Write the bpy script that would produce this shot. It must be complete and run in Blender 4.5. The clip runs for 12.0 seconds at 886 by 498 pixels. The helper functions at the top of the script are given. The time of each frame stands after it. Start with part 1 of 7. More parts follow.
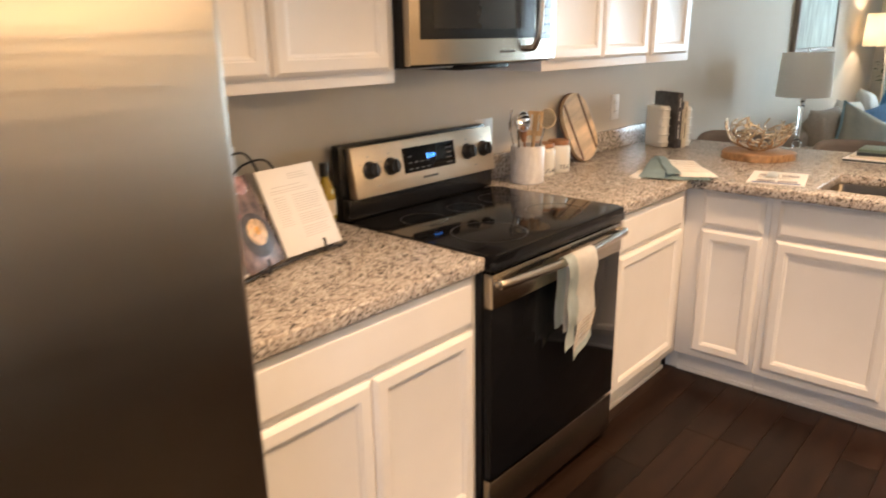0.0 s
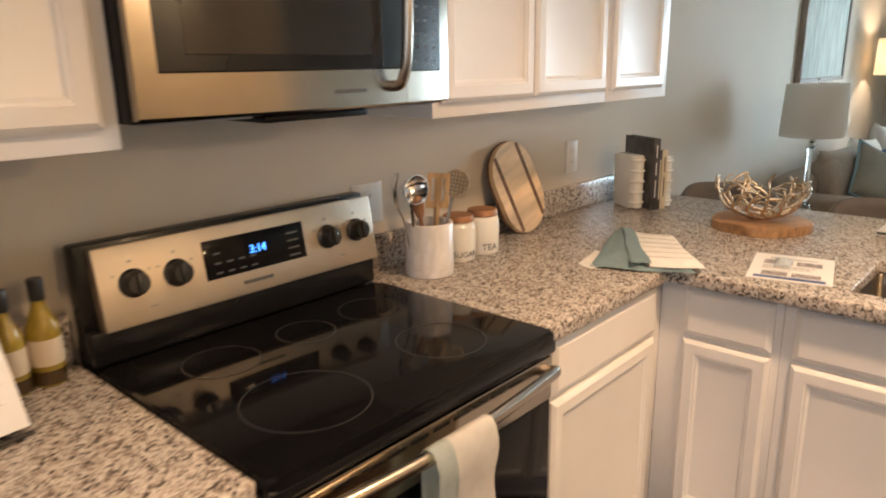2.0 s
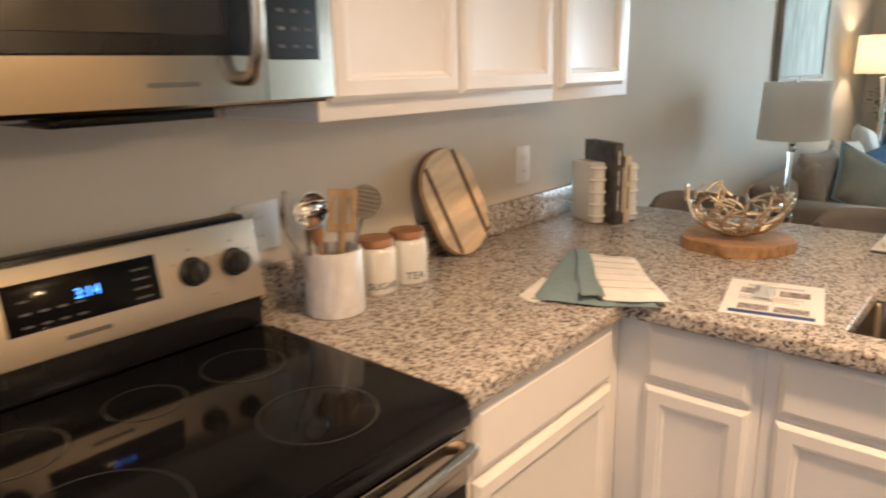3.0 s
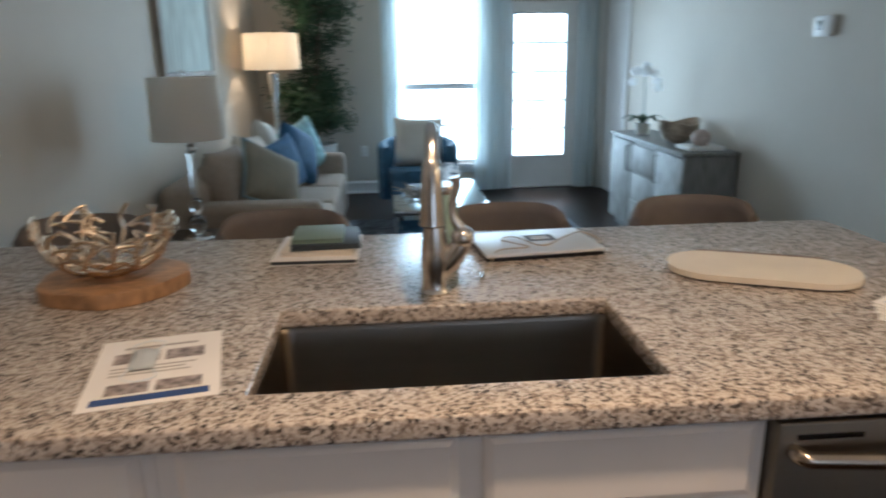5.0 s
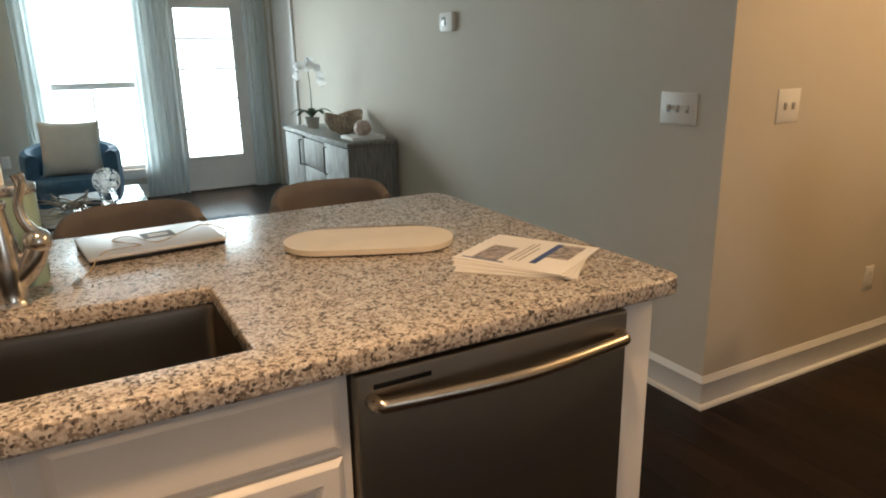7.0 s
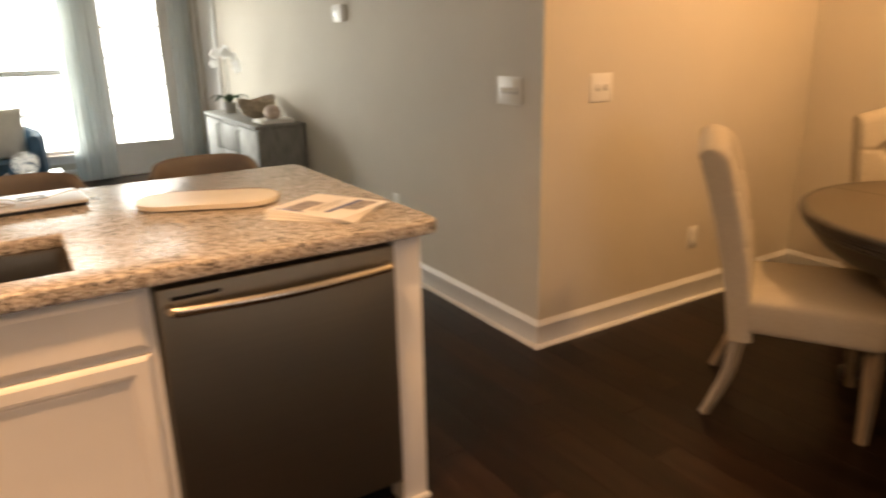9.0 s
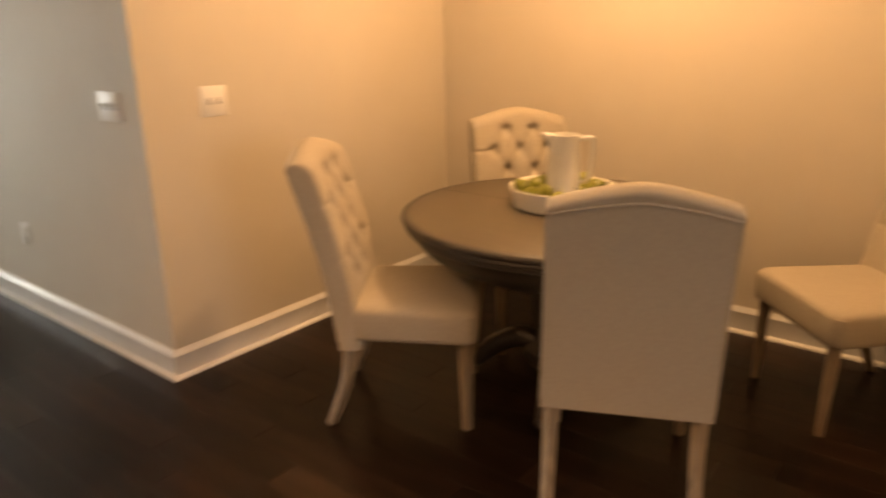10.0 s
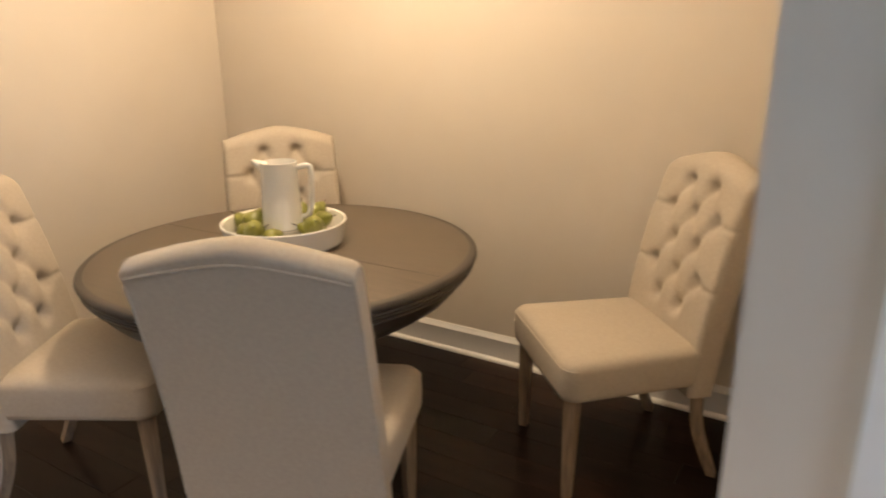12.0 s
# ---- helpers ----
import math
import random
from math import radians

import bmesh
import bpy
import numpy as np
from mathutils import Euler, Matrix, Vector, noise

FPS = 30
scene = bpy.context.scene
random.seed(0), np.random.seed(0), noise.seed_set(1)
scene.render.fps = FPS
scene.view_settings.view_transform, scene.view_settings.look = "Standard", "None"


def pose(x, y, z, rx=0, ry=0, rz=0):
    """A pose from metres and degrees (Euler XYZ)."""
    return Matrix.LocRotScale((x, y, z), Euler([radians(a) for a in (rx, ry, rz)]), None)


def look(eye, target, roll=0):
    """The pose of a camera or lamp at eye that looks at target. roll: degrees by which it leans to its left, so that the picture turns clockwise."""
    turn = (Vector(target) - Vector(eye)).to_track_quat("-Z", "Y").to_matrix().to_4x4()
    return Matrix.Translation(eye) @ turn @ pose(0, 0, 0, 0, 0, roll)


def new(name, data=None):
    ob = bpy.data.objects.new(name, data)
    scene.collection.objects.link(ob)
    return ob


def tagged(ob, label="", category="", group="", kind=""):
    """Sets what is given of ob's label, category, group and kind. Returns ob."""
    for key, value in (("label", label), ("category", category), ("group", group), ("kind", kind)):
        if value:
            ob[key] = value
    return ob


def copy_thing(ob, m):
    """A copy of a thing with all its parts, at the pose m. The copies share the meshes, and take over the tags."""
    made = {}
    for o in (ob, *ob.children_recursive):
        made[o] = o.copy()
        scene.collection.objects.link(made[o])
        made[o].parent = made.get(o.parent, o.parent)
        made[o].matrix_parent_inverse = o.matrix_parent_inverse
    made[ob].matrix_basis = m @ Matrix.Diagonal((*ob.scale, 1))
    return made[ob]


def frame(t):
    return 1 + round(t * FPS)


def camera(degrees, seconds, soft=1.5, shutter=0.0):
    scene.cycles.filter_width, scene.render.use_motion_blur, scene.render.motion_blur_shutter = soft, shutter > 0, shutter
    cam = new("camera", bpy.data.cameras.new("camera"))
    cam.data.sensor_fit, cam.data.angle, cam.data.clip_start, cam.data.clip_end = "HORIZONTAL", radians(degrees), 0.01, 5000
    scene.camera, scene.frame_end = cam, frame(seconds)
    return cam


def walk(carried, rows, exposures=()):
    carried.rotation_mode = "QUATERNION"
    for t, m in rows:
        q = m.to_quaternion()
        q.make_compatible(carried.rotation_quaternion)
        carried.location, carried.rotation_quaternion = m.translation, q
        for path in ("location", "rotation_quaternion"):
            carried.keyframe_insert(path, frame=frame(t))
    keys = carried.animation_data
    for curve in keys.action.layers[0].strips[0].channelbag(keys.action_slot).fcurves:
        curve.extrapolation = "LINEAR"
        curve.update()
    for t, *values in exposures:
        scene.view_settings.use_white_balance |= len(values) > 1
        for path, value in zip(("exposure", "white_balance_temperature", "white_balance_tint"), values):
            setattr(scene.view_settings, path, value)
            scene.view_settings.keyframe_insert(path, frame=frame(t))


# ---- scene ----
cam = camera(65.6, 12.0, soft=1.9, shutter=0.6)
PATH = [
    (0, (1.791, 0.581, 1.487), (0.507, 1.998, 0.903), -1.0),
    (0.5, (1.707, 0.811, 1.494), (0.464, 2.275, 0.935), -1.1),
    (1, (1.596, 1.067, 1.498), (0.357, 2.544, 0.967), -0.8),
    (1.5, (1.51, 1.299, 1.487), (0.259, 2.768, 0.961), -1.0),
    (2, (1.467, 1.52, 1.491), (0.171, 2.954, 0.976), -1.0),
    (2.5, (1.389, 1.719, 1.486), (0.092, 3.153, 0.973), -1.1),
    (3, (1.358, 1.906, 1.459), (0.096, 3.373, 0.954), -1.3),
    (3.5, (1.396, 2.109, 1.429), (0.318, 3.716, 0.922), -1.8),
    (3.7, (1.413, 2.169, 1.423), (0.468, 3.858, 0.915), -1.1),
    (5.3, (1.357, 2.464, 1.426), (1.679, 4.363, 0.887), -1.1),
    (5.5, (1.383, 2.456, 1.428), (1.796, 4.337, 0.889), -1.1),
    (6, (1.463, 2.427, 1.428), (2.13, 4.232, 0.883), -1.1),
    (6.5, (1.569, 2.398, 1.425), (2.443, 4.111, 0.874), -0.8),
    (6.7, (1.593, 2.388, 1.407), (2.51, 4.079, 0.859), -0.9),
    (8.3, (1.569, 2.129, 1.36), (2.471, 3.824, 0.801), -1.8),
    (8.5, (1.597, 2.030, 1.386), (2.502, 3.716, 0.802), -1.5),
    (9, (1.751, 1.791, 1.394), (2.757, 3.416, 0.806), -1.2),
    (9.5, (1.966, 1.586, 1.418), (3.212, 3.034, 0.826), -1.1),
    (10, (2.249, 1.473, 1.432), (3.752, 2.648, 0.831), -0.8),
    (10.5, (2.481, 1.399, 1.425), (4.103, 2.408, 0.834), -0.5),
    (11, (2.716, 1.25, 1.453), (4.338, 2.257, 0.856), -0.6),
    (11.5, (2.918, 1.244, 1.447), (4.543, 2.247, 0.85), -0.5),
    (12, (3.002, 1.077, 1.44), (4.627, 2.083, 0.851), -0.7),
]
walk(cam, [(t, look(eye, target, roll)) for t, eye, target, roll in PATH],
     exposures=[(0.0, 0.32, 6750, 14), (0.5, 0.12, 6800, 14), (1.5, 0.06, 6700, 14), (2.5, 0.16, 6800, 14), (3.7, 0.14, 6700, 14), (5.3, -0.72, 5800, 11), (6.7, -0.62, 7300, 12), (8.5, -0.32, 8300, 20), (9.0, -0.16, 9900, 24), (9.5, 0.0, 11000, 33), (10.0, 0.03, 10000, 26), (10.5, 0.06, 7200, 10), (11.0, 0.28, 6000, 12), (12.0, 0.24, 5800, 10)])

# ---------- world, daylight, lamps ----------
world = bpy.data.worlds.new("daylight")
scene.world = world
world.use_nodes = True
wn, wl = world.node_tree.nodes, world.node_tree.links
sky = wn.new("ShaderNodeTexSky")
sky.sky_type = "NISHITA"
sky.sun_disc = False
sky.sun_elevation, sky.sun_rotation = radians(60), radians(5.7)
wl.new(sky.outputs[0], wn["Background"].inputs[0])
wn["Background"].inputs[1].default_value = 0.15

sun = new("sun", bpy.data.lights.new("sun", "SUN"))
sun.data.energy, sun.data.angle, sun.data.color = 5.0, radians(0.5), (1.0, 0.95, 0.88)
sun.matrix_world = look((3.6, 20.0, 10.5), (3.0, 14.0, 0.0))

WARM = (1.0, 0.665, 0.385)


def area_lamp(name, m, size, watts, colour, size_y=None, spread=180):
    lamp = new(name, bpy.data.lights.new(name, "AREA"))
    lamp.data.energy, lamp.data.color, lamp.data.size = watts, colour, size
    if size_y:
        lamp.data.shape, lamp.data.size_y = "RECTANGLE", size_y
    else:
        lamp.data.shape = "DISK"
    lamp.data.spread = radians(spread)
    lamp.matrix_world = m
    return lamp


def point_lamp(name, place, radius, watts, colour):
    lamp = new(name, bpy.data.lights.new(name, "POINT"))
    lamp.data.energy, lamp.data.color, lamp.data.shadow_soft_size = watts, colour, radius
    lamp.location = place
    return lamp


CEILING = 2.74
DOWNLIGHTS = [(1.65, 0.95), (1.65, 2.85)]
for i, (x, y) in enumerate(DOWNLIGHTS):
    area_lamp("downlight_lamp", look((x, y, CEILING - 0.03), (x, y, 0)), 0.16, (28, 29)[i], WARM, spread=118)
area_lamp("window_daylight", look((1.90, 10.105, 1.21), (1.90, 6.0, 1.21)), 0.86, 74, (0.62, 0.85, 1.0), 1.8, spread=124)
area_lamp("door_daylight", look((3.0, 10.105, 1.115), (3.0, 6.0, 1.115)), 0.59, 15, (0.62, 0.85, 1.0), 1.53, spread=96)
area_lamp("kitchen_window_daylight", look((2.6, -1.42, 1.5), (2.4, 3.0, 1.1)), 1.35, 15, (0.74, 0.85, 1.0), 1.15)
point_lamp("dining_bulb", (4.66, 2.72, 2.28), 0.07, 120, (1.0, 0.715, 0.415))
point_lamp("floor_lamp_bulb", (0.325, 8.97, 1.53), 0.03, 15, (1.0, 0.80, 0.58))

# ---------- materials ----------
GRANITE = [(0.13, 0.108, 0.095), (0.25, 0.208, 0.178), (0.40, 0.345, 0.298), (0.50, 0.447, 0.40), (0.60, 0.556, 0.51)]


def mat(name, colour, rough=0.5, metal=0.0, var=0.12, scale=8.0, bump=0.0, bscale=300.0, coat=0.0, stretch=None, rvar=0.0):
    """A surface with colour variation at two scales, fine relief and uneven gloss."""
    m = bpy.data.materials.new(name)
    m.use_nodes = True
    n, l = m.node_tree.nodes, m.node_tree.links
    b = n["Principled BSDF"]
    tc = n.new("ShaderNodeTexCoord")
    mp = n.new("ShaderNodeMapping")
    if stretch:
        mp.inputs["Scale"].default_value = stretch
    l.new(tc.outputs["Object"], mp.inputs[0])
    n1 = n.new("ShaderNodeTexNoise")
    n1.inputs["Scale"].default_value, n1.inputs["Detail"].default_value = scale, 5
    l.new(mp.outputs[0], n1.inputs["Vector"])
    ramp = n.new("ShaderNodeValToRGB")
    c = Vector(colour)
    ramp.color_ramp.elements[0].position, ramp.color_ramp.elements[1].position = 0.3, 0.7
    ramp.color_ramp.elements[0].color = (*(c * (1 - var)), 1)
    ramp.color_ramp.elements[1].color = (*[min(1, v * (1 + var)) for v in c], 1)
    l.new(n1.outputs["Fac"], ramp.inputs[0])
    l.new(ramp.outputs[0], b.inputs["Base Color"])
    b.inputs["Roughness"].default_value, b.inputs["Metallic"].default_value = rough, metal
    b.inputs["Coat Weight"].default_value = coat
    b.inputs["Coat Roughness"].default_value = 0.08
    if rvar:
        mr = n.new("ShaderNodeMapRange")
        mr.inputs["To Min"].default_value, mr.inputs["To Max"].default_value = rough - rvar, rough + rvar
        l.new(n1.outputs["Fac"], mr.inputs["Value"])
        l.new(mr.outputs[0], b.inputs["Roughness"])
    if bump:
        n2 = n.new("ShaderNodeTexNoise")
        n2.inputs["Scale"].default_value, n2.inputs["Detail"].default_value = bscale, 3
        l.new(mp.outputs[0], n2.inputs["Vector"])
        bp = n.new("ShaderNodeBump")
        bp.inputs["Strength"].default_value, bp.inputs["Distance"].default_value = bump, 0.002
        l.new(n2.outputs["Fac"], bp.inputs["Height"])
        l.new(bp.outputs[0], b.inputs["Normal"])
    return m


def granite_mat():
    """Speckled granite: crystals of four tones in irregular cells, gathered into drifts, with black mica flecks."""
    m = bpy.data.materials.new("granite")
    m.use_nodes = True
    n, l = m.node_tree.nodes, m.node_tree.links
    b = n["Principled BSDF"]
    tc = n.new("ShaderNodeTexCoord")
    wob = n.new("ShaderNodeTexNoise")
    wob.inputs["Scale"].default_value, wob.inputs["Detail"].default_value = 170, 2
    l.new(tc.outputs["Object"], wob.inputs["Vector"])
    off = n.new("ShaderNodeVectorMath")
    off.operation = "MULTIPLY_ADD"
    off.inputs[1].default_value = (0.008, 0.008, 0.008)
    l.new(wob.outputs["Color"], off.inputs[0])
    l.new(tc.outputs["Object"], off.inputs[2])

    def cells(scale):
        v = n.new("ShaderNodeTexVoronoi")
        v.inputs["Scale"].default_value = scale
        l.new(off.outputs[0], v.inputs["Vector"])
        sep = n.new("ShaderNodeSeparateColor")
        l.new(v.outputs["Color"], sep.inputs[0])
        return sep.outputs[0]

    def ramp(src, stops):
        r = n.new("ShaderNodeValToRGB")
        for k, (pos, col) in enumerate(stops):
            e = r.color_ramp.elements[k] if k < 2 else r.color_ramp.elements.new(pos)
            e.position, e.color = pos, (*col, 1)
        l.new(src, r.inputs[0])
        return r.outputs[0]

    drift = n.new("ShaderNodeTexNoise")
    drift.inputs["Scale"].default_value, drift.inputs["Detail"].default_value = 38, 3
    l.new(tc.outputs["Object"], drift.inputs["Vector"])
    tone = n.new("ShaderNodeMath")
    tone.operation = "MULTIPLY_ADD"
    tone.inputs[1].default_value = 0.55
    l.new(cells(195), tone.inputs[0])
    half = n.new("ShaderNodeMath")
    half.operation = "MULTIPLY"
    half.inputs[1].default_value = 0.5
    l.new(drift.outputs["Fac"], half.inputs[0])
    l.new(half.outputs[0], tone.inputs[2])
    base = ramp(tone.outputs[0], [(0.22, GRANITE[0]), (0.74, GRANITE[4]), (0.34, GRANITE[1]), (0.45, GRANITE[2]), (0.58, GRANITE[3])])
    fleck = ramp(cells(158), [(0.85, (0, 0, 0)), (0.90, (1, 1, 1))])
    x = n.new("ShaderNodeMix")
    x.data_type = "RGBA"
    l.new(fleck, x.inputs[0])
    l.new(base, x.inputs[6])
    x.inputs[7].default_value = (0.075, 0.068, 0.064, 1)
    l.new(x.outputs[2], b.inputs["Base Color"])
    b.inputs["Roughness"].default_value = 0.24
    b.inputs["Specular IOR Level"].default_value = 0.28
    return m


def floor_mat():
    m = mat("dark_stained_oak", (0.0135, 0.0066, 0.0040), 0.30, var=0.45, scale=3.2, bump=0.006, bscale=14, stretch=(5, 0.9, 1), rvar=0.04)
    n, l = m.node_tree.nodes, m.node_tree.links
    b = n["Principled BSDF"]
    info = n.new("ShaderNodeObjectInfo")
    b.inputs["Specular IOR Level"].default_value = 0.15
    hsv = n.new("ShaderNodeHueSaturation")
    mr = n.new("ShaderNodeMapRange")
    mr.inputs["To Min"].default_value, mr.inputs["To Max"].default_value = 0.55, 1.6
    l.new(info.outputs["Random"], mr.inputs["Value"])
    l.new(mr.outputs[0], hsv.inputs["Value"])
    l.new(b.inputs["Base Color"].links[0].from_socket, hsv.inputs["Color"])
    l.new(hsv.outputs[0], b.inputs["Base Color"])
    return m


def sheer_mat(name, colour, see, glow=0.5):
    m = bpy.data.materials.new(name)
    m.use_nodes = True
    n, l = m.node_tree.nodes, m.node_tree.links
    n.remove(n["Principled BSDF"])
    d, t, p = n.new("ShaderNodeBsdfDiffuse"), n.new("ShaderNodeBsdfTranslucent"), n.new("ShaderNodeBsdfTransparent")
    wv = n.new("ShaderNodeTexNoise")
    wv.inputs["Scale"].default_value = 60
    rp = n.new("ShaderNodeValToRGB")
    rp.color_ramp.elements[0].color = (*(Vector(colour) * 0.9), 1)
    rp.color_ramp.elements[1].color = (*colour, 1)
    l.new(wv.outputs["Fac"], rp.inputs[0])
    l.new(rp.outputs[0], d.inputs[0])
    l.new(rp.outputs[0], t.inputs[0])
    a, c = n.new("ShaderNodeMixShader"), n.new("ShaderNodeMixShader")
    a.inputs[0].default_value, c.inputs[0].default_value = glow, see
    l.new(d.outputs[0], a.inputs[1])
    l.new(t.outputs[0], a.inputs[2])
    l.new(a.outputs[0], c.inputs[1])
    l.new(p.outputs[0], c.inputs[2])
    l.new(c.outputs[0], n["Material Output"].inputs[0])
    return m


def glass_mat(name, colour=(1, 1, 1), rough=0.0, ior=1.45):
    m = mat(name, colour, rough, var=0.0)
    b = m.node_tree.nodes["Principled BSDF"]
    b.inputs["Transmission Weight"].default_value, b.inputs["IOR"].default_value = 1.0, ior
    return m


def glow_mat(name, colour, strength):
    m = bpy.data.materials.new(name)
    m.use_nodes = True
    b = m.node_tree.nodes["Principled BSDF"]
    b.inputs["Base Color"].default_value = (*colour, 1)
    b.inputs["Emission Color"].default_value = (*colour, 1)
    b.inputs["Emission Strength"].default_value = strength
    return m


def steel_mat(name, colour, rough, stretch):
    m = mat(name, colour, rough, 1.0, var=0.02, scale=1.2, stretch=stretch)
    b = m.node_tree.nodes["Principled BSDF"]
    b.inputs["Anisotropic"].default_value = 0.6
    return m


def fridge_mat():
    """Stainless sheet with slight ripples across, which draw reflections out into level bands."""
    m = mat("fridge_steel", (0.36, 0.315, 0.262), 0.33, 1.0, var=0.03, scale=2.5, bump=1.0, bscale=5, stretch=(0.15, 0.15, 2.2), rvar=0.03)
    b = m.node_tree.nodes["Principled BSDF"]
    b.inputs["Anisotropic"].default_value, b.inputs["Anisotropic Rotation"].default_value = 0.85, 0.0
    return m


def wood_mat(name, a, rough=0.5, stretch=(1, 14, 1), scale=6):
    return mat(name, a, rough, var=0.38, scale=scale, bump=0.15, bscale=60, stretch=stretch, rvar=0.06)


def marble_mat():
    """White marble with thin grey veins where a warped noise crosses its middle."""
    m = mat("white_marble", (0.70, 0.67, 0.64), 0.3, var=0.07, scale=14, rvar=0.05)
    n, l = m.node_tree.nodes, m.node_tree.links
    b = n["Principled BSDF"]
    tc = n.new("ShaderNodeTexCoord")
    v = n.new("ShaderNodeTexNoise")
    v.inputs["Scale"].default_value, v.inputs["Detail"].default_value, v.inputs["Distortion"].default_value = 9.0, 3, 1.2
    l.new(tc.outputs["Object"], v.inputs["Vector"])
    r = n.new("ShaderNodeValToRGB")
    for k, (pos, g) in enumerate(((0.36, 0.0), (0.64, 0.0), (0.50, 0.6))):
        e = r.color_ramp.elements[k] if k < 2 else r.color_ramp.elements.new(pos)
        e.position, e.color = pos, (g, g, g, 1)
    l.new(v.outputs["Fac"], r.inputs[0])
    x = n.new("ShaderNodeMix")
    x.data_type, x.blend_type = "RGBA", "MULTIPLY"
    l.new(r.outputs[0], x.inputs[0])
    l.new(b.inputs["Base Color"].links[0].from_socket, x.inputs[6])
    x.inputs[7].default_value = (0.72, 0.70, 0.69, 1)
    l.new(x.outputs[2], b.inputs["Base Color"])
    return m


M_WALL = mat("greige_wall_paint", (0.59, 0.527, 0.44), 0.75, var=0.02, scale=3, bump=0.25, bscale=220)
M_CEIL = mat("ceiling_paint", (0.8, 0.79, 0.77), 0.9, var=0.02, bump=0.3, bscale=150)
M_TRIM = mat("white_trim_paint", (0.78, 0.76, 0.73), 0.35, var=0.03, scale=6, bump=0.08, bscale=90)
M_CAB = mat("white_cabinet_paint", (0.79, 0.765, 0.74), 0.32, var=0.025, scale=5, bump=0.06, bscale=120)
M_GRANITE = granite_mat()
M_FLOOR = floor_mat()
M_JOINT = mat("floor_joint", (0.009, 0.006, 0.004), 0.6)
M_GLOBE = sheer_mat("frosted_globe", (0.9, 0.85, 0.75), 0.55, 0.8)
M_STEEL = steel_mat("brushed_steel", (0.50, 0.44, 0.37), 0.25, (60, 0.5, 60))
M_STEELH = steel_mat("brushed_steel_across", (0.43, 0.375, 0.31), 0.2, (60, 0.5, 60))
M_PANEL = mat("satin_panel_steel", (0.62, 0.535, 0.43), 0.48, 1.0, var=0.03, scale=3)
M_STEELD = steel_mat("dark_slate_steel", (0.265, 0.24, 0.205), 0.5, (0.5, 60, 60))
M_FRIDGE = fridge_mat()
M_SINK = steel_mat("sink_steel", (0.215, 0.185, 0.155), 0.28, (0.5, 60, 60))
M_CHROME = mat("polished_chrome", (0.75, 0.74, 0.73), 0.1, 1.0, var=0.03)
M_NICKEL = mat("brushed_nickel", (0.62, 0.605, 0.585), 0.2, 1.0, var=0.05)
M_UTENSIL = mat("worn_utensil_steel", (0.30, 0.26, 0.22), 0.34, 1.0, var=0.12, scale=30)
M_BLACK = mat("black_enamel", (0.008, 0.008, 0.009), 0.25, var=0.1)
M_BLACK.node_tree.nodes["Principled BSDF"].inputs["Specular IOR Level"].default_value = 0.3
M_BGLASS = mat("black_ceramic_glass", (0.006, 0.006, 0.007), 0.07, var=0.1)
M_BGLASS.node_tree.nodes["Principled BSDF"].inputs["Specular IOR Level"].default_value = 0.13
M_KNOB = mat("black_knob_plastic", (0.015, 0.015, 0.015), 0.3, var=0.1)
M_RING = mat("printed_burner_ring", (0.03, 0.03, 0.032), 0.3, var=0.1)
M_MWIN = mat("microwave_window", (0.02, 0.018, 0.016), 0.12, var=0.1)
M_PRINT = mat("dark_print", (0.08, 0.08, 0.08), 0.6)
M_GREYPRINT = mat("grey_print", (0.35, 0.33, 0.31), 0.6)
M_FAINT = mat("faint_print", (0.07, 0.07, 0.072), 0.5)
M_INK = mat("soft_ink", (0.50, 0.475, 0.45), 0.7)
M_BLUE = glow_mat("blue_clock_digits", (0.05, 0.28, 1.0), 4.0)
M_LINEN = mat("cream_linen", (0.415, 0.358, 0.282), 0.95, var=0.045, scale=90, bump=0.4, bscale=420)
M_CHAIRLEG = wood_mat("washed_oak_leg", (0.26, 0.19, 0.125), 0.55, (10, 10, 1))
M_TABLE = mat("grey_brown_table", (0.086, 0.064, 0.043), 0.40, var=0.14, scale=5, bump=0.05, bscale=60, stretch=(14, 1.2, 1), rvar=0.03)
M_TABLEE = mat("grey_brown_table_edge", (0.046, 0.038, 0.031), 0.45, var=0.18, scale=8, bump=0.08, bscale=60, rvar=0.05)
M_TABLED = wood_mat("dark_pedestal_wood", (0.045, 0.035, 0.029), 0.4, (8, 8, 1))
M_WHITECER = mat("white_ceramic", (0.77, 0.74, 0.66), 0.18, var=0.03, coat=0.4)
M_PEAR = mat("green_pear_skin", (0.20, 0.20, 0.032), 0.35, var=0.3, scale=25)
M_STEM = mat("brown_stem", (0.07, 0.045, 0.025), 0.7)
M_MARBLE = marble_mat()
M_LIDWOOD = wood_mat("acacia_lid", (0.28, 0.13, 0.06), 0.45)
M_BOARD = wood_mat("maple_board", (0.66, 0.47, 0.27), 0.6, (1, 5, 1), 3)
M_WALNUT = wood_mat("walnut_strip", (0.15, 0.075, 0.038), 0.75)
M_SPOON = wood_mat("beech_utensil", (0.37, 0.24, 0.12), 0.55)
M_OLIVE = wood_mat("olive_wood_slice", (0.36, 0.20, 0.095), 0.45, (3, 9, 3), 9)
M_GOLD = mat("antique_silver_gold", (0.66, 0.55, 0.42), 0.25, 1.0, var=0.15, scale=40)
M_TEAL = mat("teal_cotton", (0.19, 0.275, 0.30), 0.9, var=0.08, scale=40, bump=0.4, bscale=500)
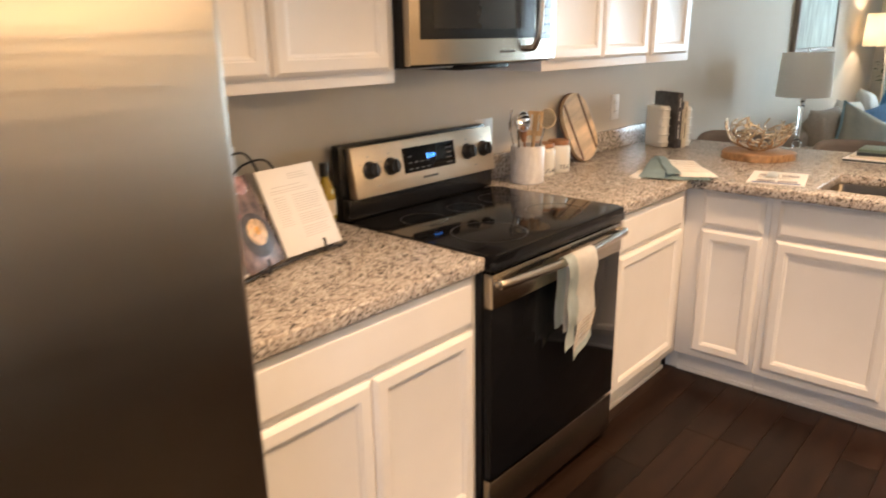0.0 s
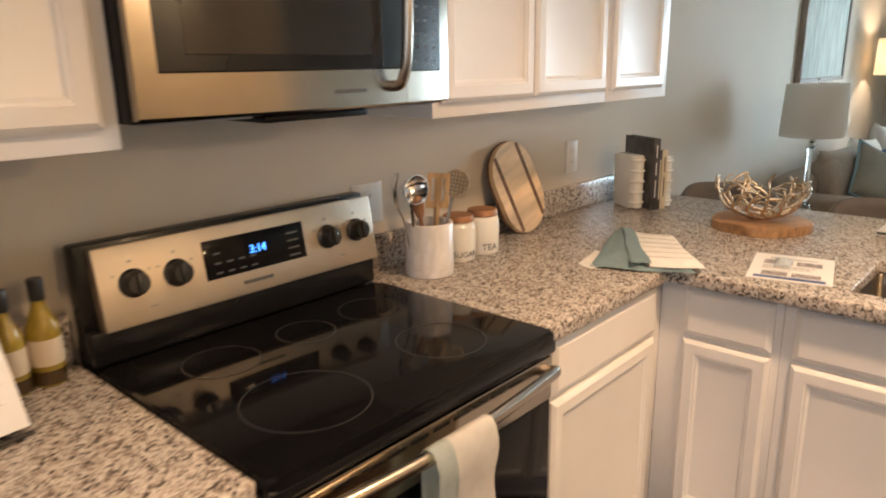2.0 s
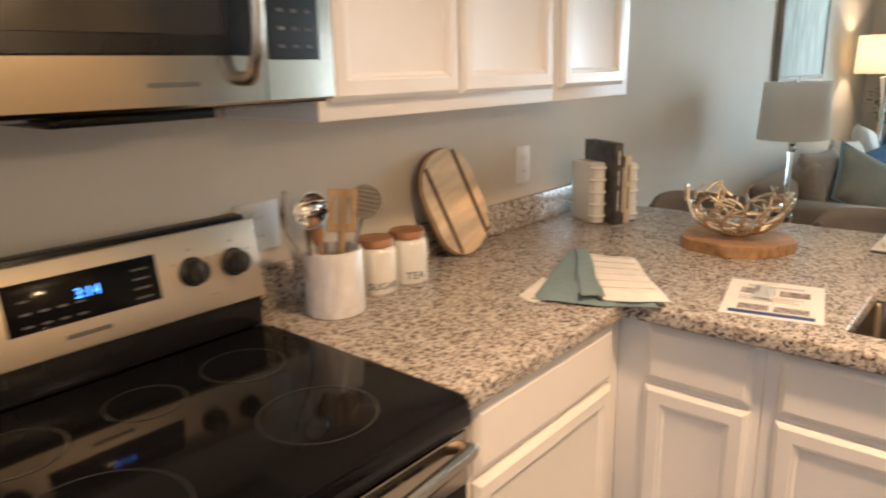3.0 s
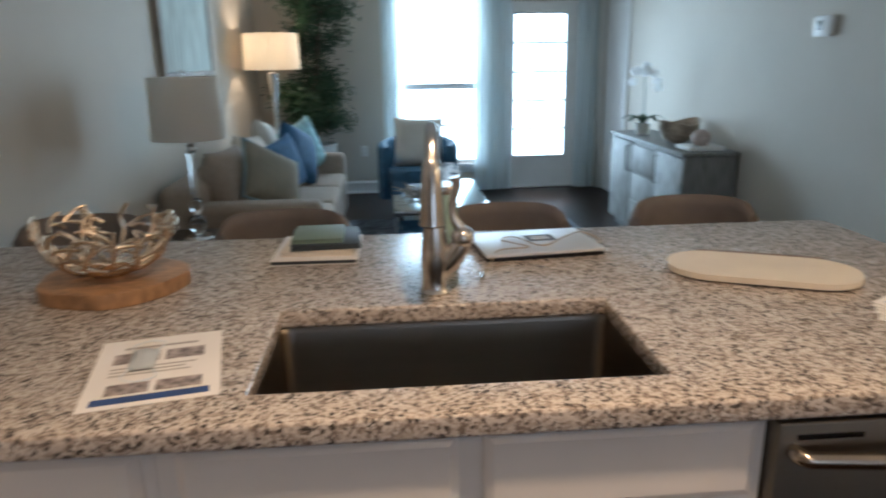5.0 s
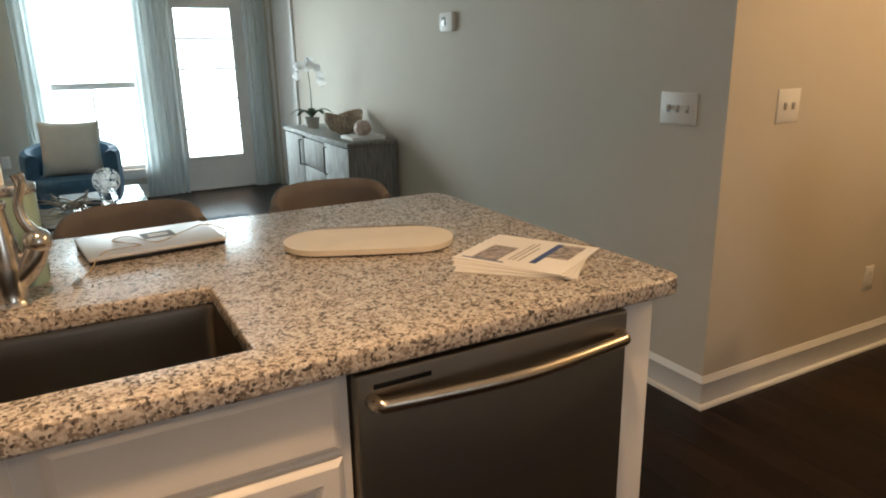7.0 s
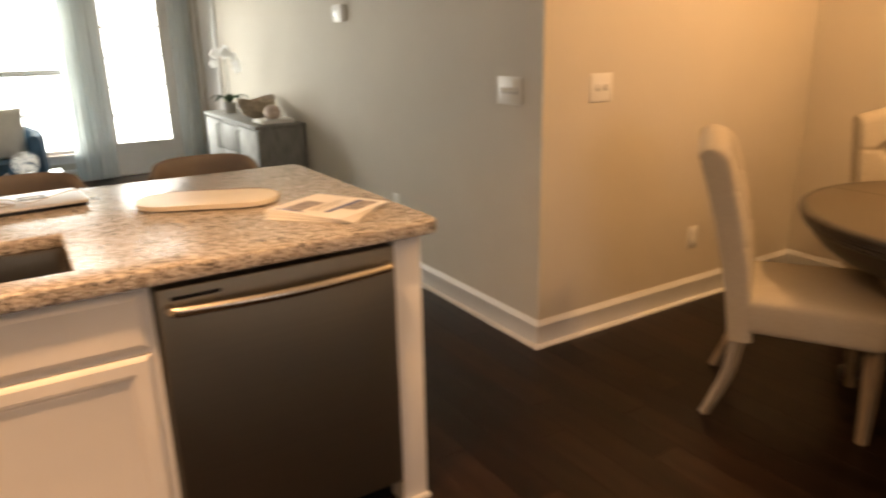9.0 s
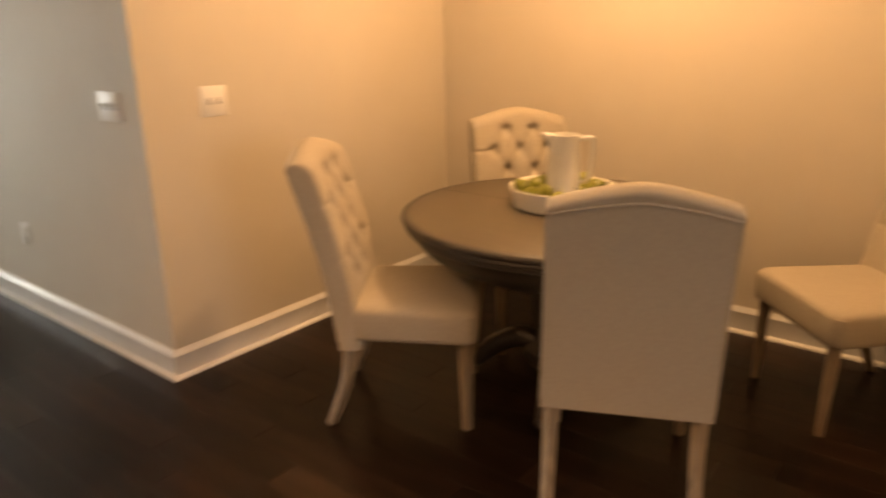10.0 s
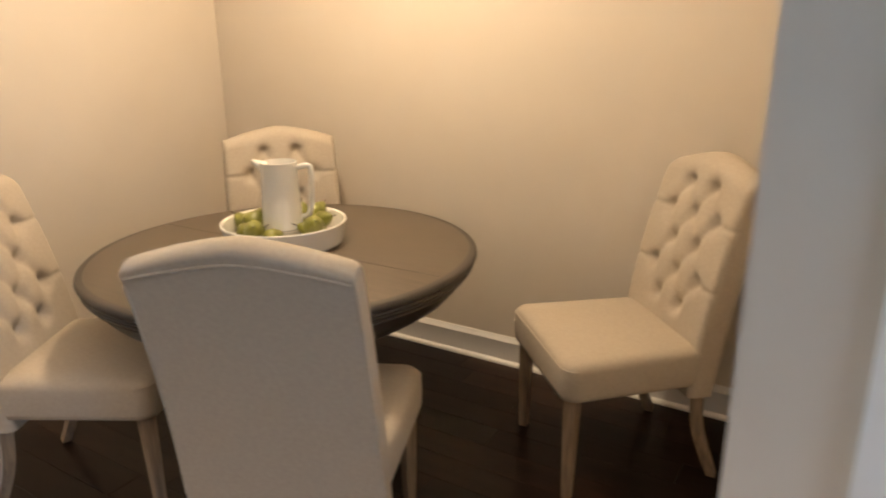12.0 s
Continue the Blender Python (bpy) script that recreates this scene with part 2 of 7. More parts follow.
M_CREAMCLOTH = mat("cream_cotton", (0.80, 0.78, 0.74), 0.9, var=0.05, scale=40, bump=0.4, bscale=500)
M_PALEBLUE = mat("pale_aqua_cotton", (0.56, 0.63, 0.62), 0.9, var=0.06, scale=40, bump=0.4, bscale=500)
M_STRIPE = mat("brown_stripe", (0.46, 0.40, 0.34), 0.9)
M_PAPER = mat("white_paper", (0.80, 0.78, 0.75), 0.6, var=0.02)
M_PHOTO = mat("printed_photo", (0.30, 0.26, 0.25), 0.45, var=0.75, scale=60)
M_NAVY = mat("navy_print", (0.03, 0.07, 0.22), 0.5, var=0.2)
M_FOOD = mat("food_photo", (0.16, 0.105, 0.085), 0.35, var=0.85, scale=28)
M_PAGEGREY = mat("grey_page_photo", (0.20, 0.175, 0.16), 0.5, var=0.5, scale=30)
M_EGG = mat("egg_photo", (0.60, 0.40, 0.22), 0.4, var=0.5, scale=60)
M_BOOKDARK = mat("dark_book_cover", (0.06, 0.055, 0.055), 0.45, var=0.6, scale=25)
M_BOOKCREAM = mat("cream_book_spine", (0.62, 0.52, 0.36), 0.5, var=0.1)
M_PAGES = mat("page_block", (0.72, 0.66, 0.56), 0.8, var=0.12, scale=4, stretch=(200, 1, 1))
M_OIL = mat("amber_oil_bottle", (0.26, 0.19, 0.03), 0.12, var=0.3, scale=20)
M_BOTTLE = mat("dark_bottle_glass", (0.05, 0.03, 0.012), 0.1, var=0.2)
M_LABEL = mat("kraft_label", (0.55, 0.47, 0.36), 0.7, var=0.1)
M_IRON = mat("wrought_iron", (0.02, 0.018, 0.017), 0.5, var=0.2)
M_PLATE = mat("white_switch_plastic", (0.78, 0.75, 0.70), 0.5, var=0.02)
M_SCREEN = mat("grey_lcd", (0.12, 0.13, 0.12), 0.2)
M_SAGE = mat("sage_cover", (0.16, 0.22, 0.17), 0.6, var=0.1)
M_CHAR = mat("charcoal_cover", (0.03, 0.04, 0.045), 0.6, var=0.15)
M_MASK = mat("pale_blue_mask", (0.72, 0.78, 0.82), 0.8, var=0.05, bump=0.4, bscale=200)
M_CORD = mat("tan_cord", (0.42, 0.33, 0.22), 0.8, var=0.2, scale=60)
M_CREAMBOARD = mat("cream_marble_board", (0.74, 0.66, 0.53), 0.35, var=0.06, scale=8)
M_SOFA = mat("taupe_sofa_linen", (0.31, 0.25, 0.20), 0.9, var=0.08, scale=30, bump=0.5, bscale=500)
M_STOOL = mat("brown_stool_leatherette", (0.148, 0.120, 0.102), 0.55, var=0.12, scale=12, bump=0.3, bscale=300)
M_STOOLLEG = wood_mat("dark_stool_leg", (0.06, 0.04, 0.028), 0.5, (10, 10, 1))
M_BLUEV = mat("blue_velvet", (0.035, 0.11, 0.19), 0.7, var=0.2, scale=15, bump=0.3, bscale=400)
M_BLUEP = mat("cobalt_pillow", (0.025, 0.10, 0.21), 0.8, var=0.15, scale=20, bump=0.4, bscale=400)
M_AQUA = mat("aqua_pattern_pillow", (0.24, 0.42, 0.45), 0.85, var=0.6, scale=16, bump=0.4, bscale=300)
M_IVORY = mat("ivory_pillow", (0.62, 0.58, 0.51), 0.9, var=0.06, bump=0.4, bscale=400)
M_GREYP = mat("sage_grey_pillow", (0.23, 0.21, 0.165), 0.9, var=0.1, bump=0.4, bscale=400)
M_CONSOLE = wood_mat("weathered_grey_wood", (0.22, 0.215, 0.20), 0.6, (2, 10, 1), 8)
M_SHADE = sheer_mat("linen_lampshade", (0.86, 0.80, 0.70), 0.0, 0.55)
M_SHADEOFF = sheer_mat("greige_lampshade", (0.88, 0.84, 0.78), 0.0, 0.5)
M_SHEER = sheer_mat("sheer_curtain", (0.86, 0.95, 0.97), 0.30, 0.62)
M_GLASS = glass_mat("clear_glass")
M_CRYSTAL = glass_mat("crystal", (0.95, 0.97, 0.98), 0.02, 1.5)
M_PANE = glass_mat("window_pane", (1, 1, 1), 0.0, 1.05)
M_MIRROR = mat("mirror_top", (0.82, 0.85, 0.87), 0.06, 1.0, var=0.02)
M_RUG = mat("blue_grey_rug", (0.085, 0.10, 0.12), 0.95, var=0.7, scale=24, bump=0.8, bscale=250)
M_LEAF = mat("ficus_leaf", (0.028, 0.072, 0.032), 0.5, var=0.5, scale=10)
M_BARK = mat("ficus_bark", (0.10, 0.075, 0.055), 0.85, var=0.3, scale=30, bump=0.5, bscale=80)
M_POT = mat("pale_planter", (0.55, 0.54, 0.51), 0.5, var=0.08)
M_SOIL = mat("soil", (0.03, 0.022, 0.016), 0.95, var=0.4, scale=40, bump=0.8, bscale=60)
M_PETAL = sheer_mat("white_petal", (0.88, 0.87, 0.86), 0.0, 0.5)
M_DRIFT = wood_mat("driftwood", (0.42, 0.33, 0.25), 0.7, (2, 8, 2), 10)
M_CORAL = mat("pink_shell", (0.52, 0.40, 0.34), 0.6, var=0.2, scale=30)
M_HEDGE = mat("far_foliage", (0.07, 0.12, 0.05), 0.8, var=0.6, scale=1.5)
M_PATIO = mat("patio_concrete", (0.42, 0.41, 0.39), 0.85, var=0.12, scale=3, bump=0.3, bscale=60)


def art_mat():
    m = mat("abstract_canvas", (0.52, 0.58, 0.53), 0.75, var=0.28, scale=4, bump=0.5, bscale=60, stretch=(1, 5.0, 0.9))
    return m


M_ART = art_mat()
M_ARTFRAME = wood_mat("weathered_frame", (0.26, 0.22, 0.18), 0.6, (8, 8, 1))

# ---------- building helpers ----------


def part(name, bm, material, parent=None, label="", smooth=True, angle=38, m=None):
    """Links a bmesh as one mesh object, under a thing or a part."""
    me = bpy.data.meshes.new(name)
    bmesh.ops.recalc_face_normals(bm, faces=bm.faces)
    bm.to_mesh(me)
    bm.free()
    for one in material if isinstance(material, (list, tuple)) else [material]:
        me.materials.append(one)
    if smooth:
        me.polygons.foreach_set("use_smooth", [True] * len(me.polygons))
        me.set_sharp_from_angle(angle=radians(angle))
    ob = new(name, me)
    if parent is not None:
        ob.parent = parent
    if m is not None:
        ob.matrix_basis = m
    if label:
        tagged(ob, label)
    return ob


def again(ob, m, parent=None):
    """One more object on the same mesh."""
    o = new(ob.name.split(".")[0], ob.data)
    o.parent = parent if parent is not None else ob.parent
    o.matrix_basis = m
    return o


def thing(name, label, category, m=None, group="", kind=""):
    ob = new(name)
    ob.empty_display_size = 0.05
    if m is not None:
        ob.matrix_basis = m
    return tagged(ob, label, category, group, kind)


def BM():
    return bmesh.new()


def box(bm, x0, x1, y0, y1, z0, z1, bevel=0.0, seg=2, mi=0, m=None):
    r = bmesh.ops.create_cube(bm, size=1.0)
    vs = r["verts"]
    for v in vs:
        v.co = Vector(((x0 + x1) / 2 + v.co.x * (x1 - x0), (y0 + y1) / 2 + v.co.y * (y1 - y0), (z0 + z1) / 2 + v.co.z * (z1 - z0)))
        if m is not None:
            v.co = m @ v.co
    fs = set(f for v in vs for f in v.link_faces)
    for f in fs:
        f.material_index = mi
    if bevel:
        es = set(e for v in vs for e in v.link_edges)
        r = bmesh.ops.bevel(bm, geom=list(es), offset=bevel, segments=seg, affect="EDGES", profile=0.5)
        for f in r["faces"]:
            f.material_index = mi
    return bm


def boxp(name, dims, material, parent=None, label="", bevel=0.003, seg=2, m=None):
    return part(name, box(BM(), *dims, bevel=bevel, seg=seg), material, parent, label, m=m)


def lathe(bm, profile, n=32, centre=(0, 0, 0), m=None, mi=0, start=0.0):
    """Revolves (radius, height) pairs round the upright axis."""
    cx, cy, cz = centre
    rings = []
    for r, z in profile:
        if r < 1e-6:
            p = Vector((cx, cy, cz + z))
            rings.append([bm.verts.new(m @ p if m else p)])
        else:
            ring = []
            for k in range(n):
                a = start + 2 * math.pi * k / n
                p = Vector((cx + r * math.cos(a), cy + r * math.sin(a), cz + z))
                ring.append(bm.verts.new(m @ p if m else p))
            rings.append(ring)
    for a, b in zip(rings, rings[1:]):
        for k in range(n):
            q = [a[k % len(a)], a[(k + 1) % len(a)], b[(k + 1) % len(b)], b[k % len(b)]]
            q = list(dict.fromkeys(q))
            if len(q) > 2:
                bm.faces.new(q).material_index = mi
    return bm


def tube(bm, pts, r, n=10, closed=False, caps=True, mi=0, flat=1.0):
    """Sweeps a round section along points; r may be a list."""
    pts = [Vector(p) for p in pts]
    rings = []
    up = Vector((0, 0, 1))
    prev = None
    for i, p in enumerate(pts):
        a = pts[i - 1] if (i or closed) else p
        b = pts[(i + 1) % len(pts)] if (i < len(pts) - 1 or closed) else p
        d = (b - a).normalized()
        if prev is None:
            s = d.cross(up if abs(d.z) < 0.95 else Vector((1, 0, 0))).normalized()
        else:
            s = (prev - d * prev.dot(d)).normalized()
        prev = s
        u = s.cross(d)
        rr = r[i] if isinstance(r, (list, tuple)) else r
        rings.append([bm.verts.new(p + s * math.cos(2 * math.pi * k / n) * rr + u * math.sin(2 * math.pi * k / n) * rr * flat) for k in range(n)])
    pairs = list(zip(rings, rings[1:])) + ([(rings[-1], rings[0])] if closed else [])
    for a, b in pairs:
        for k in range(n):
            bm.faces.new((a[k], a[(k + 1) % n], b[(k + 1) % n], b[k])).material_index = mi
    if caps and not closed:
        bm.faces.new(rings[0]).material_index = mi
        bm.faces.new(rings[-1]).material_index = mi
    return bm


def smooth_path(pts, n=8):
    """Catmull-Rom through the points."""
    pts = [Vector(p) for p in pts]
    out = []
    for i in range(len(pts) - 1):
        p0, p1, p2, p3 = pts[max(i - 1, 0)], pts[i], pts[i + 1], pts[min(i + 2, len(pts) - 1)]
        for k in range(n):
            t = k / n
            out.append(0.5 * ((2 * p1) + (p2 - p0) * t + (2 * p0 - 5 * p1 + 4 * p2 - p3) * t * t + (3 * p1 - p0 - 3 * p2 + p3) * t ** 3))
    return out + [pts[-1]]


def prism(bm, outline, z0, z1, bevel=0.0, seg=2, mi=0, m=None):
    """An upright solid on a plan outline with eased edges."""
    lo = [bm.verts.new((x, y, z0)) for x, y in outline]
    hi = [bm.verts.new((x, y, z1)) for x, y in outline]
    n = len(outline)
    fs = [bm.faces.new(lo[::-1]), bm.faces.new(hi)]
    fs += [bm.faces.new((lo[k], lo[(k + 1) % n], hi[(k + 1) % n], hi[k])) for k in range(n)]
    for f in fs:
        f.material_index = mi
    if bevel:
        es = list(fs[0].edges) + list(fs[1].edges)
        r = bmesh.ops.bevel(bm, geom=es, offset=bevel, segments=seg, affect="EDGES", profile=0.5)
        for f in r["faces"]:
            f.material_index = mi
    if m is not None:
        bmesh.ops.transform(bm, matrix=m, verts=bm.verts)
    return bm


def rounded(w, d, r, n=6, cx=0.0, cy=0.0):
    out = []
    for sx, sy, a0 in ((1, 1, 0), (-1, 1, 90), (-1, -1, 180), (1, -1, 270)):
        for k in range(n + 1):
            a = radians(a0 + 90 * k / n)
            out.append((cx + sx * (w / 2 - r) + r * math.cos(a), cy + sy * (d / 2 - r) + r * math.sin(a)))
    return out


def rings_panel(bm, w, h, rings, mi=0):
    """A panel w wide and h high facing -y, from (inset, y) rings; back at y 0."""
    loops = []
    for ins, y in rings:
        loops.append([bm.verts.new(p) for p in ((ins, y, ins), (w - ins, y, ins), (w - ins, y, h - ins), (ins, y, h - ins))])
    for a, b in zip(loops, loops[1:]):
        for k in range(4):
            bm.faces.new((a[k], a[(k + 1) % 4], b[(k + 1) % 4], b[k])).material_index = mi
    bm.faces.new(loops[0][::-1]).material_index = mi
    bm.faces.new(loops[-1]).material_index = mi
    return bm


DOOR_RINGS = [(0, 0), (0, -0.010), (0.003, -0.013), (0.012, -0.019), (0.040, -0.019), (0.043, -0.0165), (0.047, -0.0155), (0.054, -0.010), (0.058, -0.009)]
DRAWER_RINGS = [(0, 0), (0, -0.009), (0.004, -0.012), (0.016, -0.019)]


def pillow_bm(w, h, t, n=14, sag=0.0, mi=0):
    """A stuffed cushion in the x-z plane, thick along y."""
    bm = BM()
    grids = []
    for side in (1, -1):
        g = []
        for i in range(n + 1):
            row = []
            for j in range(n + 1):
                u, v = 2 * i / n - 1, 2 * j / n - 1
                pinch = 1 - 0.07 * (1 - abs(u) ** 2) * abs(v) ** 3
                pinch2 = 1 - 0.07 * (1 - abs(v) ** 2) * abs(u) ** 3
                th = t / 2 * ((1 - u ** 4) * (1 - v ** 4)) ** 0.6
                row.append((u * w / 2 * pinch2, side * th, v * h / 2 * pinch + sag * (1 - u * u) * max(v, 0)))
            g.append(row)
        grids.append(g)
    vs = {}

    def vert(s, i, j):
        edge = i in (0, n) or j in (0, n)
        key = (0 if edge else s, i, j)
        if key not in vs:
            vs[key] = bm.verts.new(grids[s][i][j])
        return vs[key]

    for s in (0, 1):
        for i in range(n):
            for j in range(n):
                bm.faces.new((vert(s, i, j), vert(s, i + 1, j), vert(s, i + 1, j + 1), vert(s, i, j + 1))).material_index = mi
    return bm


def text_mesh(name, words, size, material, parent=None, m=None, depth=0.0006):
    """Lettering in the built-in font, as a mesh in its own x-y plane."""
    cu = bpy.data.curves.new(name, "FONT")
    cu.body, cu.size, cu.extrude, cu.align_x = words, size, depth, "CENTER"
    tmp = bpy.data.objects.new(name, cu)
    scene.collection.objects.link(tmp)
    dg = bpy.context.evaluated_depsgraph_get()
    me = bpy.data.meshes.new_from_object(tmp.evaluated_get(dg))
    bpy.data.objects.remove(tmp)
    me.materials.clear()
    me.materials.append(material)
    ob = new(name, me)
    if parent is not None:
        ob.parent = parent
    if m is not None:
        ob.matrix_basis = m
    return ob

# ---------- setting ----------
NORTH, EAST, DIN_N, DIN_E, DIN_S, HALL, SOUTH = 10.0, 3.664, 4.062, 5.60, 1.178, 3.862, -1.2


def structure(name, dims_list, material, label, bevel=0.0):
    bm = BM()
    for d in dims_list:
        box(bm, *d, bevel=bevel)
    return tagged(part(name, bm, material, smooth=False), label, "wall" if "wall" in name else name, kind="structure")


structure("wall_west", [(-0.12, 0, SOUTH, NORTH + 0.12, 0, CEILING)], M_WALL, "greige painted wall behind the range and sofa")
WX0, WX1, WZ0, WZ1 = 1.46, 2.34, 0.30, 2.12
DX0, DX1, DZ1 = 2.548, 3.455, 2.0
structure("wall_north", [
    (0, WX0, NORTH, NORTH + 0.12, 0, CEILING), (WX0, WX1, NORTH, NORTH + 0.12, 0, WZ0), (WX0, WX1, NORTH, NORTH + 0.12, WZ1, CEILING),
    (WX1, DX0, NORTH, NORTH + 0.12, 0, CEILING), (DX0, DX1, NORTH, NORTH + 0.12, DZ1, CEILING), (DX1, EAST, NORTH, NORTH + 0.12, 0, CEILING)],
    M_WALL, "greige living room wall with window and glazed door")
SY0, SY1, SZ1 = 9.18, 9.89, 2.05
structure("wall_east", [
    (EAST, EAST + 0.12, DIN_N, SY0, 0, CEILING), (EAST, EAST + 0.12, SY0, SY1, SZ1, CEILING), (EAST, EAST + 0.12, SY1, NORTH + 0.12, 0, CEILING)],
    M_WALL, "greige living room wall with thermostat and console")
structure("wall_dining_north", [(EAST + 0.12, DIN_E + 0.12, DIN_N, DIN_N + 0.12, 0, CEILING)], M_WALL, "warm lit greige wall of the dining nook")
structure("wall_dining_east", [(DIN_E, DIN_E + 0.12, DIN_S - 0.12, DIN_N, 0, CEILING)], M_WALL, "warm lit greige wall behind the dining table")
structure("wall_dining_south", [(HALL + 0.12, DIN_E, DIN_S - 0.12, DIN_S, 0, CEILING)], M_WALL, "greige wall closing the dining nook")
HY0, HY1 = 0.11, 0.944
structure("wall_hall", [(HALL, HALL + 0.12, HY1, DIN_S, 0, CEILING), (HALL, HALL + 0.12, HY0, HY1, 2.05, CEILING), (HALL, HALL + 0.12, SOUTH, HY0, 0, CEILING)],
          M_WALL, "greige hall wall ending at the dining nook")
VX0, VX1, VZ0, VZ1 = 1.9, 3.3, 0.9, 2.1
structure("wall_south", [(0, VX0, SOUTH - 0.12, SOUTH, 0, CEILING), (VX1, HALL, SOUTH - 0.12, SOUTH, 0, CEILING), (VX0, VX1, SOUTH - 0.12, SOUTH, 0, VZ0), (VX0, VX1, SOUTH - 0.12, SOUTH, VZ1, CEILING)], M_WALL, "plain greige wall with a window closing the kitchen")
structure("ceiling", [(-0.12, DIN_E + 0.12, SOUTH - 0.12, NORTH + 0.12, CEILING, CEILING + 0.1)], M_CEIL, "white painted ceiling")

BASE_PROFILE = [(0, 0), (0.027, 0), (0.027, 0.006), (0.023, 0.016), (0.0155, 0.021), (0.0155, 0.106), (0.017, 0.109), (0.013, 0.118), (0.007, 0.126), (0.004, 0.134), (0, 0.134)]


def skirting(pts, profile, material, label, name="baseboard"):
    """Sweeps a moulding along a wall line that has the room on its right."""
    bm = BM()
    loops = []
    pts = [Vector(p) for p in pts]
    for i, p in enumerate(pts):
        ns = []
        for a, b in ((i - 1, i), (i, i + 1)):
            if 0 <= a and b < len(pts):
                d = (pts[b] - pts[a]).normalized()
                ns.append(Vector((d.y, -d.x)))
        nrm = ns[0] if len(ns) == 1 else (ns[0] + ns[1]) / (1 + ns[0].dot(ns[1]))
        loops.append([bm.verts.new((p.x + nrm.x * o, p.y + nrm.y * o, z)) for o, z in profile])
    for a, b in zip(loops, loops[1:]):
        for k in range(len(profile)):
            q = (k + 1) % len(profile)
            bm.faces.new((a[k], a[q], b[q], b[k]))
    bm.faces.new(loops[0])
    bm.faces.new(loops[-1][::-1])
    return tagged(part(name, bm, material, angle=50), label, "baseboard", kind="structure")


skirting([(EAST, 9.09), (EAST, DIN_N), (DIN_E, DIN_N), (DIN_E, DIN_S), (HALL, DIN_S), (HALL, 1.036)], BASE_PROFILE, M_TRIM, "white moulded baseboard with shoe strip")
skirting([(0, 4.45), (0, NORTH), (DX0 - 0.085, NORTH)], BASE_PROFILE, M_TRIM, "white moulded baseboard along living room walls")
skirting([(HALL, 0.01), (HALL, SOUTH), (0, SOUTH)], BASE_PROFILE, M_TRIM, "white moulded baseboard by the hall")


def casing(bm, x0, x1, z1, w=0.085, t=0.018, m=None):
    """Three casing boards round an opening, facing -y."""
    box(bm, x0 - w, x0, -t, 0, 0, z1 + w, bevel=0.004, m=m)
    box(bm, x1, x1 + w, -t, 0, 0, z1 + w, bevel=0.004, m=m)
    box(bm, x0, x1, -t, 0, z1, z1 + w, bevel=0.004, m=m)
    return bm


# glazed patio door
door = thing("door_1", "white glazed patio door with daylight behind it", "door", pose(DX0, NORTH, 0), kind="structure")
dw = DX1 - DX0
part("door_casing", casing(BM(), 0, dw, DZ1), M_TRIM, door)
GX0, GX1, GZ0, GZ1 = 0.165, 0.742, 0.355, 1.87
bm = BM()
for d in ((0.01, GX0, 0.02, 0.062, 0.02, 1.99), (GX1, dw - 0.01, 0.02, 0.062, 0.02, 1.99), (GX0, GX1, 0.02, 0.062, 0.02, GZ0), (GX0, GX1, 0.02, 0.062, GZ1, 1.99)):
    box(bm, *d)
part("door_leaf", bm, M_TRIM, door, smooth=False)
bm = BM()
for d in ((GX0 - 0.02, GX0 + 0.012, 0.006, 0.02, GZ0 - 0.02, GZ1 + 0.02), (GX1 - 0.012, GX1 + 0.02, 0.006, 0.02, GZ0 - 0.02, GZ1 + 0.02),
          (GX0 + 0.012, GX1 - 0.012, 0.006, 0.02, GZ0 - 0.02, GZ0 + 0.012), (GX0 + 0.012, GX1 - 0.012, 0.006, 0.02, GZ1 - 0.012, GZ1 + 0.02)):
    box(bm, *d, bevel=0.003)
part("glass_frame", bm, M_TRIM, door)
for k in range(1, 5):
    z = GZ0 + (GZ1 - GZ0) * k / 5
    boxp("muntin", (GX0, GX1, 0.03, 0.05, z - 0.009, z + 0.009), M_TRIM, door, bevel=0.002)
for k in range(5):
    za, zb = GZ0 + (GZ1 - GZ0) * k / 5 + 0.01, GZ0 + (GZ1 - GZ0) * (k + 1) / 5 - 0.01
    o = boxp("pane", (GX0, GX1, 0.038, 0.042, za, zb), M_PANE, door, bevel=0)
    o.visible_shadow = False
boxp("threshold", (0, dw, -0.02, 0.1, 0.0, 0.019), M_NICKEL, door, "metal threshold")
for z, r in ((1.00, 0.03), (1.14, 0.026)):
    h = part("door_knob" if z < 1.1 else "deadbolt", lathe(BM(), [(0, 0), (r, 0), (r, 0.008), (0.012, 0.012), (0.012, 0.03), (r * 0.85, 0.036), (r * 0.9, 0.05), (0, 0.056)] if z < 1.1 else [(0, 0), (r, 0), (r * 0.9, 0.014), (0, 0.016)], 20),
             M_NICKEL, door, "satin nickel", m=pose(0.075, 0.02, z, 90))

# window
win = thing("window_1", "tall white sash window glowing with daylight", "window", pose(WX0, NORTH, WZ0), kind="structure")
ww, wh = WX1 - WX0, WZ1 - WZ0
bm = BM()
for d in ((0, 0.035, 0.02, 0.1, 0, wh), (ww - 0.035, ww, 0.02, 0.1, 0, wh), (0.035, ww - 0.035, 0.02, 0.1, 0, 0.035), (0.035, ww - 0.035, 0.02, 0.1, wh - 0.035, wh)):
    box(bm, *d, bevel=0.003)
part("window_frame", bm, M_TRIM, win)
RAIL = 0.83
boxp("meeting_rail", (0.035, ww - 0.035, 0.03, 0.08, RAIL - 0.03, RAIL + 0.03), M_TRIM, win)
boxp("muntin", (0.035, ww - 0.035, 0.05, 0.068, 0.40, 0.418), M_TRIM, win, bevel=0.002)
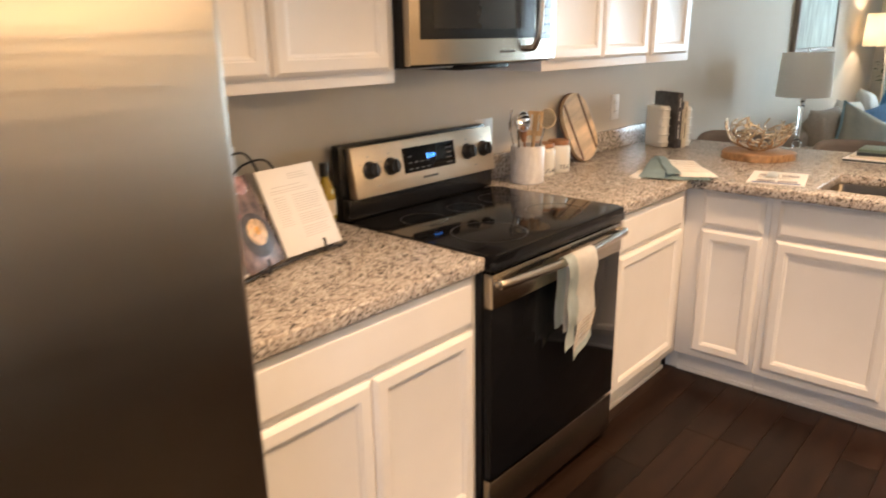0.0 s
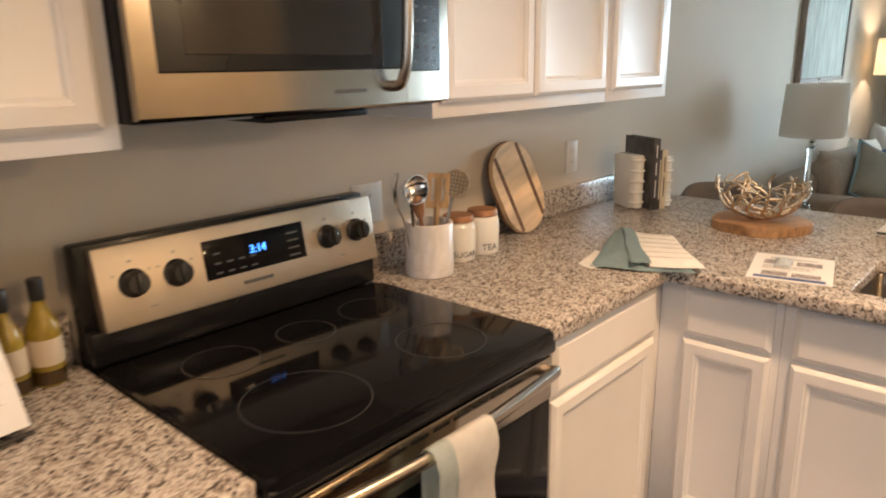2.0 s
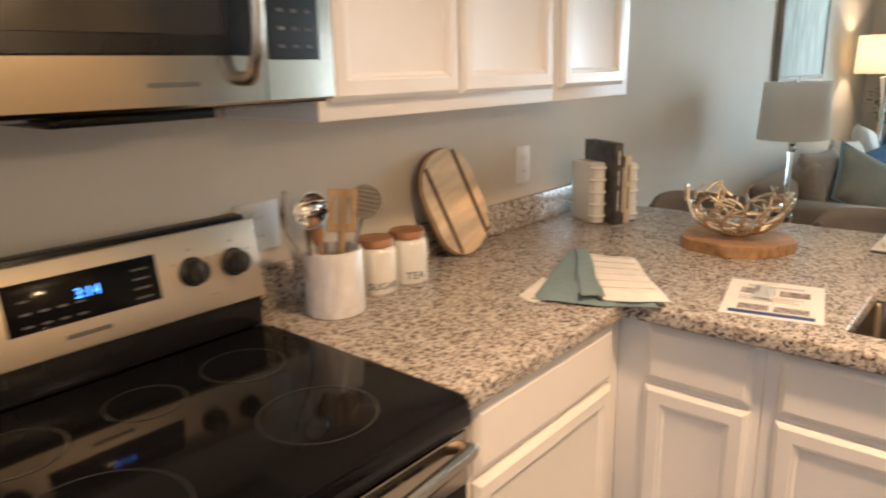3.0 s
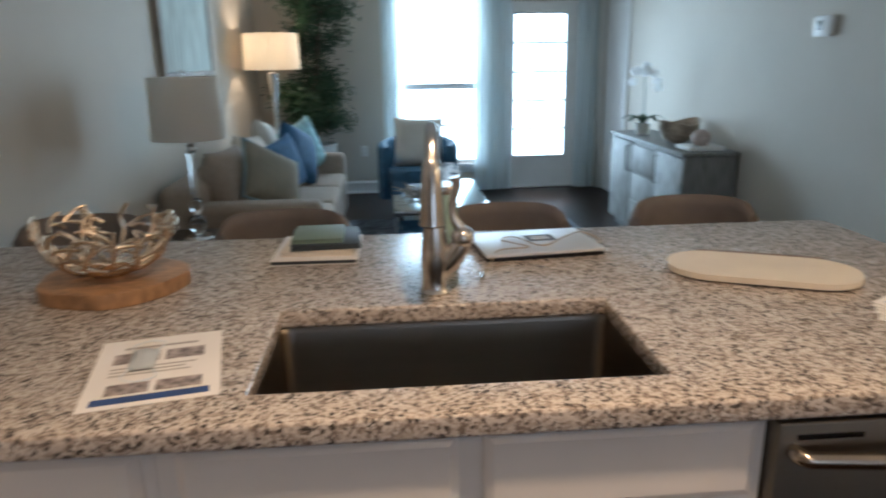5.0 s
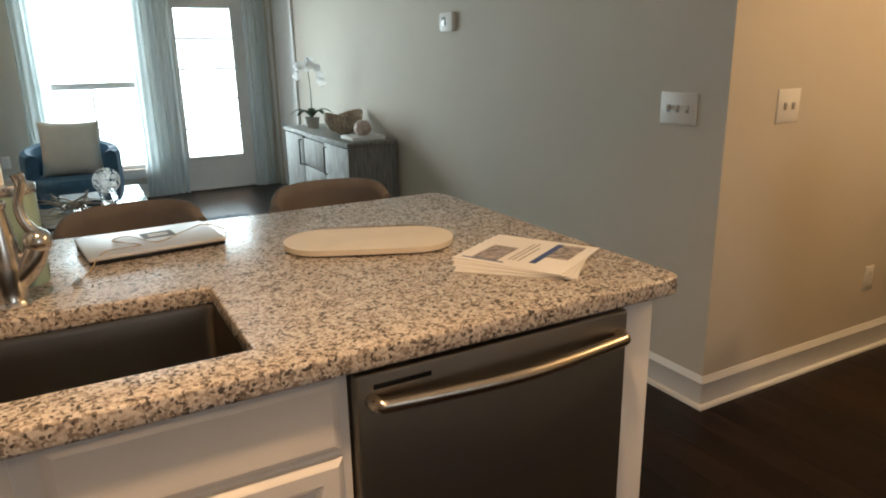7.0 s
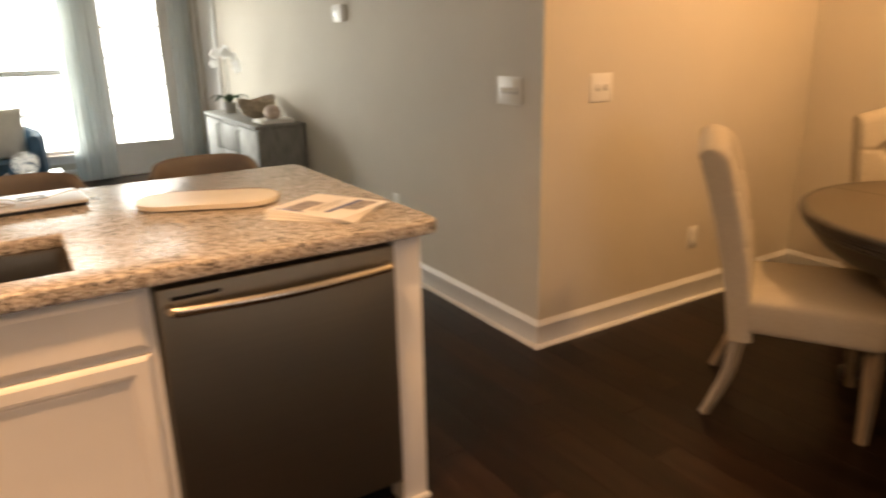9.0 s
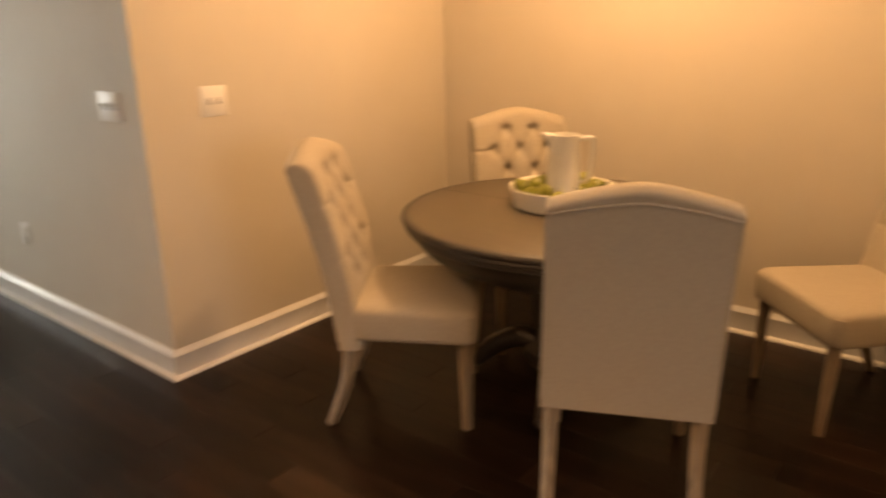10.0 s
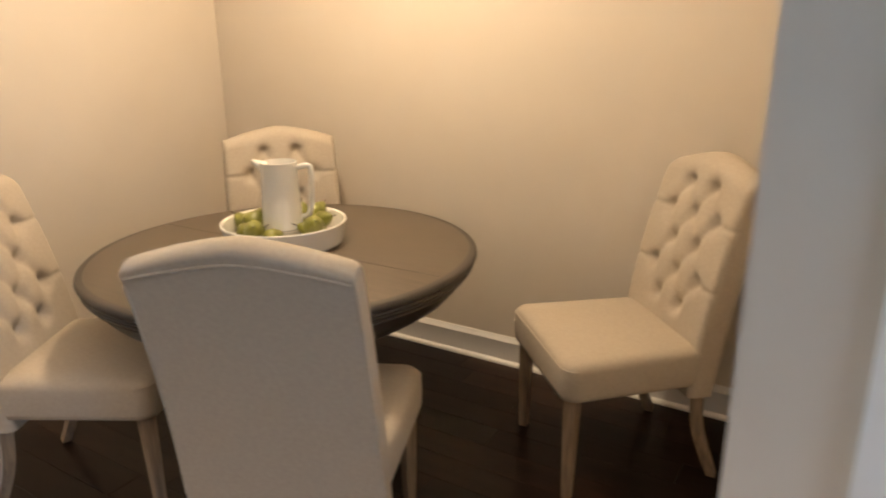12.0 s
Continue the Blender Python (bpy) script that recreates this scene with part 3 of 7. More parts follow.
boxp("muntin", (ww / 2 - 0.009, ww / 2 + 0.009, 0.05, 0.068, 0.035, RAIL - 0.03), M_TRIM, win, bevel=0.002)
for za, zb in ((0.035, RAIL - 0.03), (RAIL + 0.03, wh - 0.035)):
    boxp("pane", (0.035, ww - 0.035, 0.057, 0.061, za, zb), M_PANE, win, bevel=0).visible_shadow = False
boxp("window_sill", (-0.04, ww + 0.04, -0.045, 0.1, -0.025, 0.0), M_TRIM, win, bevel=0.005)
boxp("apron", (-0.02, ww + 0.02, -0.016, 0, -0.10, -0.026), M_TRIM, win, bevel=0.003)

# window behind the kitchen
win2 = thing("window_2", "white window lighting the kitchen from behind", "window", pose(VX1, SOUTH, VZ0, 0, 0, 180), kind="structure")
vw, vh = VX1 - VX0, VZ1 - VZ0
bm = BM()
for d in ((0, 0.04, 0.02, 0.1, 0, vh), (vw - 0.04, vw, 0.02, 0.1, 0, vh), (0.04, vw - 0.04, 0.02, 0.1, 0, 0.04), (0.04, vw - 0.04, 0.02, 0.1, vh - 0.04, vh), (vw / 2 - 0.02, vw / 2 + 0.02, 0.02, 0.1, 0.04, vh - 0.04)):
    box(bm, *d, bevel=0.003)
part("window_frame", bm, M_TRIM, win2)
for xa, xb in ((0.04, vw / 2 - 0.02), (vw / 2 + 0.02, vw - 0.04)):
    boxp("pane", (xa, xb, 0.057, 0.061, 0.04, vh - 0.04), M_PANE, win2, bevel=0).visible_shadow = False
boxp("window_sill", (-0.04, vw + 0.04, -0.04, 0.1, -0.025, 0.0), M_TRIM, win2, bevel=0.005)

# plain side door by the patio door
door2 = thing("door_2", "closed white panel door beside the console", "door", pose(EAST, SY1, 0, 0, 0, -90), kind="structure")
sw = SY1 - SY0
part("door_casing", casing(BM(), 0, sw, SZ1), M_TRIM, door2)
part("door_leaf", rings_panel(BM(), sw - 0.008, 2.03, [(0, 0.06), (0, 0.024), (0.002, 0.022), (0.11, 0.022), (0.118, 0.028), (0.15, 0.027)]), M_TRIM, door2, m=pose(0.004, 0, 0.01))
for z in (0.3, 1.1, 1.8):
    boxp("hinge", (sw - 0.012, sw + 0.004, 0.012, 0.02, z - 0.045, z + 0.045), M_NICKEL, door2, "satin nickel hinge")

# cased door in the hall wall
door3 = thing("door_3", "closed white panel door with painted casing", "door", pose(HALL, HY1, 0, 0, 0, -90), kind="structure")
hw = HY1 - HY0
part("door_casing", casing(BM(), 0, hw, 2.05, w=0.09), M_TRIM, door3)
part("door_leaf", rings_panel(BM(), hw - 0.008, 2.03, [(0, 0.06), (0, 0.024), (0.002, 0.022), (0.11, 0.022), (0.118, 0.028), (0.15, 0.027)]), M_TRIM, door3, m=pose(0.004, 0, 0.01))

# outdoors, seen as blown-out daylight
g = BM()
box(g, -60, 64, NORTH + 0.12, 140, -0.2, -0.05)
tagged(part("ground", g, M_PATIO, smooth=False), "pale sunlit ground outside the patio door", "ground", kind="structure")
g = BM()
box(g, -30, 36, 40, 41, -0.2, 7)
tagged(part("backdrop", g, M_HEDGE, smooth=False), "far green foliage beyond the patio", "backdrop", kind="structure")

# recessed ceiling lights
for x, y in DOWNLIGHTS:
    t = thing("recessed_light", "round white recessed ceiling downlight, lit", "ceiling light", pose(x, y, CEILING), group="kitchen downlights")
    part("trim_ring", lathe(BM(), [(0.084, 0), (0.105, -0.002), (0.105, -0.006), (0.084, -0.012), (0.084, 0)], 28), M_TRIM, t)


def wall_plate(name, label, m, w, h, toggles=0, outlet=False, group=""):
    """A cover plate facing -y, with its toggles or its sockets."""
    t = thing(name, label, "light switch" if toggles else "outlet", m, group)
    part("cover_plate", rings_panel(BM(), w, h, [(0, 0), (0, -0.003), (0.004, -0.006)]), M_PLATE, t, m=pose(-w / 2, 0, -h / 2))
    for k in range(toggles):
        x = (k - (toggles - 1) / 2) * 0.046
        boxp("toggle", (x - 0.005, x + 0.005, -0.017, -0.006, -0.002, 0.012), M_PLATE, t, bevel=0.002)
        boxp("toggle_slot", (x - 0.008, x + 0.008, -0.0072, -0.006, -0.014, 0.014), M_GREYPRINT, t, bevel=0)
    if outlet:
        for z in (-0.022, 0.022):
            s = part("socket", prism(BM(), rounded(0.034, 0.029, 0.012), 0, 0.0022), M_PLATE, t, m=pose(0, -0.006, z, 90))
            for dx in (-0.007, 0.007):
                boxp("slot", (dx - 0.001, dx + 0.001, -0.0002, 0.0006, -0.004, 0.004), M_PRINT, s, bevel=0, m=pose(0, 0, 0.0022, -90))
    return t


wall_plate("light_switch", "white triple toggle switch plate on greige wall", pose(EAST, 4.285, 1.162, 0, 0, -90), 0.178, 0.122, 3)
wall_plate("light_switch", "white double toggle switch plate in warm light", pose(3.995, DIN_N, 1.168), 0.128, 0.126, 2)
wall_plate("wall_outlet", "white outlet low on the dining nook wall", pose(4.71, DIN_N, 0.36), 0.072, 0.116, outlet=True)
wall_plate("wall_outlet", "white outlet above the granite backsplash", pose(0, 3.922, 1.13, 0, 0, 90), 0.084, 0.128, outlet=True)
wall_plate("wall_outlet", "white double outlet plate behind the utensil crock", pose(0, 2.818, 1.112, 0, 0, 90), 0.118, 0.116, outlet=True)
wall_plate("wall_outlet", "white double outlet plate behind the cookbook", pose(0, 1.60, 1.14, 0, 0, 90), 0.118, 0.116, outlet=True)
wall_plate("wall_outlet", "white outlet low on the living room wall", pose(EAST, 5.40, 0.44, 0, 0, -90), 0.072, 0.116, outlet=True)
wall_plate("wall_outlet", "white outlet low beside the window", pose(1.08, NORTH, 0.46), 0.072, 0.116, outlet=True)

th = thing("thermostat", "white wall thermostat with small grey screen", "thermostat", pose(EAST, 6.06, 1.555, 0, 0, -90))
part("housing", prism(BM(), rounded(0.15, 0.105, 0.012), 0, 0.026, bevel=0.004), M_PLATE, th, m=pose(0, 0, 0, 90))
boxp("screen", (-0.045, 0.0, -0.0275, -0.024, -0.02, 0.028), M_SCREEN, th, bevel=0.001)

# ---------- kitchen ----------
COUNTER, SLAB = 0.914, 0.040
FACE_X, FACE_Y = 0.640, 3.412          # cabinet fronts of the range run and of the peninsula


def cabinet_box(t, w, d, z0, z1, toe=0.0, hollow=False):
    """A carcass facing -y from x 0 to w, with a face frame in front."""
    bm = BM()
    if hollow:
        for nm, dims in zip(("face_frame", "side_panel", "side_panel", "back_panel", "bottom_panel"), ((0, w, 0, 0.02, z0, z1), (0, 0.018, 0.02, d, z0, z1), (w - 0.018, w, 0.02, d, z0, z1), (0.018, w - 0.018, d - 0.012, d, z0, z1), (0.018, w - 0.018, 0.02, d - 0.012, z0, z0 + 0.018))):
            part(nm, box(BM(), *dims), M_CAB, t)
        bm.free()
    else:
        box(bm, 0.0, w, 0.0, d, z0, z1, bevel=0.0015)
        part("carcass", bm, M_CAB, t)
    if toe:
        boxp("toe_kick", (0.0, w, 0.055, d, 0.0, z0 - 0.001), M_CAB, t, bevel=0.001)
        boxp("toe_moulding", (0.0, w, 0.043, 0.054, 0.0, 0.022), M_TRIM, t, bevel=0.004)


def base_cabinet(label, m, w, d, fronts, group="kitchen base cabinets", hollow=False):
    """fronts: rows of (kind, x, z, width, height)."""
    t = thing("base_cabinet", label, "cabinet", m, group)
    cabinet_box(t, w, d, 0.105, COUNTER - SLAB - 0.001, toe=1, hollow=hollow)
    for kind, x, z, fw, fh in fronts:
        part(kind, rings_panel(BM(), fw, fh, DOOR_RINGS if kind == "door" else DRAWER_RINGS), M_CAB, t, m=pose(x, 0, z), angle=20)
    return t


def wall_cabinet(label, m, w, d, h, doors, group="kitchen wall cabinets"):
    t = thing("wall_cabinet", label, "cabinet", m, group)
    cabinet_box(t, w, d, 0.0, h)
    for x, dwid in doors:
        part("door", rings_panel(BM(), dwid, h - 0.05, DOOR_RINGS), M_CAB, t, m=pose(x, 0, 0.035), angle=20)
    return t


DZ, DH, RZ, RH = 0.138, 0.564, 0.716, 0.142
base_cabinet("white base cabinet with wide drawer and two doors", pose(FACE_X, 1.165, 0, 0, 0, 90), 0.817, 0.635,
             [("drawer_front", 0.022, RZ, 0.772, RH), ("door", 0.022, DZ, 0.383, DH), ("door", 0.411, DZ, 0.383, DH)])
base_cabinet("white base cabinet between range and corner", pose(FACE_X, 2.752, 0, 0, 0, 90), FACE_Y - 2.752 - 0.0005, 0.635,
             [("drawer_front", 0.05, RZ, 0.545, RH), ("door", 0.05, DZ, 0.545, DH)])
narrow = base_cabinet("narrow white peninsula cabinet with drawer and door", pose(FACE_X - 0.0005, FACE_Y, 0), 0.345, 0.60,
             [("drawer_front", 0.078, RZ, 0.247, RH), ("door", 0.078, DZ, 0.247, DH)])
boxp("toe_return", (-0.058, -0.0005, 0.055, 0.075, 0.0, 0.104), M_CAB, narrow, bevel=0.001)
base_cabinet("white sink base cabinet with two doors", pose(0.986, FACE_Y, 0), 0.972, 0.60,
             [("drawer_front", 0.031, RZ, 0.436, RH), ("drawer_front", 0.506, RZ, 0.447, RH), ("door", 0.031, DZ, 0.436, DH), ("door", 0.506, DZ, 0.447, DH)], hollow=True)
pb = thing("peninsula_back", "white panelled back and end of the peninsula", "cabinet panel")
boxp("end_panel", (2.590, 2.676, FACE_Y - 0.005, 4.02, 0.0, COUNTER - SLAB - 0.002), M_CAB, pb)
boxp("back_panel", (0.01, 2.589, 4.014, 4.032, 0.0, COUNTER - SLAB - 0.002), M_CAB, pb)
boxp("end_shoe", (2.585, 2.682, FACE_Y - 0.014, FACE_Y - 0.006, 0, 0.02), M_TRIM, pb)

wall_cabinet("white wall cabinet with recessed panel doors beside the microwave", pose(0.318, 2.762, 1.367, 0, 0, 90), 0.838, 0.316, 0.91, [(0.022, 0.388), (0.416, 0.400)])
wall_cabinet("narrow white wall cabinet at the end of the run", pose(0.318, 3.601, 1.367, 0, 0, 90), 0.455, 0.316, 0.91, [(0.022, 0.375)])
wall_cabinet("white wall cabinet with two doors over the cookbook", pose(0.318, 1.165, 1.367, 0, 0, 90), 0.846, 0.316, 0.91, [(0.022, 0.392), (0.426, 0.392)])
wall_cabinet("short white wall cabinet above the microwave", pose(0.318, 2.0115, 1.862, 0, 0, 90), 0.749, 0.316, 0.42, [(0.02, 0.355), (0.385, 0.355)])


def slab_cells(name, label, xs, ys, keep, rounded_corners=()):
    """A stone top made of a plan of cells, with eased edges."""
    bm = BM()
    z0, z1 = COUNTER - SLAB, COUNTER
    vs = {}

    def v(i, j, k):
        if (i, j, k) not in vs:
            vs[i, j, k] = bm.verts.new((xs[i], ys[j], (z0, z1)[k]))
        return vs[i, j, k]

    for i in range(len(xs) - 1):
        for j in range(len(ys) - 1):
            if not keep(i, j):
                continue
            bm.faces.new((v(i, j, 1), v(i + 1, j, 1), v(i + 1, j + 1, 1), v(i, j + 1, 1)))
            bm.faces.new((v(i, j, 0), v(i, j + 1, 0), v(i + 1, j + 1, 0), v(i + 1, j, 0)))
            for (a, b), (di, dj) in ((((i, j), (i + 1, j)), (0, -1)), (((i + 1, j), (i + 1, j + 1)), (1, 0)), (((i + 1, j + 1), (i, j + 1)), (0, 1)), (((i, j + 1), (i, j)), (-1, 0))):
                ni, nj = i + di, j + dj
                if not (0 <= ni < len(xs) - 1 and 0 <= nj < len(ys) - 1 and keep(ni, nj)):
                    bm.faces.new((v(*a, 0), v(*b, 0), v(*b, 1), v(*a, 1)))
    bmesh.ops.recalc_face_normals(bm, faces=bm.faces)
    up = [e for e in bm.edges if abs(e.verts[0].co.z - e.verts[1].co.z) > 0.01 and any((e.verts[0].co.xy - Vector(c)).length < 1e-3 for c in rounded_corners)]
    if up:
        bmesh.ops.bevel(bm, geom=up, offset=0.035, segments=5, affect="EDGES", profile=0.5)
    sharp = [e for e in bm.edges if len(e.link_faces) == 2 and e.calc_face_angle() > 1.0]
    bmesh.ops.bevel(bm, geom=sharp, offset=0.006, segments=3, affect="EDGES", profile=0.5)
    return tagged(part(name, bm, M_GRANITE, angle=30), label, "countertop")


SX0, SX1, SNY0, SNY1 = 1.120, 1.816, 3.464, 3.838
slab_cells("countertop", "speckled grey granite countertop turning into the peninsula", [0.002, 0.675, SX0, SX1, 2.718], [2.748, 3.362, SNY0, SNY1, 4.475],
           lambda i, j: (i == 0 or j > 0) and not (i == 2 and j == 2), [(2.718, 3.362), (2.718, 4.475)])
slab_cells("countertop", "speckled grey granite countertop between fridge and range", [0.002, 0.675], [1.165, 1.985], lambda i, j: True)
boxp("backsplash", (0.002, 0.022, 2.75, 4.472, COUNTER + 0.0005, COUNTER + 0.102), M_GRANITE, bevel=0.003)
tagged(bpy.data.objects["backsplash"], "low granite backsplash strip along the wall", "backsplash")
tagged(boxp("backsplash", (0.002, 0.022, 1.166, 1.984, COUNTER + 0.0005, COUNTER + 0.102), M_GRANITE, bevel=0.003), "short granite backsplash strip beside the fridge", "backsplash")

# undermount sink
sink = thing("kitchen_sink", "deep undermount stainless steel sink bowl", "sink", pose((SX0 + SX1) / 2, (SNY0 + SNY1) / 2, COUNTER - SLAB - 0.001))
bm = BM()
w, d, dep = SX1 - SX0 + 0.012, SNY1 - SNY0 + 0.012, 0.21
loops = []
for ins, z, r in ((-0.02, 0, 0.03), (0, 0, 0.025), (0.004, -0.01, 0.025), (0.01, -dep + 0.03, 0.03), (0.02, -dep + 0.008, 0.035), (0.045, -dep, 0.04)):
    loops.append([bm.verts.new((x, y, z)) for x, y in rounded(w - 2 * ins, d - 2 * ins, r)])
for a, b in zip(loops, loops[1:]):
    for k in range(len(a)):
        bm.faces.new((a[k], a[(k + 1) % len(a)], b[(k + 1) % len(a)], b[k]))
bm.faces.new(loops[-1])
part("bowl", bm, M_SINK, sink)
part("drain", lathe(BM(), [(0, 0.002), (0.03, 0.002), (0.043, 0.005), (0.045, 0.0)], 24), M_CHROME, sink, "round drain", m=pose(0, 0.03, -dep))

# pull-down faucet
fx, fy = 1.453, 3.925
fc = thing("kitchen_faucet", "brushed nickel gooseneck faucet behind the sink", "faucet", pose(fx, fy, COUNTER, 0, 0, -5))
part("base", lathe(BM(), [(0, 0), (0.035, 0), (0.036, 0.004), (0.033, 0.009), (0.0295, 0.016), (0.031, 0.04), (0.0325, 0.075), (0.030, 0.115), (0.024, 0.155), (0.019, 0.185), (0.0175, 0.20), (0, 0.20)], 32), M_NICKEL, fc)
part("collar", lathe(BM(), [(0.017, 0), (0.0205, 0.002), (0.021, 0.007), (0.0205, 0.012), (0.017, 0.014)], 24), M_NICKEL, fc, m=pose(0, 0, 0.196))
neck = smooth_path([(0, 0, 0.20), (0, 0, 0.27), (0.0, -0.010, 0.325), (0, -0.055, 0.372), (0, -0.112, 0.362), (0, -0.146, 0.315)], 8)
part("gooseneck", tube(BM(), neck, [0.0135] * len(neck), 18), M_NICKEL, fc)
hd = smooth_path([(0, -0.144, 0.320), (0, -0.153, 0.29), (0, -0.160, 0.235), (0, -0.162, 0.195)], 6)
part("spray_head", tube(BM(), hd, [0.0145 + 0.0125 * (k / (len(hd) - 1)) ** 0.8 for k in range(len(hd))], 20), M_NICKEL, fc)
part("spray_collar", lathe(BM(), [(0.0145, 0), (0.018, 0.002), (0.018, 0.009), (0.0145, 0.011)], 22), M_NICKEL, fc, m=pose(0, -0.146, 0.305, -14))
part("spray_face", lathe(BM(), [(0, -0.003), (0.022, -0.002), (0.024, 0.002), (0, 0.002)], 22), M_KNOB, fc, "dark nozzle face", m=pose(0, -0.162, 0.194))
# the valve branches off low on one side and carries an upswept lever
arm = smooth_path([(0.010, 0, 0.045), (0.032, 0, 0.068), (0.052, 0, 0.098), (0.062, 0, 0.122)], 5)
part("valve_arm", tube(BM(), arm, [0.021 + 0.004 * math.sin(math.pi * k / (len(arm) - 1)) for k in range(len(arm))], 18), M_NICKEL, fc)
part("valve_ball", lathe(BM(), [(0, -0.027)] + [(0.027 * math.sin(radians(a)), -0.027 * math.cos(radians(a))) for a in range(20, 161, 20)] + [(0, 0.027)], 22), M_NICKEL, fc, m=pose(0.062, 0, 0.126))
lv = smooth_path([(0.060, 0, 0.142), (0.044, 0, 0.170), (0.040, 0, 0.205), (0.050, 0, 0.240), (0.047, 0, 0.262)], 6)
part("lever", tube(BM(), lv, [0.013 - 0.004 * math.sin(math.pi * k / (len(lv) - 1)) for k in range(len(lv))], 14), M_NICKEL, fc, "upswept curved lever")

# green jar with a metal rim behind the faucet
sb = thing("soap_dispenser", "pale sea green jar with metal rim and white pump", "soap dispenser", pose(1.478, 4.075, COUNTER))
part("jar", lathe(BM(), [(0, 0), (0.039, 0), (0.042, 0.005), (0.042, 0.195), (0.040, 0.20), (0, 0.20)], 28), mat("sea_green_jar", (0.30, 0.43, 0.36), 0.25, var=0.05), sb)
part("rim", lathe(BM(), [(0, 0.2005), (0.043, 0.2005), (0.044, 0.203), (0.044, 0.217), (0.042, 0.220), (0, 0.220)], 28), M_NICKEL, sb, "brushed metal rim")
part("pump", lathe(BM(), [(0, 0.2203), (0.010, 0.2203), (0.010, 0.275), (0.007, 0.282), (0, 0.282)], 14), M_WHITECER, sb, "white pump stick", m=pose(-0.022, 0, 0))

# range
rg = thing("electric_range", "stainless steel and black glass-top electric range", "range", pose(0.0, 1.9905, 0))
RW = 0.7525
bm = BM()
box(bm, 0.03, 0.655, 0.0, RW, 0.02, 0.885, bevel=0.004)
part("body", bm, M_BLACK, rg)
for x in (0.08, 0.58):
    for y in (0.05, RW - 0.05):
        part("foot", lathe(BM(), [(0, 0), (0.018, 0), (0.018, 0.02), (0, 0.02)], 12), M_BLACK, rg, m=pose(x, y, 0.0))
part("cooktop", prism(BM(), rounded(0.585, RW + 0.004, 0.018, cx=0.405, cy=RW / 2), 0.885, 0.918, bevel=0.008, seg=3), M_BGLASS, rg, "glossy black ceramic glass")
boxp("front_lip", (0.655, 0.698, -0.001, RW + 0.001, 0.868, 0.9), M_BLACK, rg, bevel=0.008, seg=3)


def ring_bm(r, t=0.0013):
    return lathe(BM(), [(r - t, 0), (r + t, 0), (r + t, 0.0004), (r - t, 0.0004), (r - t, 0)], 56)


for x, y, r in ((0.53, 0.195, 0.118), (0.53, 0.555, 0.098), (0.265, 0.185, 0.078), (0.265, 0.395, 0.066), (0.265, 0.59, 0.078)):
    part("burner_ring", ring_bm(r), M_RING, rg, "thin printed ring", m=pose(x, y, 0.9183))
# backguard with its tilted control panel
part("backguard", box(BM(), 0.028, 0.068, 0.0, RW, 0.885, 1.163, bevel=0.006), M_BLACK, rg)
TILT_M = pose(0.108, 0, 0.987, 0, -10, 0)
part("control_panel", box(BM(), -0.024, 0.014, 0.026, RW + 0.002, 0.0, 0.170, bevel=0.004, m=TILT_M), M_PANEL, rg, "brushed stainless control panel")
boxp("panel_skirt", (0.07, 0.105, 0.0, RW, 0.918, 0.99), M_BLACK, rg, bevel=0.006)
part("display", box(BM(), 0.012, 0.0158, 0.254, 0.524, 0.052, 0.140, bevel=0.0008, m=TILT_M), M_BGLASS, rg, "black glass clock display")
text_mesh("clock_digits", "3:14", 0.026, M_BLUE, rg, TILT_M @ pose(0.0164, 0.391, 0.092, 90, 0, 90))
for k in range(4):
    for j in range(3):
        if (k, j) not in ((1, 2), (2, 2), (3, 2)):
            part("display_mark", box(BM(), 0.0157, 0.0162, 0.278 + 0.03 * k, 0.294 + 0.03 * k, 0.062 + 0.022 * j, 0.066 + 0.022 * j, m=TILT_M), M_FAINT, rg)
for j in range(4):
    part("display_mark", box(BM(), 0.0157, 0.0162, 0.474, 0.506, 0.062 + 0.018 * j, 0.066 + 0.018 * j, m=TILT_M), M_FAINT, rg)
part("maker_badge", box(BM(), 0.0138, 0.0146, 0.341, 0.421, 0.024, 0.032, bevel=0.0003, m=TILT_M), M_PRINT, rg)
knob_m = [TILT_M @ pose(0.014, y, 0.088, 0, 90, 0) for y in (0.096, 0.190, 0.595, 0.690)]
for km in knob_m:
    k = part("knob", lathe(BM(), [(0, 0), (0.030, 0), (0.030, 0.006), (0.0255, 0.010), (0.0235, 0.03), (0.021, 0.034), (0, 0.034)], 28), M_KNOB, rg, "round black knob", m=km)
    boxp("grip", (-0.022, 0.022, -0.0055, 0.0055, 0.032, 0.041), M_KNOB, k, bevel=0.0025)
    for a, r in ((0, 0.045), (60, 0.043), (-60, 0.043)):
        p = Vector((-r * math.cos(radians(a)), r * math.sin(radians(a)), 0.0002))
        boxp("dial_mark", (p.x - 0.0025, p.x + 0.0025, p.y - 0.004, p.y + 0.004, 0.0, 0.0007), M_GREYPRINT, k, bevel=0)
for y in (0.13, 0.637):
    part("panel_mark", box(BM(), 0.0138, 0.0145, y - 0.008, y + 0.008, 0.03, 0.034, m=TILT_M), M_GREYPRINT, rg)
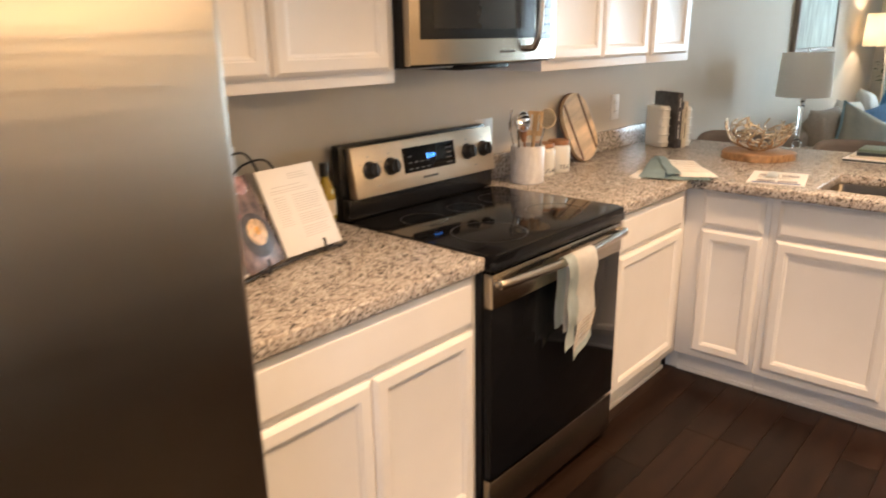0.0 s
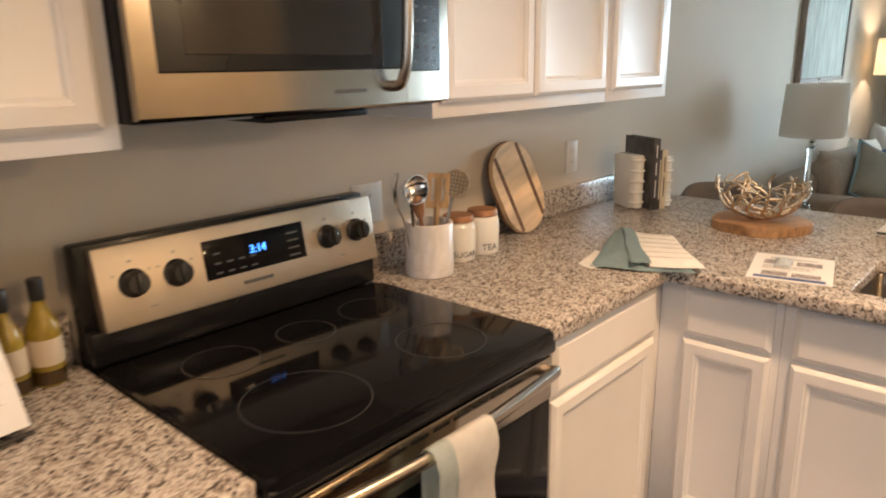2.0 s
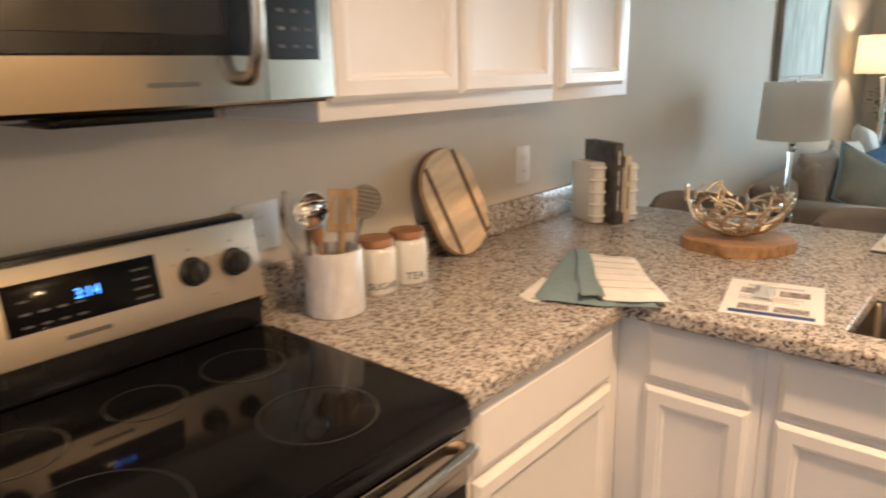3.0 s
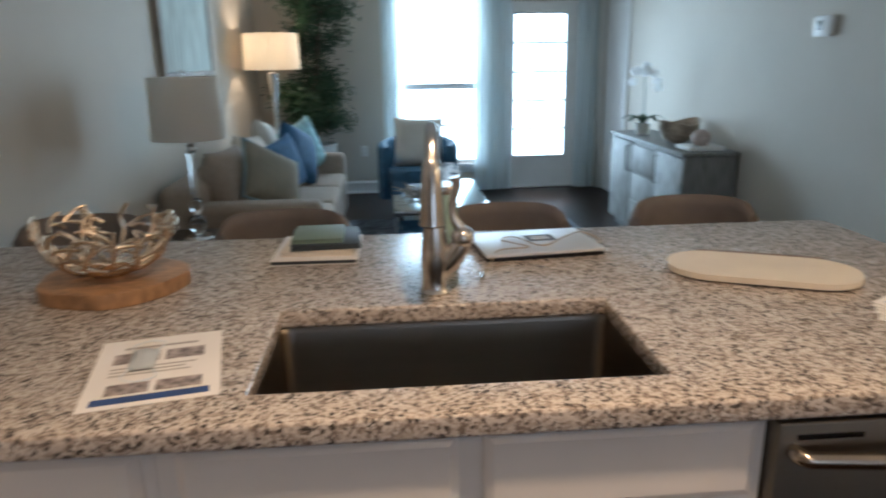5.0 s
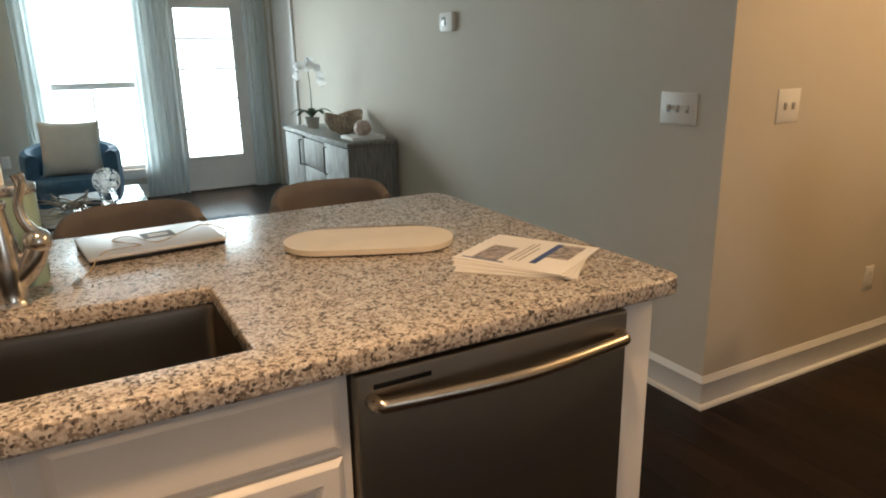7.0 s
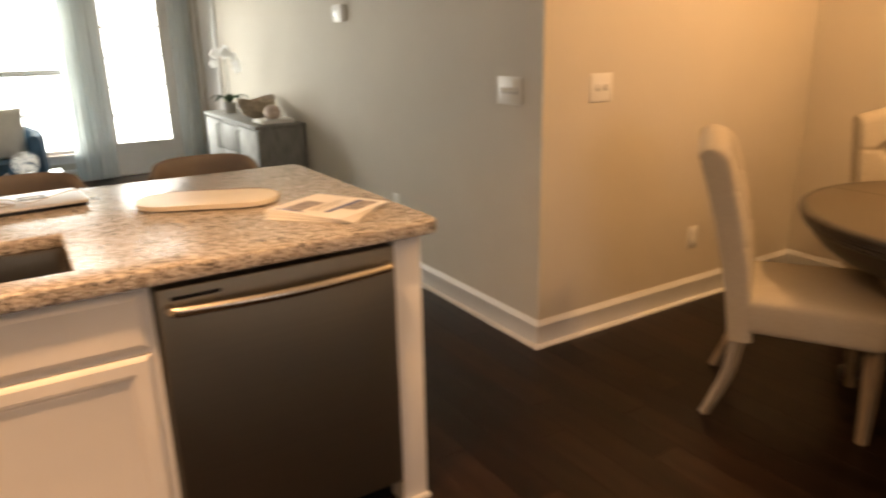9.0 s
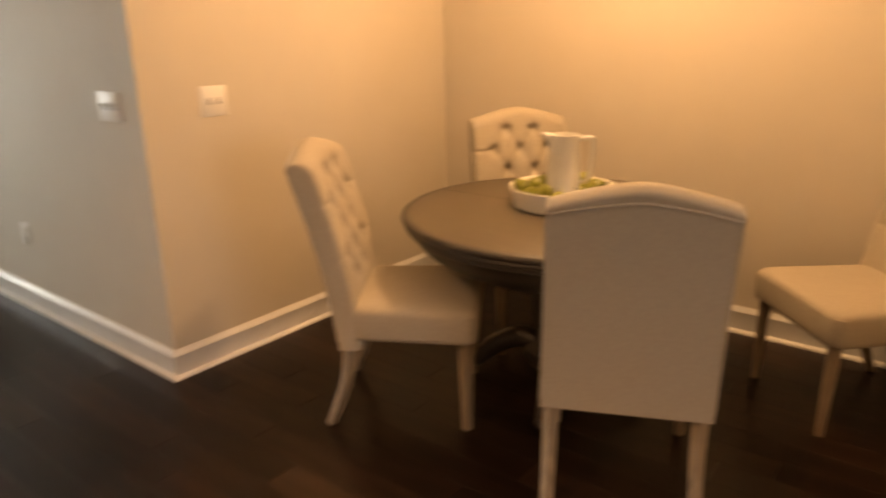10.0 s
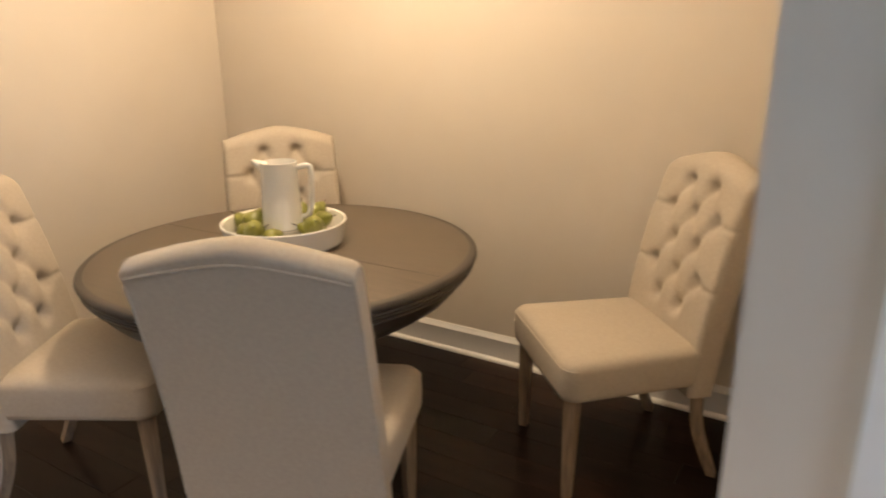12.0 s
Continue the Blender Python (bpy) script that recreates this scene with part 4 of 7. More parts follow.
# oven door
part("oven_door", box(BM(), 0.656, 0.688, 0.006, RW - 0.006, 0.20, 0.755, bevel=0.004), M_BGLASS, rg, "black glass oven door")
boxp("door_trim", (0.655, 0.692, 0.006, RW - 0.006, 0.757, 0.862), M_STEELH, rg, "brushed stainless band above the oven door", bevel=0.005)
for k in range(9):
    boxp("vent_slot", (0.6915, 0.6935, 0.12 + 0.058 * k, 0.165 + 0.058 * k, 0.842, 0.848), M_BLACK, rg, bevel=0)
hp = smooth_path([(0.685, 0.026, 0.834), (0.705, 0.028, 0.834), (0.716, 0.055, 0.834), (0.738, RW / 2, 0.834), (0.716, RW - 0.055, 0.834), (0.705, RW - 0.028, 0.834), (0.685, RW - 0.026, 0.834)], 7)
part("oven_handle", tube(BM(), hp, 0.0125, 14, flat=1.15), M_STEEL, rg, "bowed brushed steel bar handle")
boxp("storage_drawer", (0.656, 0.686, 0.006, RW - 0.006, 0.035, 0.19), M_STEELH, rg, "brushed stainless storage drawer", bevel=0.004)


def hung_towel(name, label, m, w, front, back, mats, stripes, slant=0.0):
    """A towel folded over a bar that runs along local y."""
    t = thing(name, label, "towel", m)
    bm = BM()
    prof = [(-0.022, -back)] + [(-0.022 - 0.004 * math.sin(k), -back + back * k / 6) for k in range(1, 6)] + [(-0.019, 0.004), (-0.010, 0.0175), (0.0, 0.0205), (0.010, 0.0175), (0.019, 0.004)] \
        + [(0.022 + 0.004 * math.sin(k * 0.9), -front * k / 14) for k in range(1, 15)]
    n = 12
    rows = []
    for i, (px, pz) in enumerate(prof):
        row = []
        for j in range(n + 1):
            u = j / n
            fold = 0.0035 * math.sin(u * 7 + i * 0.16) * min(1, abs(pz) / 0.12)
            row.append(bm.verts.new((px + fold, (u - 0.5) * w * (1 - 0.10 * min(1, abs(pz) / 0.3)) + 0.0015 * math.sin(i * 0.7), pz * (1 + slant * (1 - u) ** 1.5) if px > 0 and pz < 0 else pz)))
        rows.append(row)
    for i in range(len(rows) - 1):
        for j in range(n):
            bm.faces.new((rows[i][j], rows[i + 1][j], rows[i + 1][j + 1], rows[i][j + 1])).material_index = 1 if i == len(rows) - 2 else 0
    bmesh.ops.solidify(bm, geom=bm.faces[:], thickness=0.004)
    part("cloth", bm, mats, t, angle=80)
    for z in stripes:
        bm = BM()
        pts = []
        for j in range(n + 1):
            u = j / n
            i = -z / front * 14
            px = 0.022 + 0.004 * math.sin(i * 0.9) + 0.0035 * math.sin(u * 7 + (len(prof) - 15 + i) * 0.16) * min(1, abs(z) / 0.12)
            pts.append((px + 0.0046, (u - 0.5) * w * (1 - 0.10 * min(1, abs(z) / 0.3)), z * (1 + slant * (1 - u) ** 1.5)))
        tube(bm, pts, 0.0018, 5, flat=0.6)
        part("stripe", bm, M_STRIPE, t, "woven tan stripe")
    return t


hung_towel("dish_towel", "white and pale aqua striped dish towel over the oven handle", pose(0.739, 2.385, 0.8345), 0.118, 0.285, 0.25, [M_CREAMCLOTH, M_PALEBLUE], [-0.185, -0.198, -0.211, -0.224, -0.238], slant=0.18)
hung_towel("dish_towel", "pale aqua dish towel layered under the striped one", pose(0.7375, 2.312, 0.8335), 0.066, 0.265, 0.22, [M_PALEBLUE, M_PALEBLUE], [], slant=0.10)

# microwave over the range
mw = thing("microwave", "stainless over-range microwave with black window", "microwave", pose(0.0, 2.014, 1.407))
MW, MH = 0.745, 0.425
boxp("body", (0.004, 0.352, 0.0, MW, 0.0, MH), M_BLACK, mw, bevel=0.004)


def bow(y):
    return 0.352 + 0.024 + 0.040 * (1 - ((y - MW / 2) / (MW / 2)) ** 2)


def bowed_panel(bm, y0, y1, z0, z1, off, back=0.352, n=16, mi=0):
    cols = []
    for k in range(n + 1):
        y = y0 + (y1 - y0) * k / n
        x = bow(y) + off
        cols.append([bm.verts.new(p) for p in ((back, y, z0), (x - 0.004, y, z0), (x, y, z0 + 0.004), (x, y, z1 - 0.004), (x - 0.004, y, z1), (back, y, z1))])
    for a, b in zip(cols, cols[1:]):
        for k in range(6):
            bm.faces.new((a[k], a[(k + 1) % 6], b[(k + 1) % 6], b[k])).material_index = mi
    bm.faces.new(cols[0])
    bm.faces.new(cols[-1][::-1])
    return bm


part("door_frame", bowed_panel(BM(), 0.004, MW - 0.170, 0.006, MH - 0.004, 0.0), M_STEELH, mw, "bowed brushed stainless door")
part("control_frame", bowed_panel(BM(), MW - 0.168, MW - 0.004, 0.006, MH - 0.004, 0.0, n=6), M_STEELH, mw)
part("window", bowed_panel(BM(), 0.040, MW - 0.172, 0.078, MH - 0.03, 0.0025), M_BLACK, mw, "black glass window")
part("window_mesh", bowed_panel(BM(), 0.085, MW - 0.245, 0.105, MH - 0.06, 0.0035), M_MWIN, mw)
part("control_panel", bowed_panel(BM(), MW - 0.160, MW - 0.042, 0.072, MH - 0.03, 0.0025, n=5), M_BLACK, mw, "black touch control panel")
for r in range(7):
    for c in range(3):
        y = MW - 0.133 + 0.032 * c
        o = part("touch_key", box(BM(), bow(y) + 0.002, bow(y) + 0.0033, y - 0.006, y + 0.006, 0.092 + 0.028 * r, 0.098 + 0.028 * r), M_FAINT, mw)
hy = MW - 0.215
hpts = smooth_path([(bow(hy), hy, 0.045), (bow(hy) + 0.026, hy, 0.052), (bow(hy) + 0.043, hy, 0.10), (bow(hy) + 0.050, hy, 0.22), (bow(hy) + 0.043, hy, 0.33), (bow(hy), hy, 0.39)], 7)
part("handle", tube(BM(), hpts, 0.0115, 14), M_STEEL, mw, "curved brushed steel handle")
boxp("maker_badge", (bow(0.40), bow(0.40) + 0.0008, 0.37, 0.45, 0.036, 0.043), M_PRINT, mw, bevel=0.0004)
boxp("vent_grille", (0.02, 0.34, 0.26, 0.52, -0.016, 0.0), M_BLACK, mw, bevel=0.004)
boxp("filter", (0.03, 0.33, 0.03, 0.24, -0.005, 0.0), M_GREYPRINT, mw, bevel=0.002)
boxp("filter", (0.03, 0.33, 0.54, 0.73, -0.005, 0.0), M_GREYPRINT, mw, bevel=0.002)

# refrigerator
fr = thing("refrigerator", "tall stainless steel refrigerator beside the counter", "refrigerator", pose(0.045, 0.237, 0))
boxp("cabinet", (0.03, 0.735, 0.004, 0.905, 0.02, 1.765), mat("grey_fridge_side", (0.10, 0.095, 0.09), 0.45, var=0.06, bump=0.3, bscale=400), fr, bevel=0.006)
part("lower_door", box(BM(), 0.742, 0.812, 0.002, 0.908, 0.07, 1.76, bevel=0.014, seg=4), M_FRIDGE, fr, "brushed stainless door")
boxp("kick_grille", (0.70, 0.74, 0.01, 0.90, 0.0, 0.062), M_BLACK, fr)
part("door_handle", tube(BM(), smooth_path([(0.812, 0.06, 0.62), (0.86, 0.06, 0.64), (0.868, 0.06, 1.1), (0.86, 0.06, 1.56), (0.812, 0.06, 1.58)], 6), 0.012, 12), M_STEEL, fr, "steel bar handle")

# dishwasher
dwm = thing("dishwasher", "dark stainless dishwasher built into the peninsula", "dishwasher", pose(1.960, FACE_Y, 0) @ Matrix.Diagonal((1.033, 1, 0.986, 1)))
boxp("tub", (0.0, 0.606, 0.03, 0.58, 0.105, COUNTER - SLAB - 0.002), M_BLACK, dwm)
boxp("toe_panel", (0.0, 0.606, 0.06, 0.09, 0.0, 0.10), M_BLACK, dwm)
part("door_panel", box(BM(), 0.004, 0.602, -0.028, 0.028, 0.11, 0.868, bevel=0.006, seg=3), M_STEELD, dwm, "dark brushed steel door")
hp = smooth_path([(0.03, -0.028, 0.818), (0.034, -0.052, 0.818), (0.07, -0.062, 0.818), (0.303, -0.085, 0.818), (0.536, -0.062, 0.818), (0.572, -0.052, 0.818), (0.576, -0.028, 0.818)], 7)
part("handle", tube(BM(), hp, 0.0125, 12, flat=1.1), M_STEEL, dwm, "bowed polished steel handle")
boxp("vent_mark", (0.035, 0.145, -0.0295, -0.027, 0.836, 0.846), M_BLACK, dwm, bevel=0.0005)

# ---------- things on the counters ----------
Z0 = COUNTER + 0.0006


def cloth_quad(a, b, c, d, z, t, seed, amp=0.004, n=16):
    """A soft folded cloth over four plan corners."""
    rnd = random.Random(seed)
    ph = [rnd.uniform(0, 6) for _ in range(4)]
    bm = BM()
    a, b, c, d = [Vector(p) for p in (a, b, c, d)]
    g = []
    for i in range(n + 1):
        row = []
        for j in range(n + 1):
            u, v = i / n, j / n
            p = (a * (1 - u) + b * u) * (1 - v) + (d * (1 - u) + c * u) * v
            e = min(u, 1 - u, v, 1 - v) * 8
            h = amp * (math.sin(5 * u + ph[0]) * math.sin(4 * v + ph[1]) + 0.5 * math.sin(9 * v + ph[2])) * min(1, e)
            row.append(bm.verts.new((p.x + 0.004 * math.sin(8 * v + ph[3]), p.y + 0.004 * math.sin(7 * u + ph[0]), z + max(0, h) + t * min(1, e) ** 0.5)))
        g.append(row)
    for i in range(n):
        for j in range(n):
            bm.faces.new((g[i][j], g[i + 1][j], g[i + 1][j + 1], g[i][j + 1]))
    ring = [g[i][0] for i in range(n + 1)] + [g[n][j] for j in range(1, n + 1)] + [g[i][n] for i in range(n - 1, -1, -1)] + [g[0][j] for j in range(n - 1, 0, -1)]
    low = [bm.verts.new((v.co.x, v.co.y, z)) for v in ring]
    for k in range(len(ring)):
        q = (k + 1) % len(ring)
        bm.faces.new((ring[k], ring[q], low[q], low[k]))
    bm.faces.new(low)
    return bm


def wrapped_text(name, words, size, r, material, parent, m):
    ob = text_mesh(name, words, size, material, parent, m)
    for v in ob.data.vertices:
        a, rr = v.co.x / r, r + v.co.z
        v.co = Vector((rr * math.sin(a), -rr * math.cos(a), v.co.y))
    return ob


# utensil crock
ck = thing("utensil_crock", "white marble crock holding kitchen utensils", "crock", pose(0.165, 2.903, Z0) @ Matrix.Diagonal((1.1, 1.1, 1.08, 1)))
part("vessel", lathe(BM(), [(0, 0), (0.060, 0), (0.063, 0.003), (0.063, 0.138), (0.061, 0.141), (0.054, 0.141), (0.052, 0.136), (0.052, 0.012), (0, 0.010)], 40), M_MARBLE, ck)


def utensil(name, label, m, head, handle_mat):
    t = thing(name, label, "utensil", m, group="utensils in the crock")
    for nm, bm, mt in head:
        part(nm, bm, mt, t)
    return t


CX, CY = 0.163, 2.888
# ladle
bm = lathe(BM(), [(0, -0.036), (0.020, -0.031), (0.036, -0.012), (0.040, 0.0), (0.038, 0.0), (0.034, -0.012), (0.018, -0.028), (0, -0.033)], 24, m=pose(0.012, 0, 0.262, 0, 78, 0))
h = tube(BM(), smooth_path([(0, 0, 0.0), (0, 0, 0.12), (-0.006, 0, 0.21), (-0.006, 0, 0.245)], 5), 0.0045, 8)
utensil("ladle", "polished steel ladle standing in the crock", pose(CX - 0.008, CY - 0.026, Z0 + 0.014, 10, 5, 8) @ Matrix.Diagonal((1.3, 1.3, 0.95, 1)), [("cup", bm, M_CHROME), ("handle", h, M_CHROME)], M_CHROME)
# slotted spatula
bm = BM()
for y0, y1 in ((-0.032, -0.020), (-0.010, 0.010), (0.020, 0.032)):
    box(bm, -0.003, 0.003, y0, y1, 0.205, 0.275)
for z0, z1 in ((0.185, 0.206), (0.274, 0.288)):
    box(bm, -0.003, 0.003, -0.032, 0.032, z0, z1)
h = tube(BM(), [(0, 0, 0), (0, 0, 0.10), (0, 0, 0.19)], [0.006, 0.007, 0.009], 8)
utensil("wooden_spatula", "slotted wooden spatula standing in the crock", pose(CX + 0.018, CY + 0.012, Z0 + 0.013, -5, -3, -38) @ Matrix.Diagonal((1, 1, 0.96, 1)), [("blade", bm, M_SPOON), ("handle", h, M_SPOON)], M_SPOON)
# perforated skimmer
bm = BM()
ctr = Vector((0, 0, 0.245))
ring_r = 0.040
lathe(bm, [(ring_r - 0.005, -0.0015), (ring_r, -0.0015), (ring_r + 0.001, 0), (ring_r, 0.0015), (ring_r - 0.005, 0.0015), (ring_r - 0.005, -0.0015)], 30, m=Matrix.Translation(ctr) @ pose(0, 0, 0, 0, 82, 0))
for k in range(-3, 4):
    half = math.sqrt(max(0.0, (ring_r - 0.003) ** 2 - (k * 0.0105) ** 2))
    box(bm, -0.001, 0.001, k * 0.0105 - 0.0028, k * 0.0105 + 0.0028, ctr.z - half, ctr.z + half)
    box(bm, -0.0014, 0.0014, -half, half, ctr.z + k * 0.0105 - 0.0028, ctr.z + k * 0.0105 + 0.0028)
h = tube(BM(), smooth_path([(0, 0, 0), (0, 0, 0.1), (-0.004, 0, 0.18), (0, 0, 0.21)], 5), 0.005, 8)
utensil("skimmer", "round perforated steel skimmer standing in the crock", pose(CX + 0.016, CY + 0.028, Z0 + 0.024, -15, 0, -34) @ Matrix.Diagonal((1.0, 0.98, 0.98, 1)), [("disc", bm, M_UTENSIL), ("handle", h, M_UTENSIL)], M_NICKEL)
# wooden spoon and curved steel spoon
bm = lathe(BM(), [(0, -0.036), (0.012, -0.03), (0.019, -0.01), (0.020, 0.008), (0.014, 0.028), (0, 0.036)], 16)
bmesh.ops.transform(bm, matrix=pose(0, 0, 0.195) @ Matrix.Diagonal((0.35, 1, 1, 1)), verts=bm.verts)
utensil("wooden_spoon", "dark wooden spoon standing in the crock", pose(CX + 0.026, CY - 0.012, Z0 + 0.013, 9, 4, -30) @ Matrix.Diagonal((1, 0.8, 1.0, 1)), [("bowl", bm, M_LIDWOOD), ("handle", tube(BM(), [(0, 0, 0), (0, 0, 0.17)], [0.005, 0.007], 8), M_LIDWOOD)], M_LIDWOOD)
bm = tube(BM(), smooth_path([(0, 0, 0), (0, -0.01, 0.14), (0, -0.032, 0.22), (0, -0.03, 0.27), (0, -0.012, 0.305)], 6), [0.004 + (0.004 if k > 12 else 0) for k in range(25)], 8, flat=0.5)
utensil("steel_spoon", "curved steel serving spoon leaning in the crock", pose(CX - 0.02, CY - 0.028, Z0 + 0.018, 16, 4, 10), [("handle", bm, M_NICKEL)], M_NICKEL)

# canisters
for words, x, y, s in (("SUGAR", 0.118, 3.075, 0.022), ("TEA", 0.122, 3.188, 0.026)):
    cn_ = thing("canister", "white ceramic canister lettered %s with wooden lid" % words, "canister", pose(x + 0.008, y, Z0, 0, 0, 66) @ Matrix.Diagonal((1.17, 1.17, 1.08, 1)), group="lettered canisters")
    part("jar", lathe(BM(), [(0, 0), (0.043, 0), (0.0455, 0.004), (0.0455, 0.096), (0.042, 0.106), (0.036, 0.110), (0, 0.110)], 36), M_WHITECER, cn_)
    part("lid", lathe(BM(), [(0, 0.1105), (0.039, 0.1105), (0.041, 0.113), (0.041, 0.125), (0.039, 0.128), (0, 0.128)], 32), M_LIDWOOD, cn_, "reddish wooden lid")
    wrapped_text("lettering", words, s, 0.0456, M_PRINT, cn_, pose(0, 0, 0.014))

# leaning board
bd = thing("cutting_board", "oval maple cutting board with walnut stripes leaning on the wall", "cutting board", pose(0.098, 3.478, Z0 - 0.003, 0, -14, 0))
# in this plane: local y along the wall, local z up the board
outline = rounded(0.240, 0.325, 0.112, n=10)
bm = prism(BM(), outline, -0.009, 0.009, bevel=0.003)
RB = Matrix.Translation((0, 0, 0.166)) @ pose(0, 0, 0, 18, 0, 0) @ Matrix(((0, 0, 1, 0), (1, 0, 0, 0), (0, 1, 0, 0), (0, 0, 0, 1)))
part("panel", bm, M_BOARD, bd, m=RB)
for s in (-0.070, 0.070):
    hh = 0.1415
    part("stripe", box(BM(), s - 0.009, s + 0.009, -hh, hh, 0.0088, 0.0096), M_WALNUT, bd, "dark walnut stripe", m=RB)
part("back_panel", prism(BM(), rounded(0.247, 0.332, 0.115, n=10), -0.016, -0.0095, bevel=0.002), M_WALNUT, bd, "dark walnut back", m=RB)

# bookends and books
ROW = pose(0.208, 4.062, 0, 0, 0, -30)


def bookend(label, x0, x1, y0, y1, h, n):
    t = thing("bookend", label, "bookend", ROW, group="book-shaped bookends")
    boxp("block", (x0, x1, y0, y1, Z0, Z0 + h), M_WHITECER, t, bevel=0.006, seg=3)
    part("spine", tube(BM(), [(x1 - 0.004, (y0 + y1) / 2, Z0 + 0.004), (x1 - 0.004, (y0 + y1) / 2, Z0 + h - 0.004)], (y1 - y0) / 2 - 0.002, 18), M_WHITECER, t)
    for k in range(n):
        z = Z0 + h * (k + 0.6) / n
        r = (y1 - y0) / 2
        part("raised_band", tube(BM(), [(x1 - 0.004 + r * math.cos(a), (y0 + y1) / 2 + r * math.sin(a), z) for a in [radians(-90 + 15 * q) for q in range(13)]], 0.0045, 8), M_WHITECER, t)


bookend("white ceramic bookend shaped like an old book", -0.15, -0.022, 0.0, 0.058, 0.215, 5)
bookend("second white ceramic bookend shaped like an old book", -0.12, -0.016, 0.134, 0.19, 0.205, 5)


def book(label, x0, x1, y0, y1, h, cover):
    t = thing("book", label, "book", ROW, group="books between the bookends")
    boxp("page_block", (x0, x1 - 0.006, y0 + 0.003, y1 - 0.003, Z0 + 0.003, Z0 + h - 0.004), M_PAGES, t, bevel=0)
    bm = BM()
    box(bm, x0 - 0.003, x1, y0, y0 + 0.0028, Z0, Z0 + h, bevel=0.0006)
    box(bm, x0 - 0.003, x1, y1 - 0.0028, y1, Z0, Z0 + h, bevel=0.0006)
    box(bm, x1 - 0.004, x1, y0 + 0.0028, y1 - 0.0028, Z0, Z0 + h, bevel=0.0006)
    part("cover", bm, cover, t)
    return t


b1 = book("tall dark hardback cookbook between the bookends", -0.165, 0.036, 0.061, 0.090, 0.285, M_BOOKDARK)
for k, (za, zb) in enumerate(((0.05, 0.12), (0.14, 0.19), (0.21, 0.26))):
    boxp("spine_title", (0.0355, 0.0366, 0.0735, 0.0775, Z0 + za, Z0 + zb), M_PAPER, b1, bevel=0)
b2 = book("slim black hardback book between the bookends", -0.12, 0.030, 0.0925, 0.105, 0.238, M_BOOKDARK)
boxp("spine_title", (0.0295, 0.0306, 0.096, 0.102, Z0 + 0.04, Z0 + 0.2), M_BOOKCREAM, b2, bevel=0)
b3 = book("cream hardback book between the bookends", -0.12, 0.030, 0.1065, 0.131, 0.238, M_BOOKCREAM)
for za, zb in ((0.05, 0.13), (0.15, 0.21)):
    boxp("spine_title", (0.0295, 0.0306, 0.1165, 0.1215, Z0 + za, Z0 + zb), M_PRINT, b3, bevel=0)

# folded napkins
CREAM = [Vector(p) for p in ((0.400, 3.64), (0.545, 3.675), (0.775, 3.375), (0.635, 3.29))]
np1 = thing("tea_towel", "cream striped tea towel folded over the teal one", "towel", group="folded tea towels")
part("cloth", cloth_quad(*CREAM, Z0 + 0.016, 0.011, 4, 0.0012), M_CREAMCLOTH, np1, angle=80)
for k in range(6):
    v = 0.14 + 0.14 * k
    p, q = CREAM[0].lerp(CREAM[3], v), CREAM[1].lerp(CREAM[2], v)
    part("stripe", tube(BM(), [(*p.lerp(q, s / 10), Z0 + 0.0275) for s in range(1, 10)], 0.0012, 6), M_STRIPE, np1)
np2 = thing("tea_towel", "teal cotton tea towel folded on the granite", "towel", group="folded tea towels")
part("cloth", cloth_quad((0.352, 3.645), (0.492, 3.232), (0.632, 3.278), (0.425, 3.645), Z0 + 0.006, 0.022, 7, 0.007), M_TEAL, np2, angle=80)
part("lower_fold", cloth_quad((0.52, 3.36), (0.615, 3.272), (0.755, 3.358), (0.69, 3.44), Z0 + 0.004, 0.011, 9, 0.002), M_TEAL, np2, angle=80)
part("upper_fold", cloth_quad((0.372, 3.645), (0.415, 3.652), (0.652, 3.300), (0.600, 3.272), Z0 + 0.0272, 0.010, 5, 0.003), M_TEAL, np2, angle=80)
np3 = thing("tea_towel", "cream cotton tea towel at the bottom of the stack", "towel", group="folded tea towels")
part("cloth", cloth_quad((0.405, 3.42), (0.445, 3.248), (0.50, 3.225), (0.55, 3.34), Z0, 0.006, 2, 0.002), M_CREAMCLOTH, np3, angle=80)

# branch bowl on its wood slice
random.seed(14)
ws = thing("wood_slice", "live-edge olive wood slice under the branch bowl", "board", pose(0.705, 4.04, Z0))
out = []
for k in range(48):
    a = 2 * math.pi * k / 48
    out.append(((0.162 + 0.007 * math.sin(3 * a + 1) + 0.005 * math.sin(7 * a)) * math.cos(a), (0.154 + 0.006 * math.sin(4 * a) + 0.004 * math.sin(9 * a + 2)) * math.sin(a)))
part("slice", prism(BM(), out, 0, 0.034, bevel=0.004), M_OLIVE, ws)
bb = thing("branch_bowl", "openwork bowl of silvery gold metal branches", "bowl", pose(0.703, 4.045, Z0 + 0.0345))


def bowl_pt(a, h, j=0.0):
    r = 0.040 + 0.112 * math.sin(min(1.0, h) * math.pi / 2) ** 0.72
    return Vector((math.cos(a) * (r + j), math.sin(a) * (r + j), 0.012 + 0.125 * h ** 1.35))


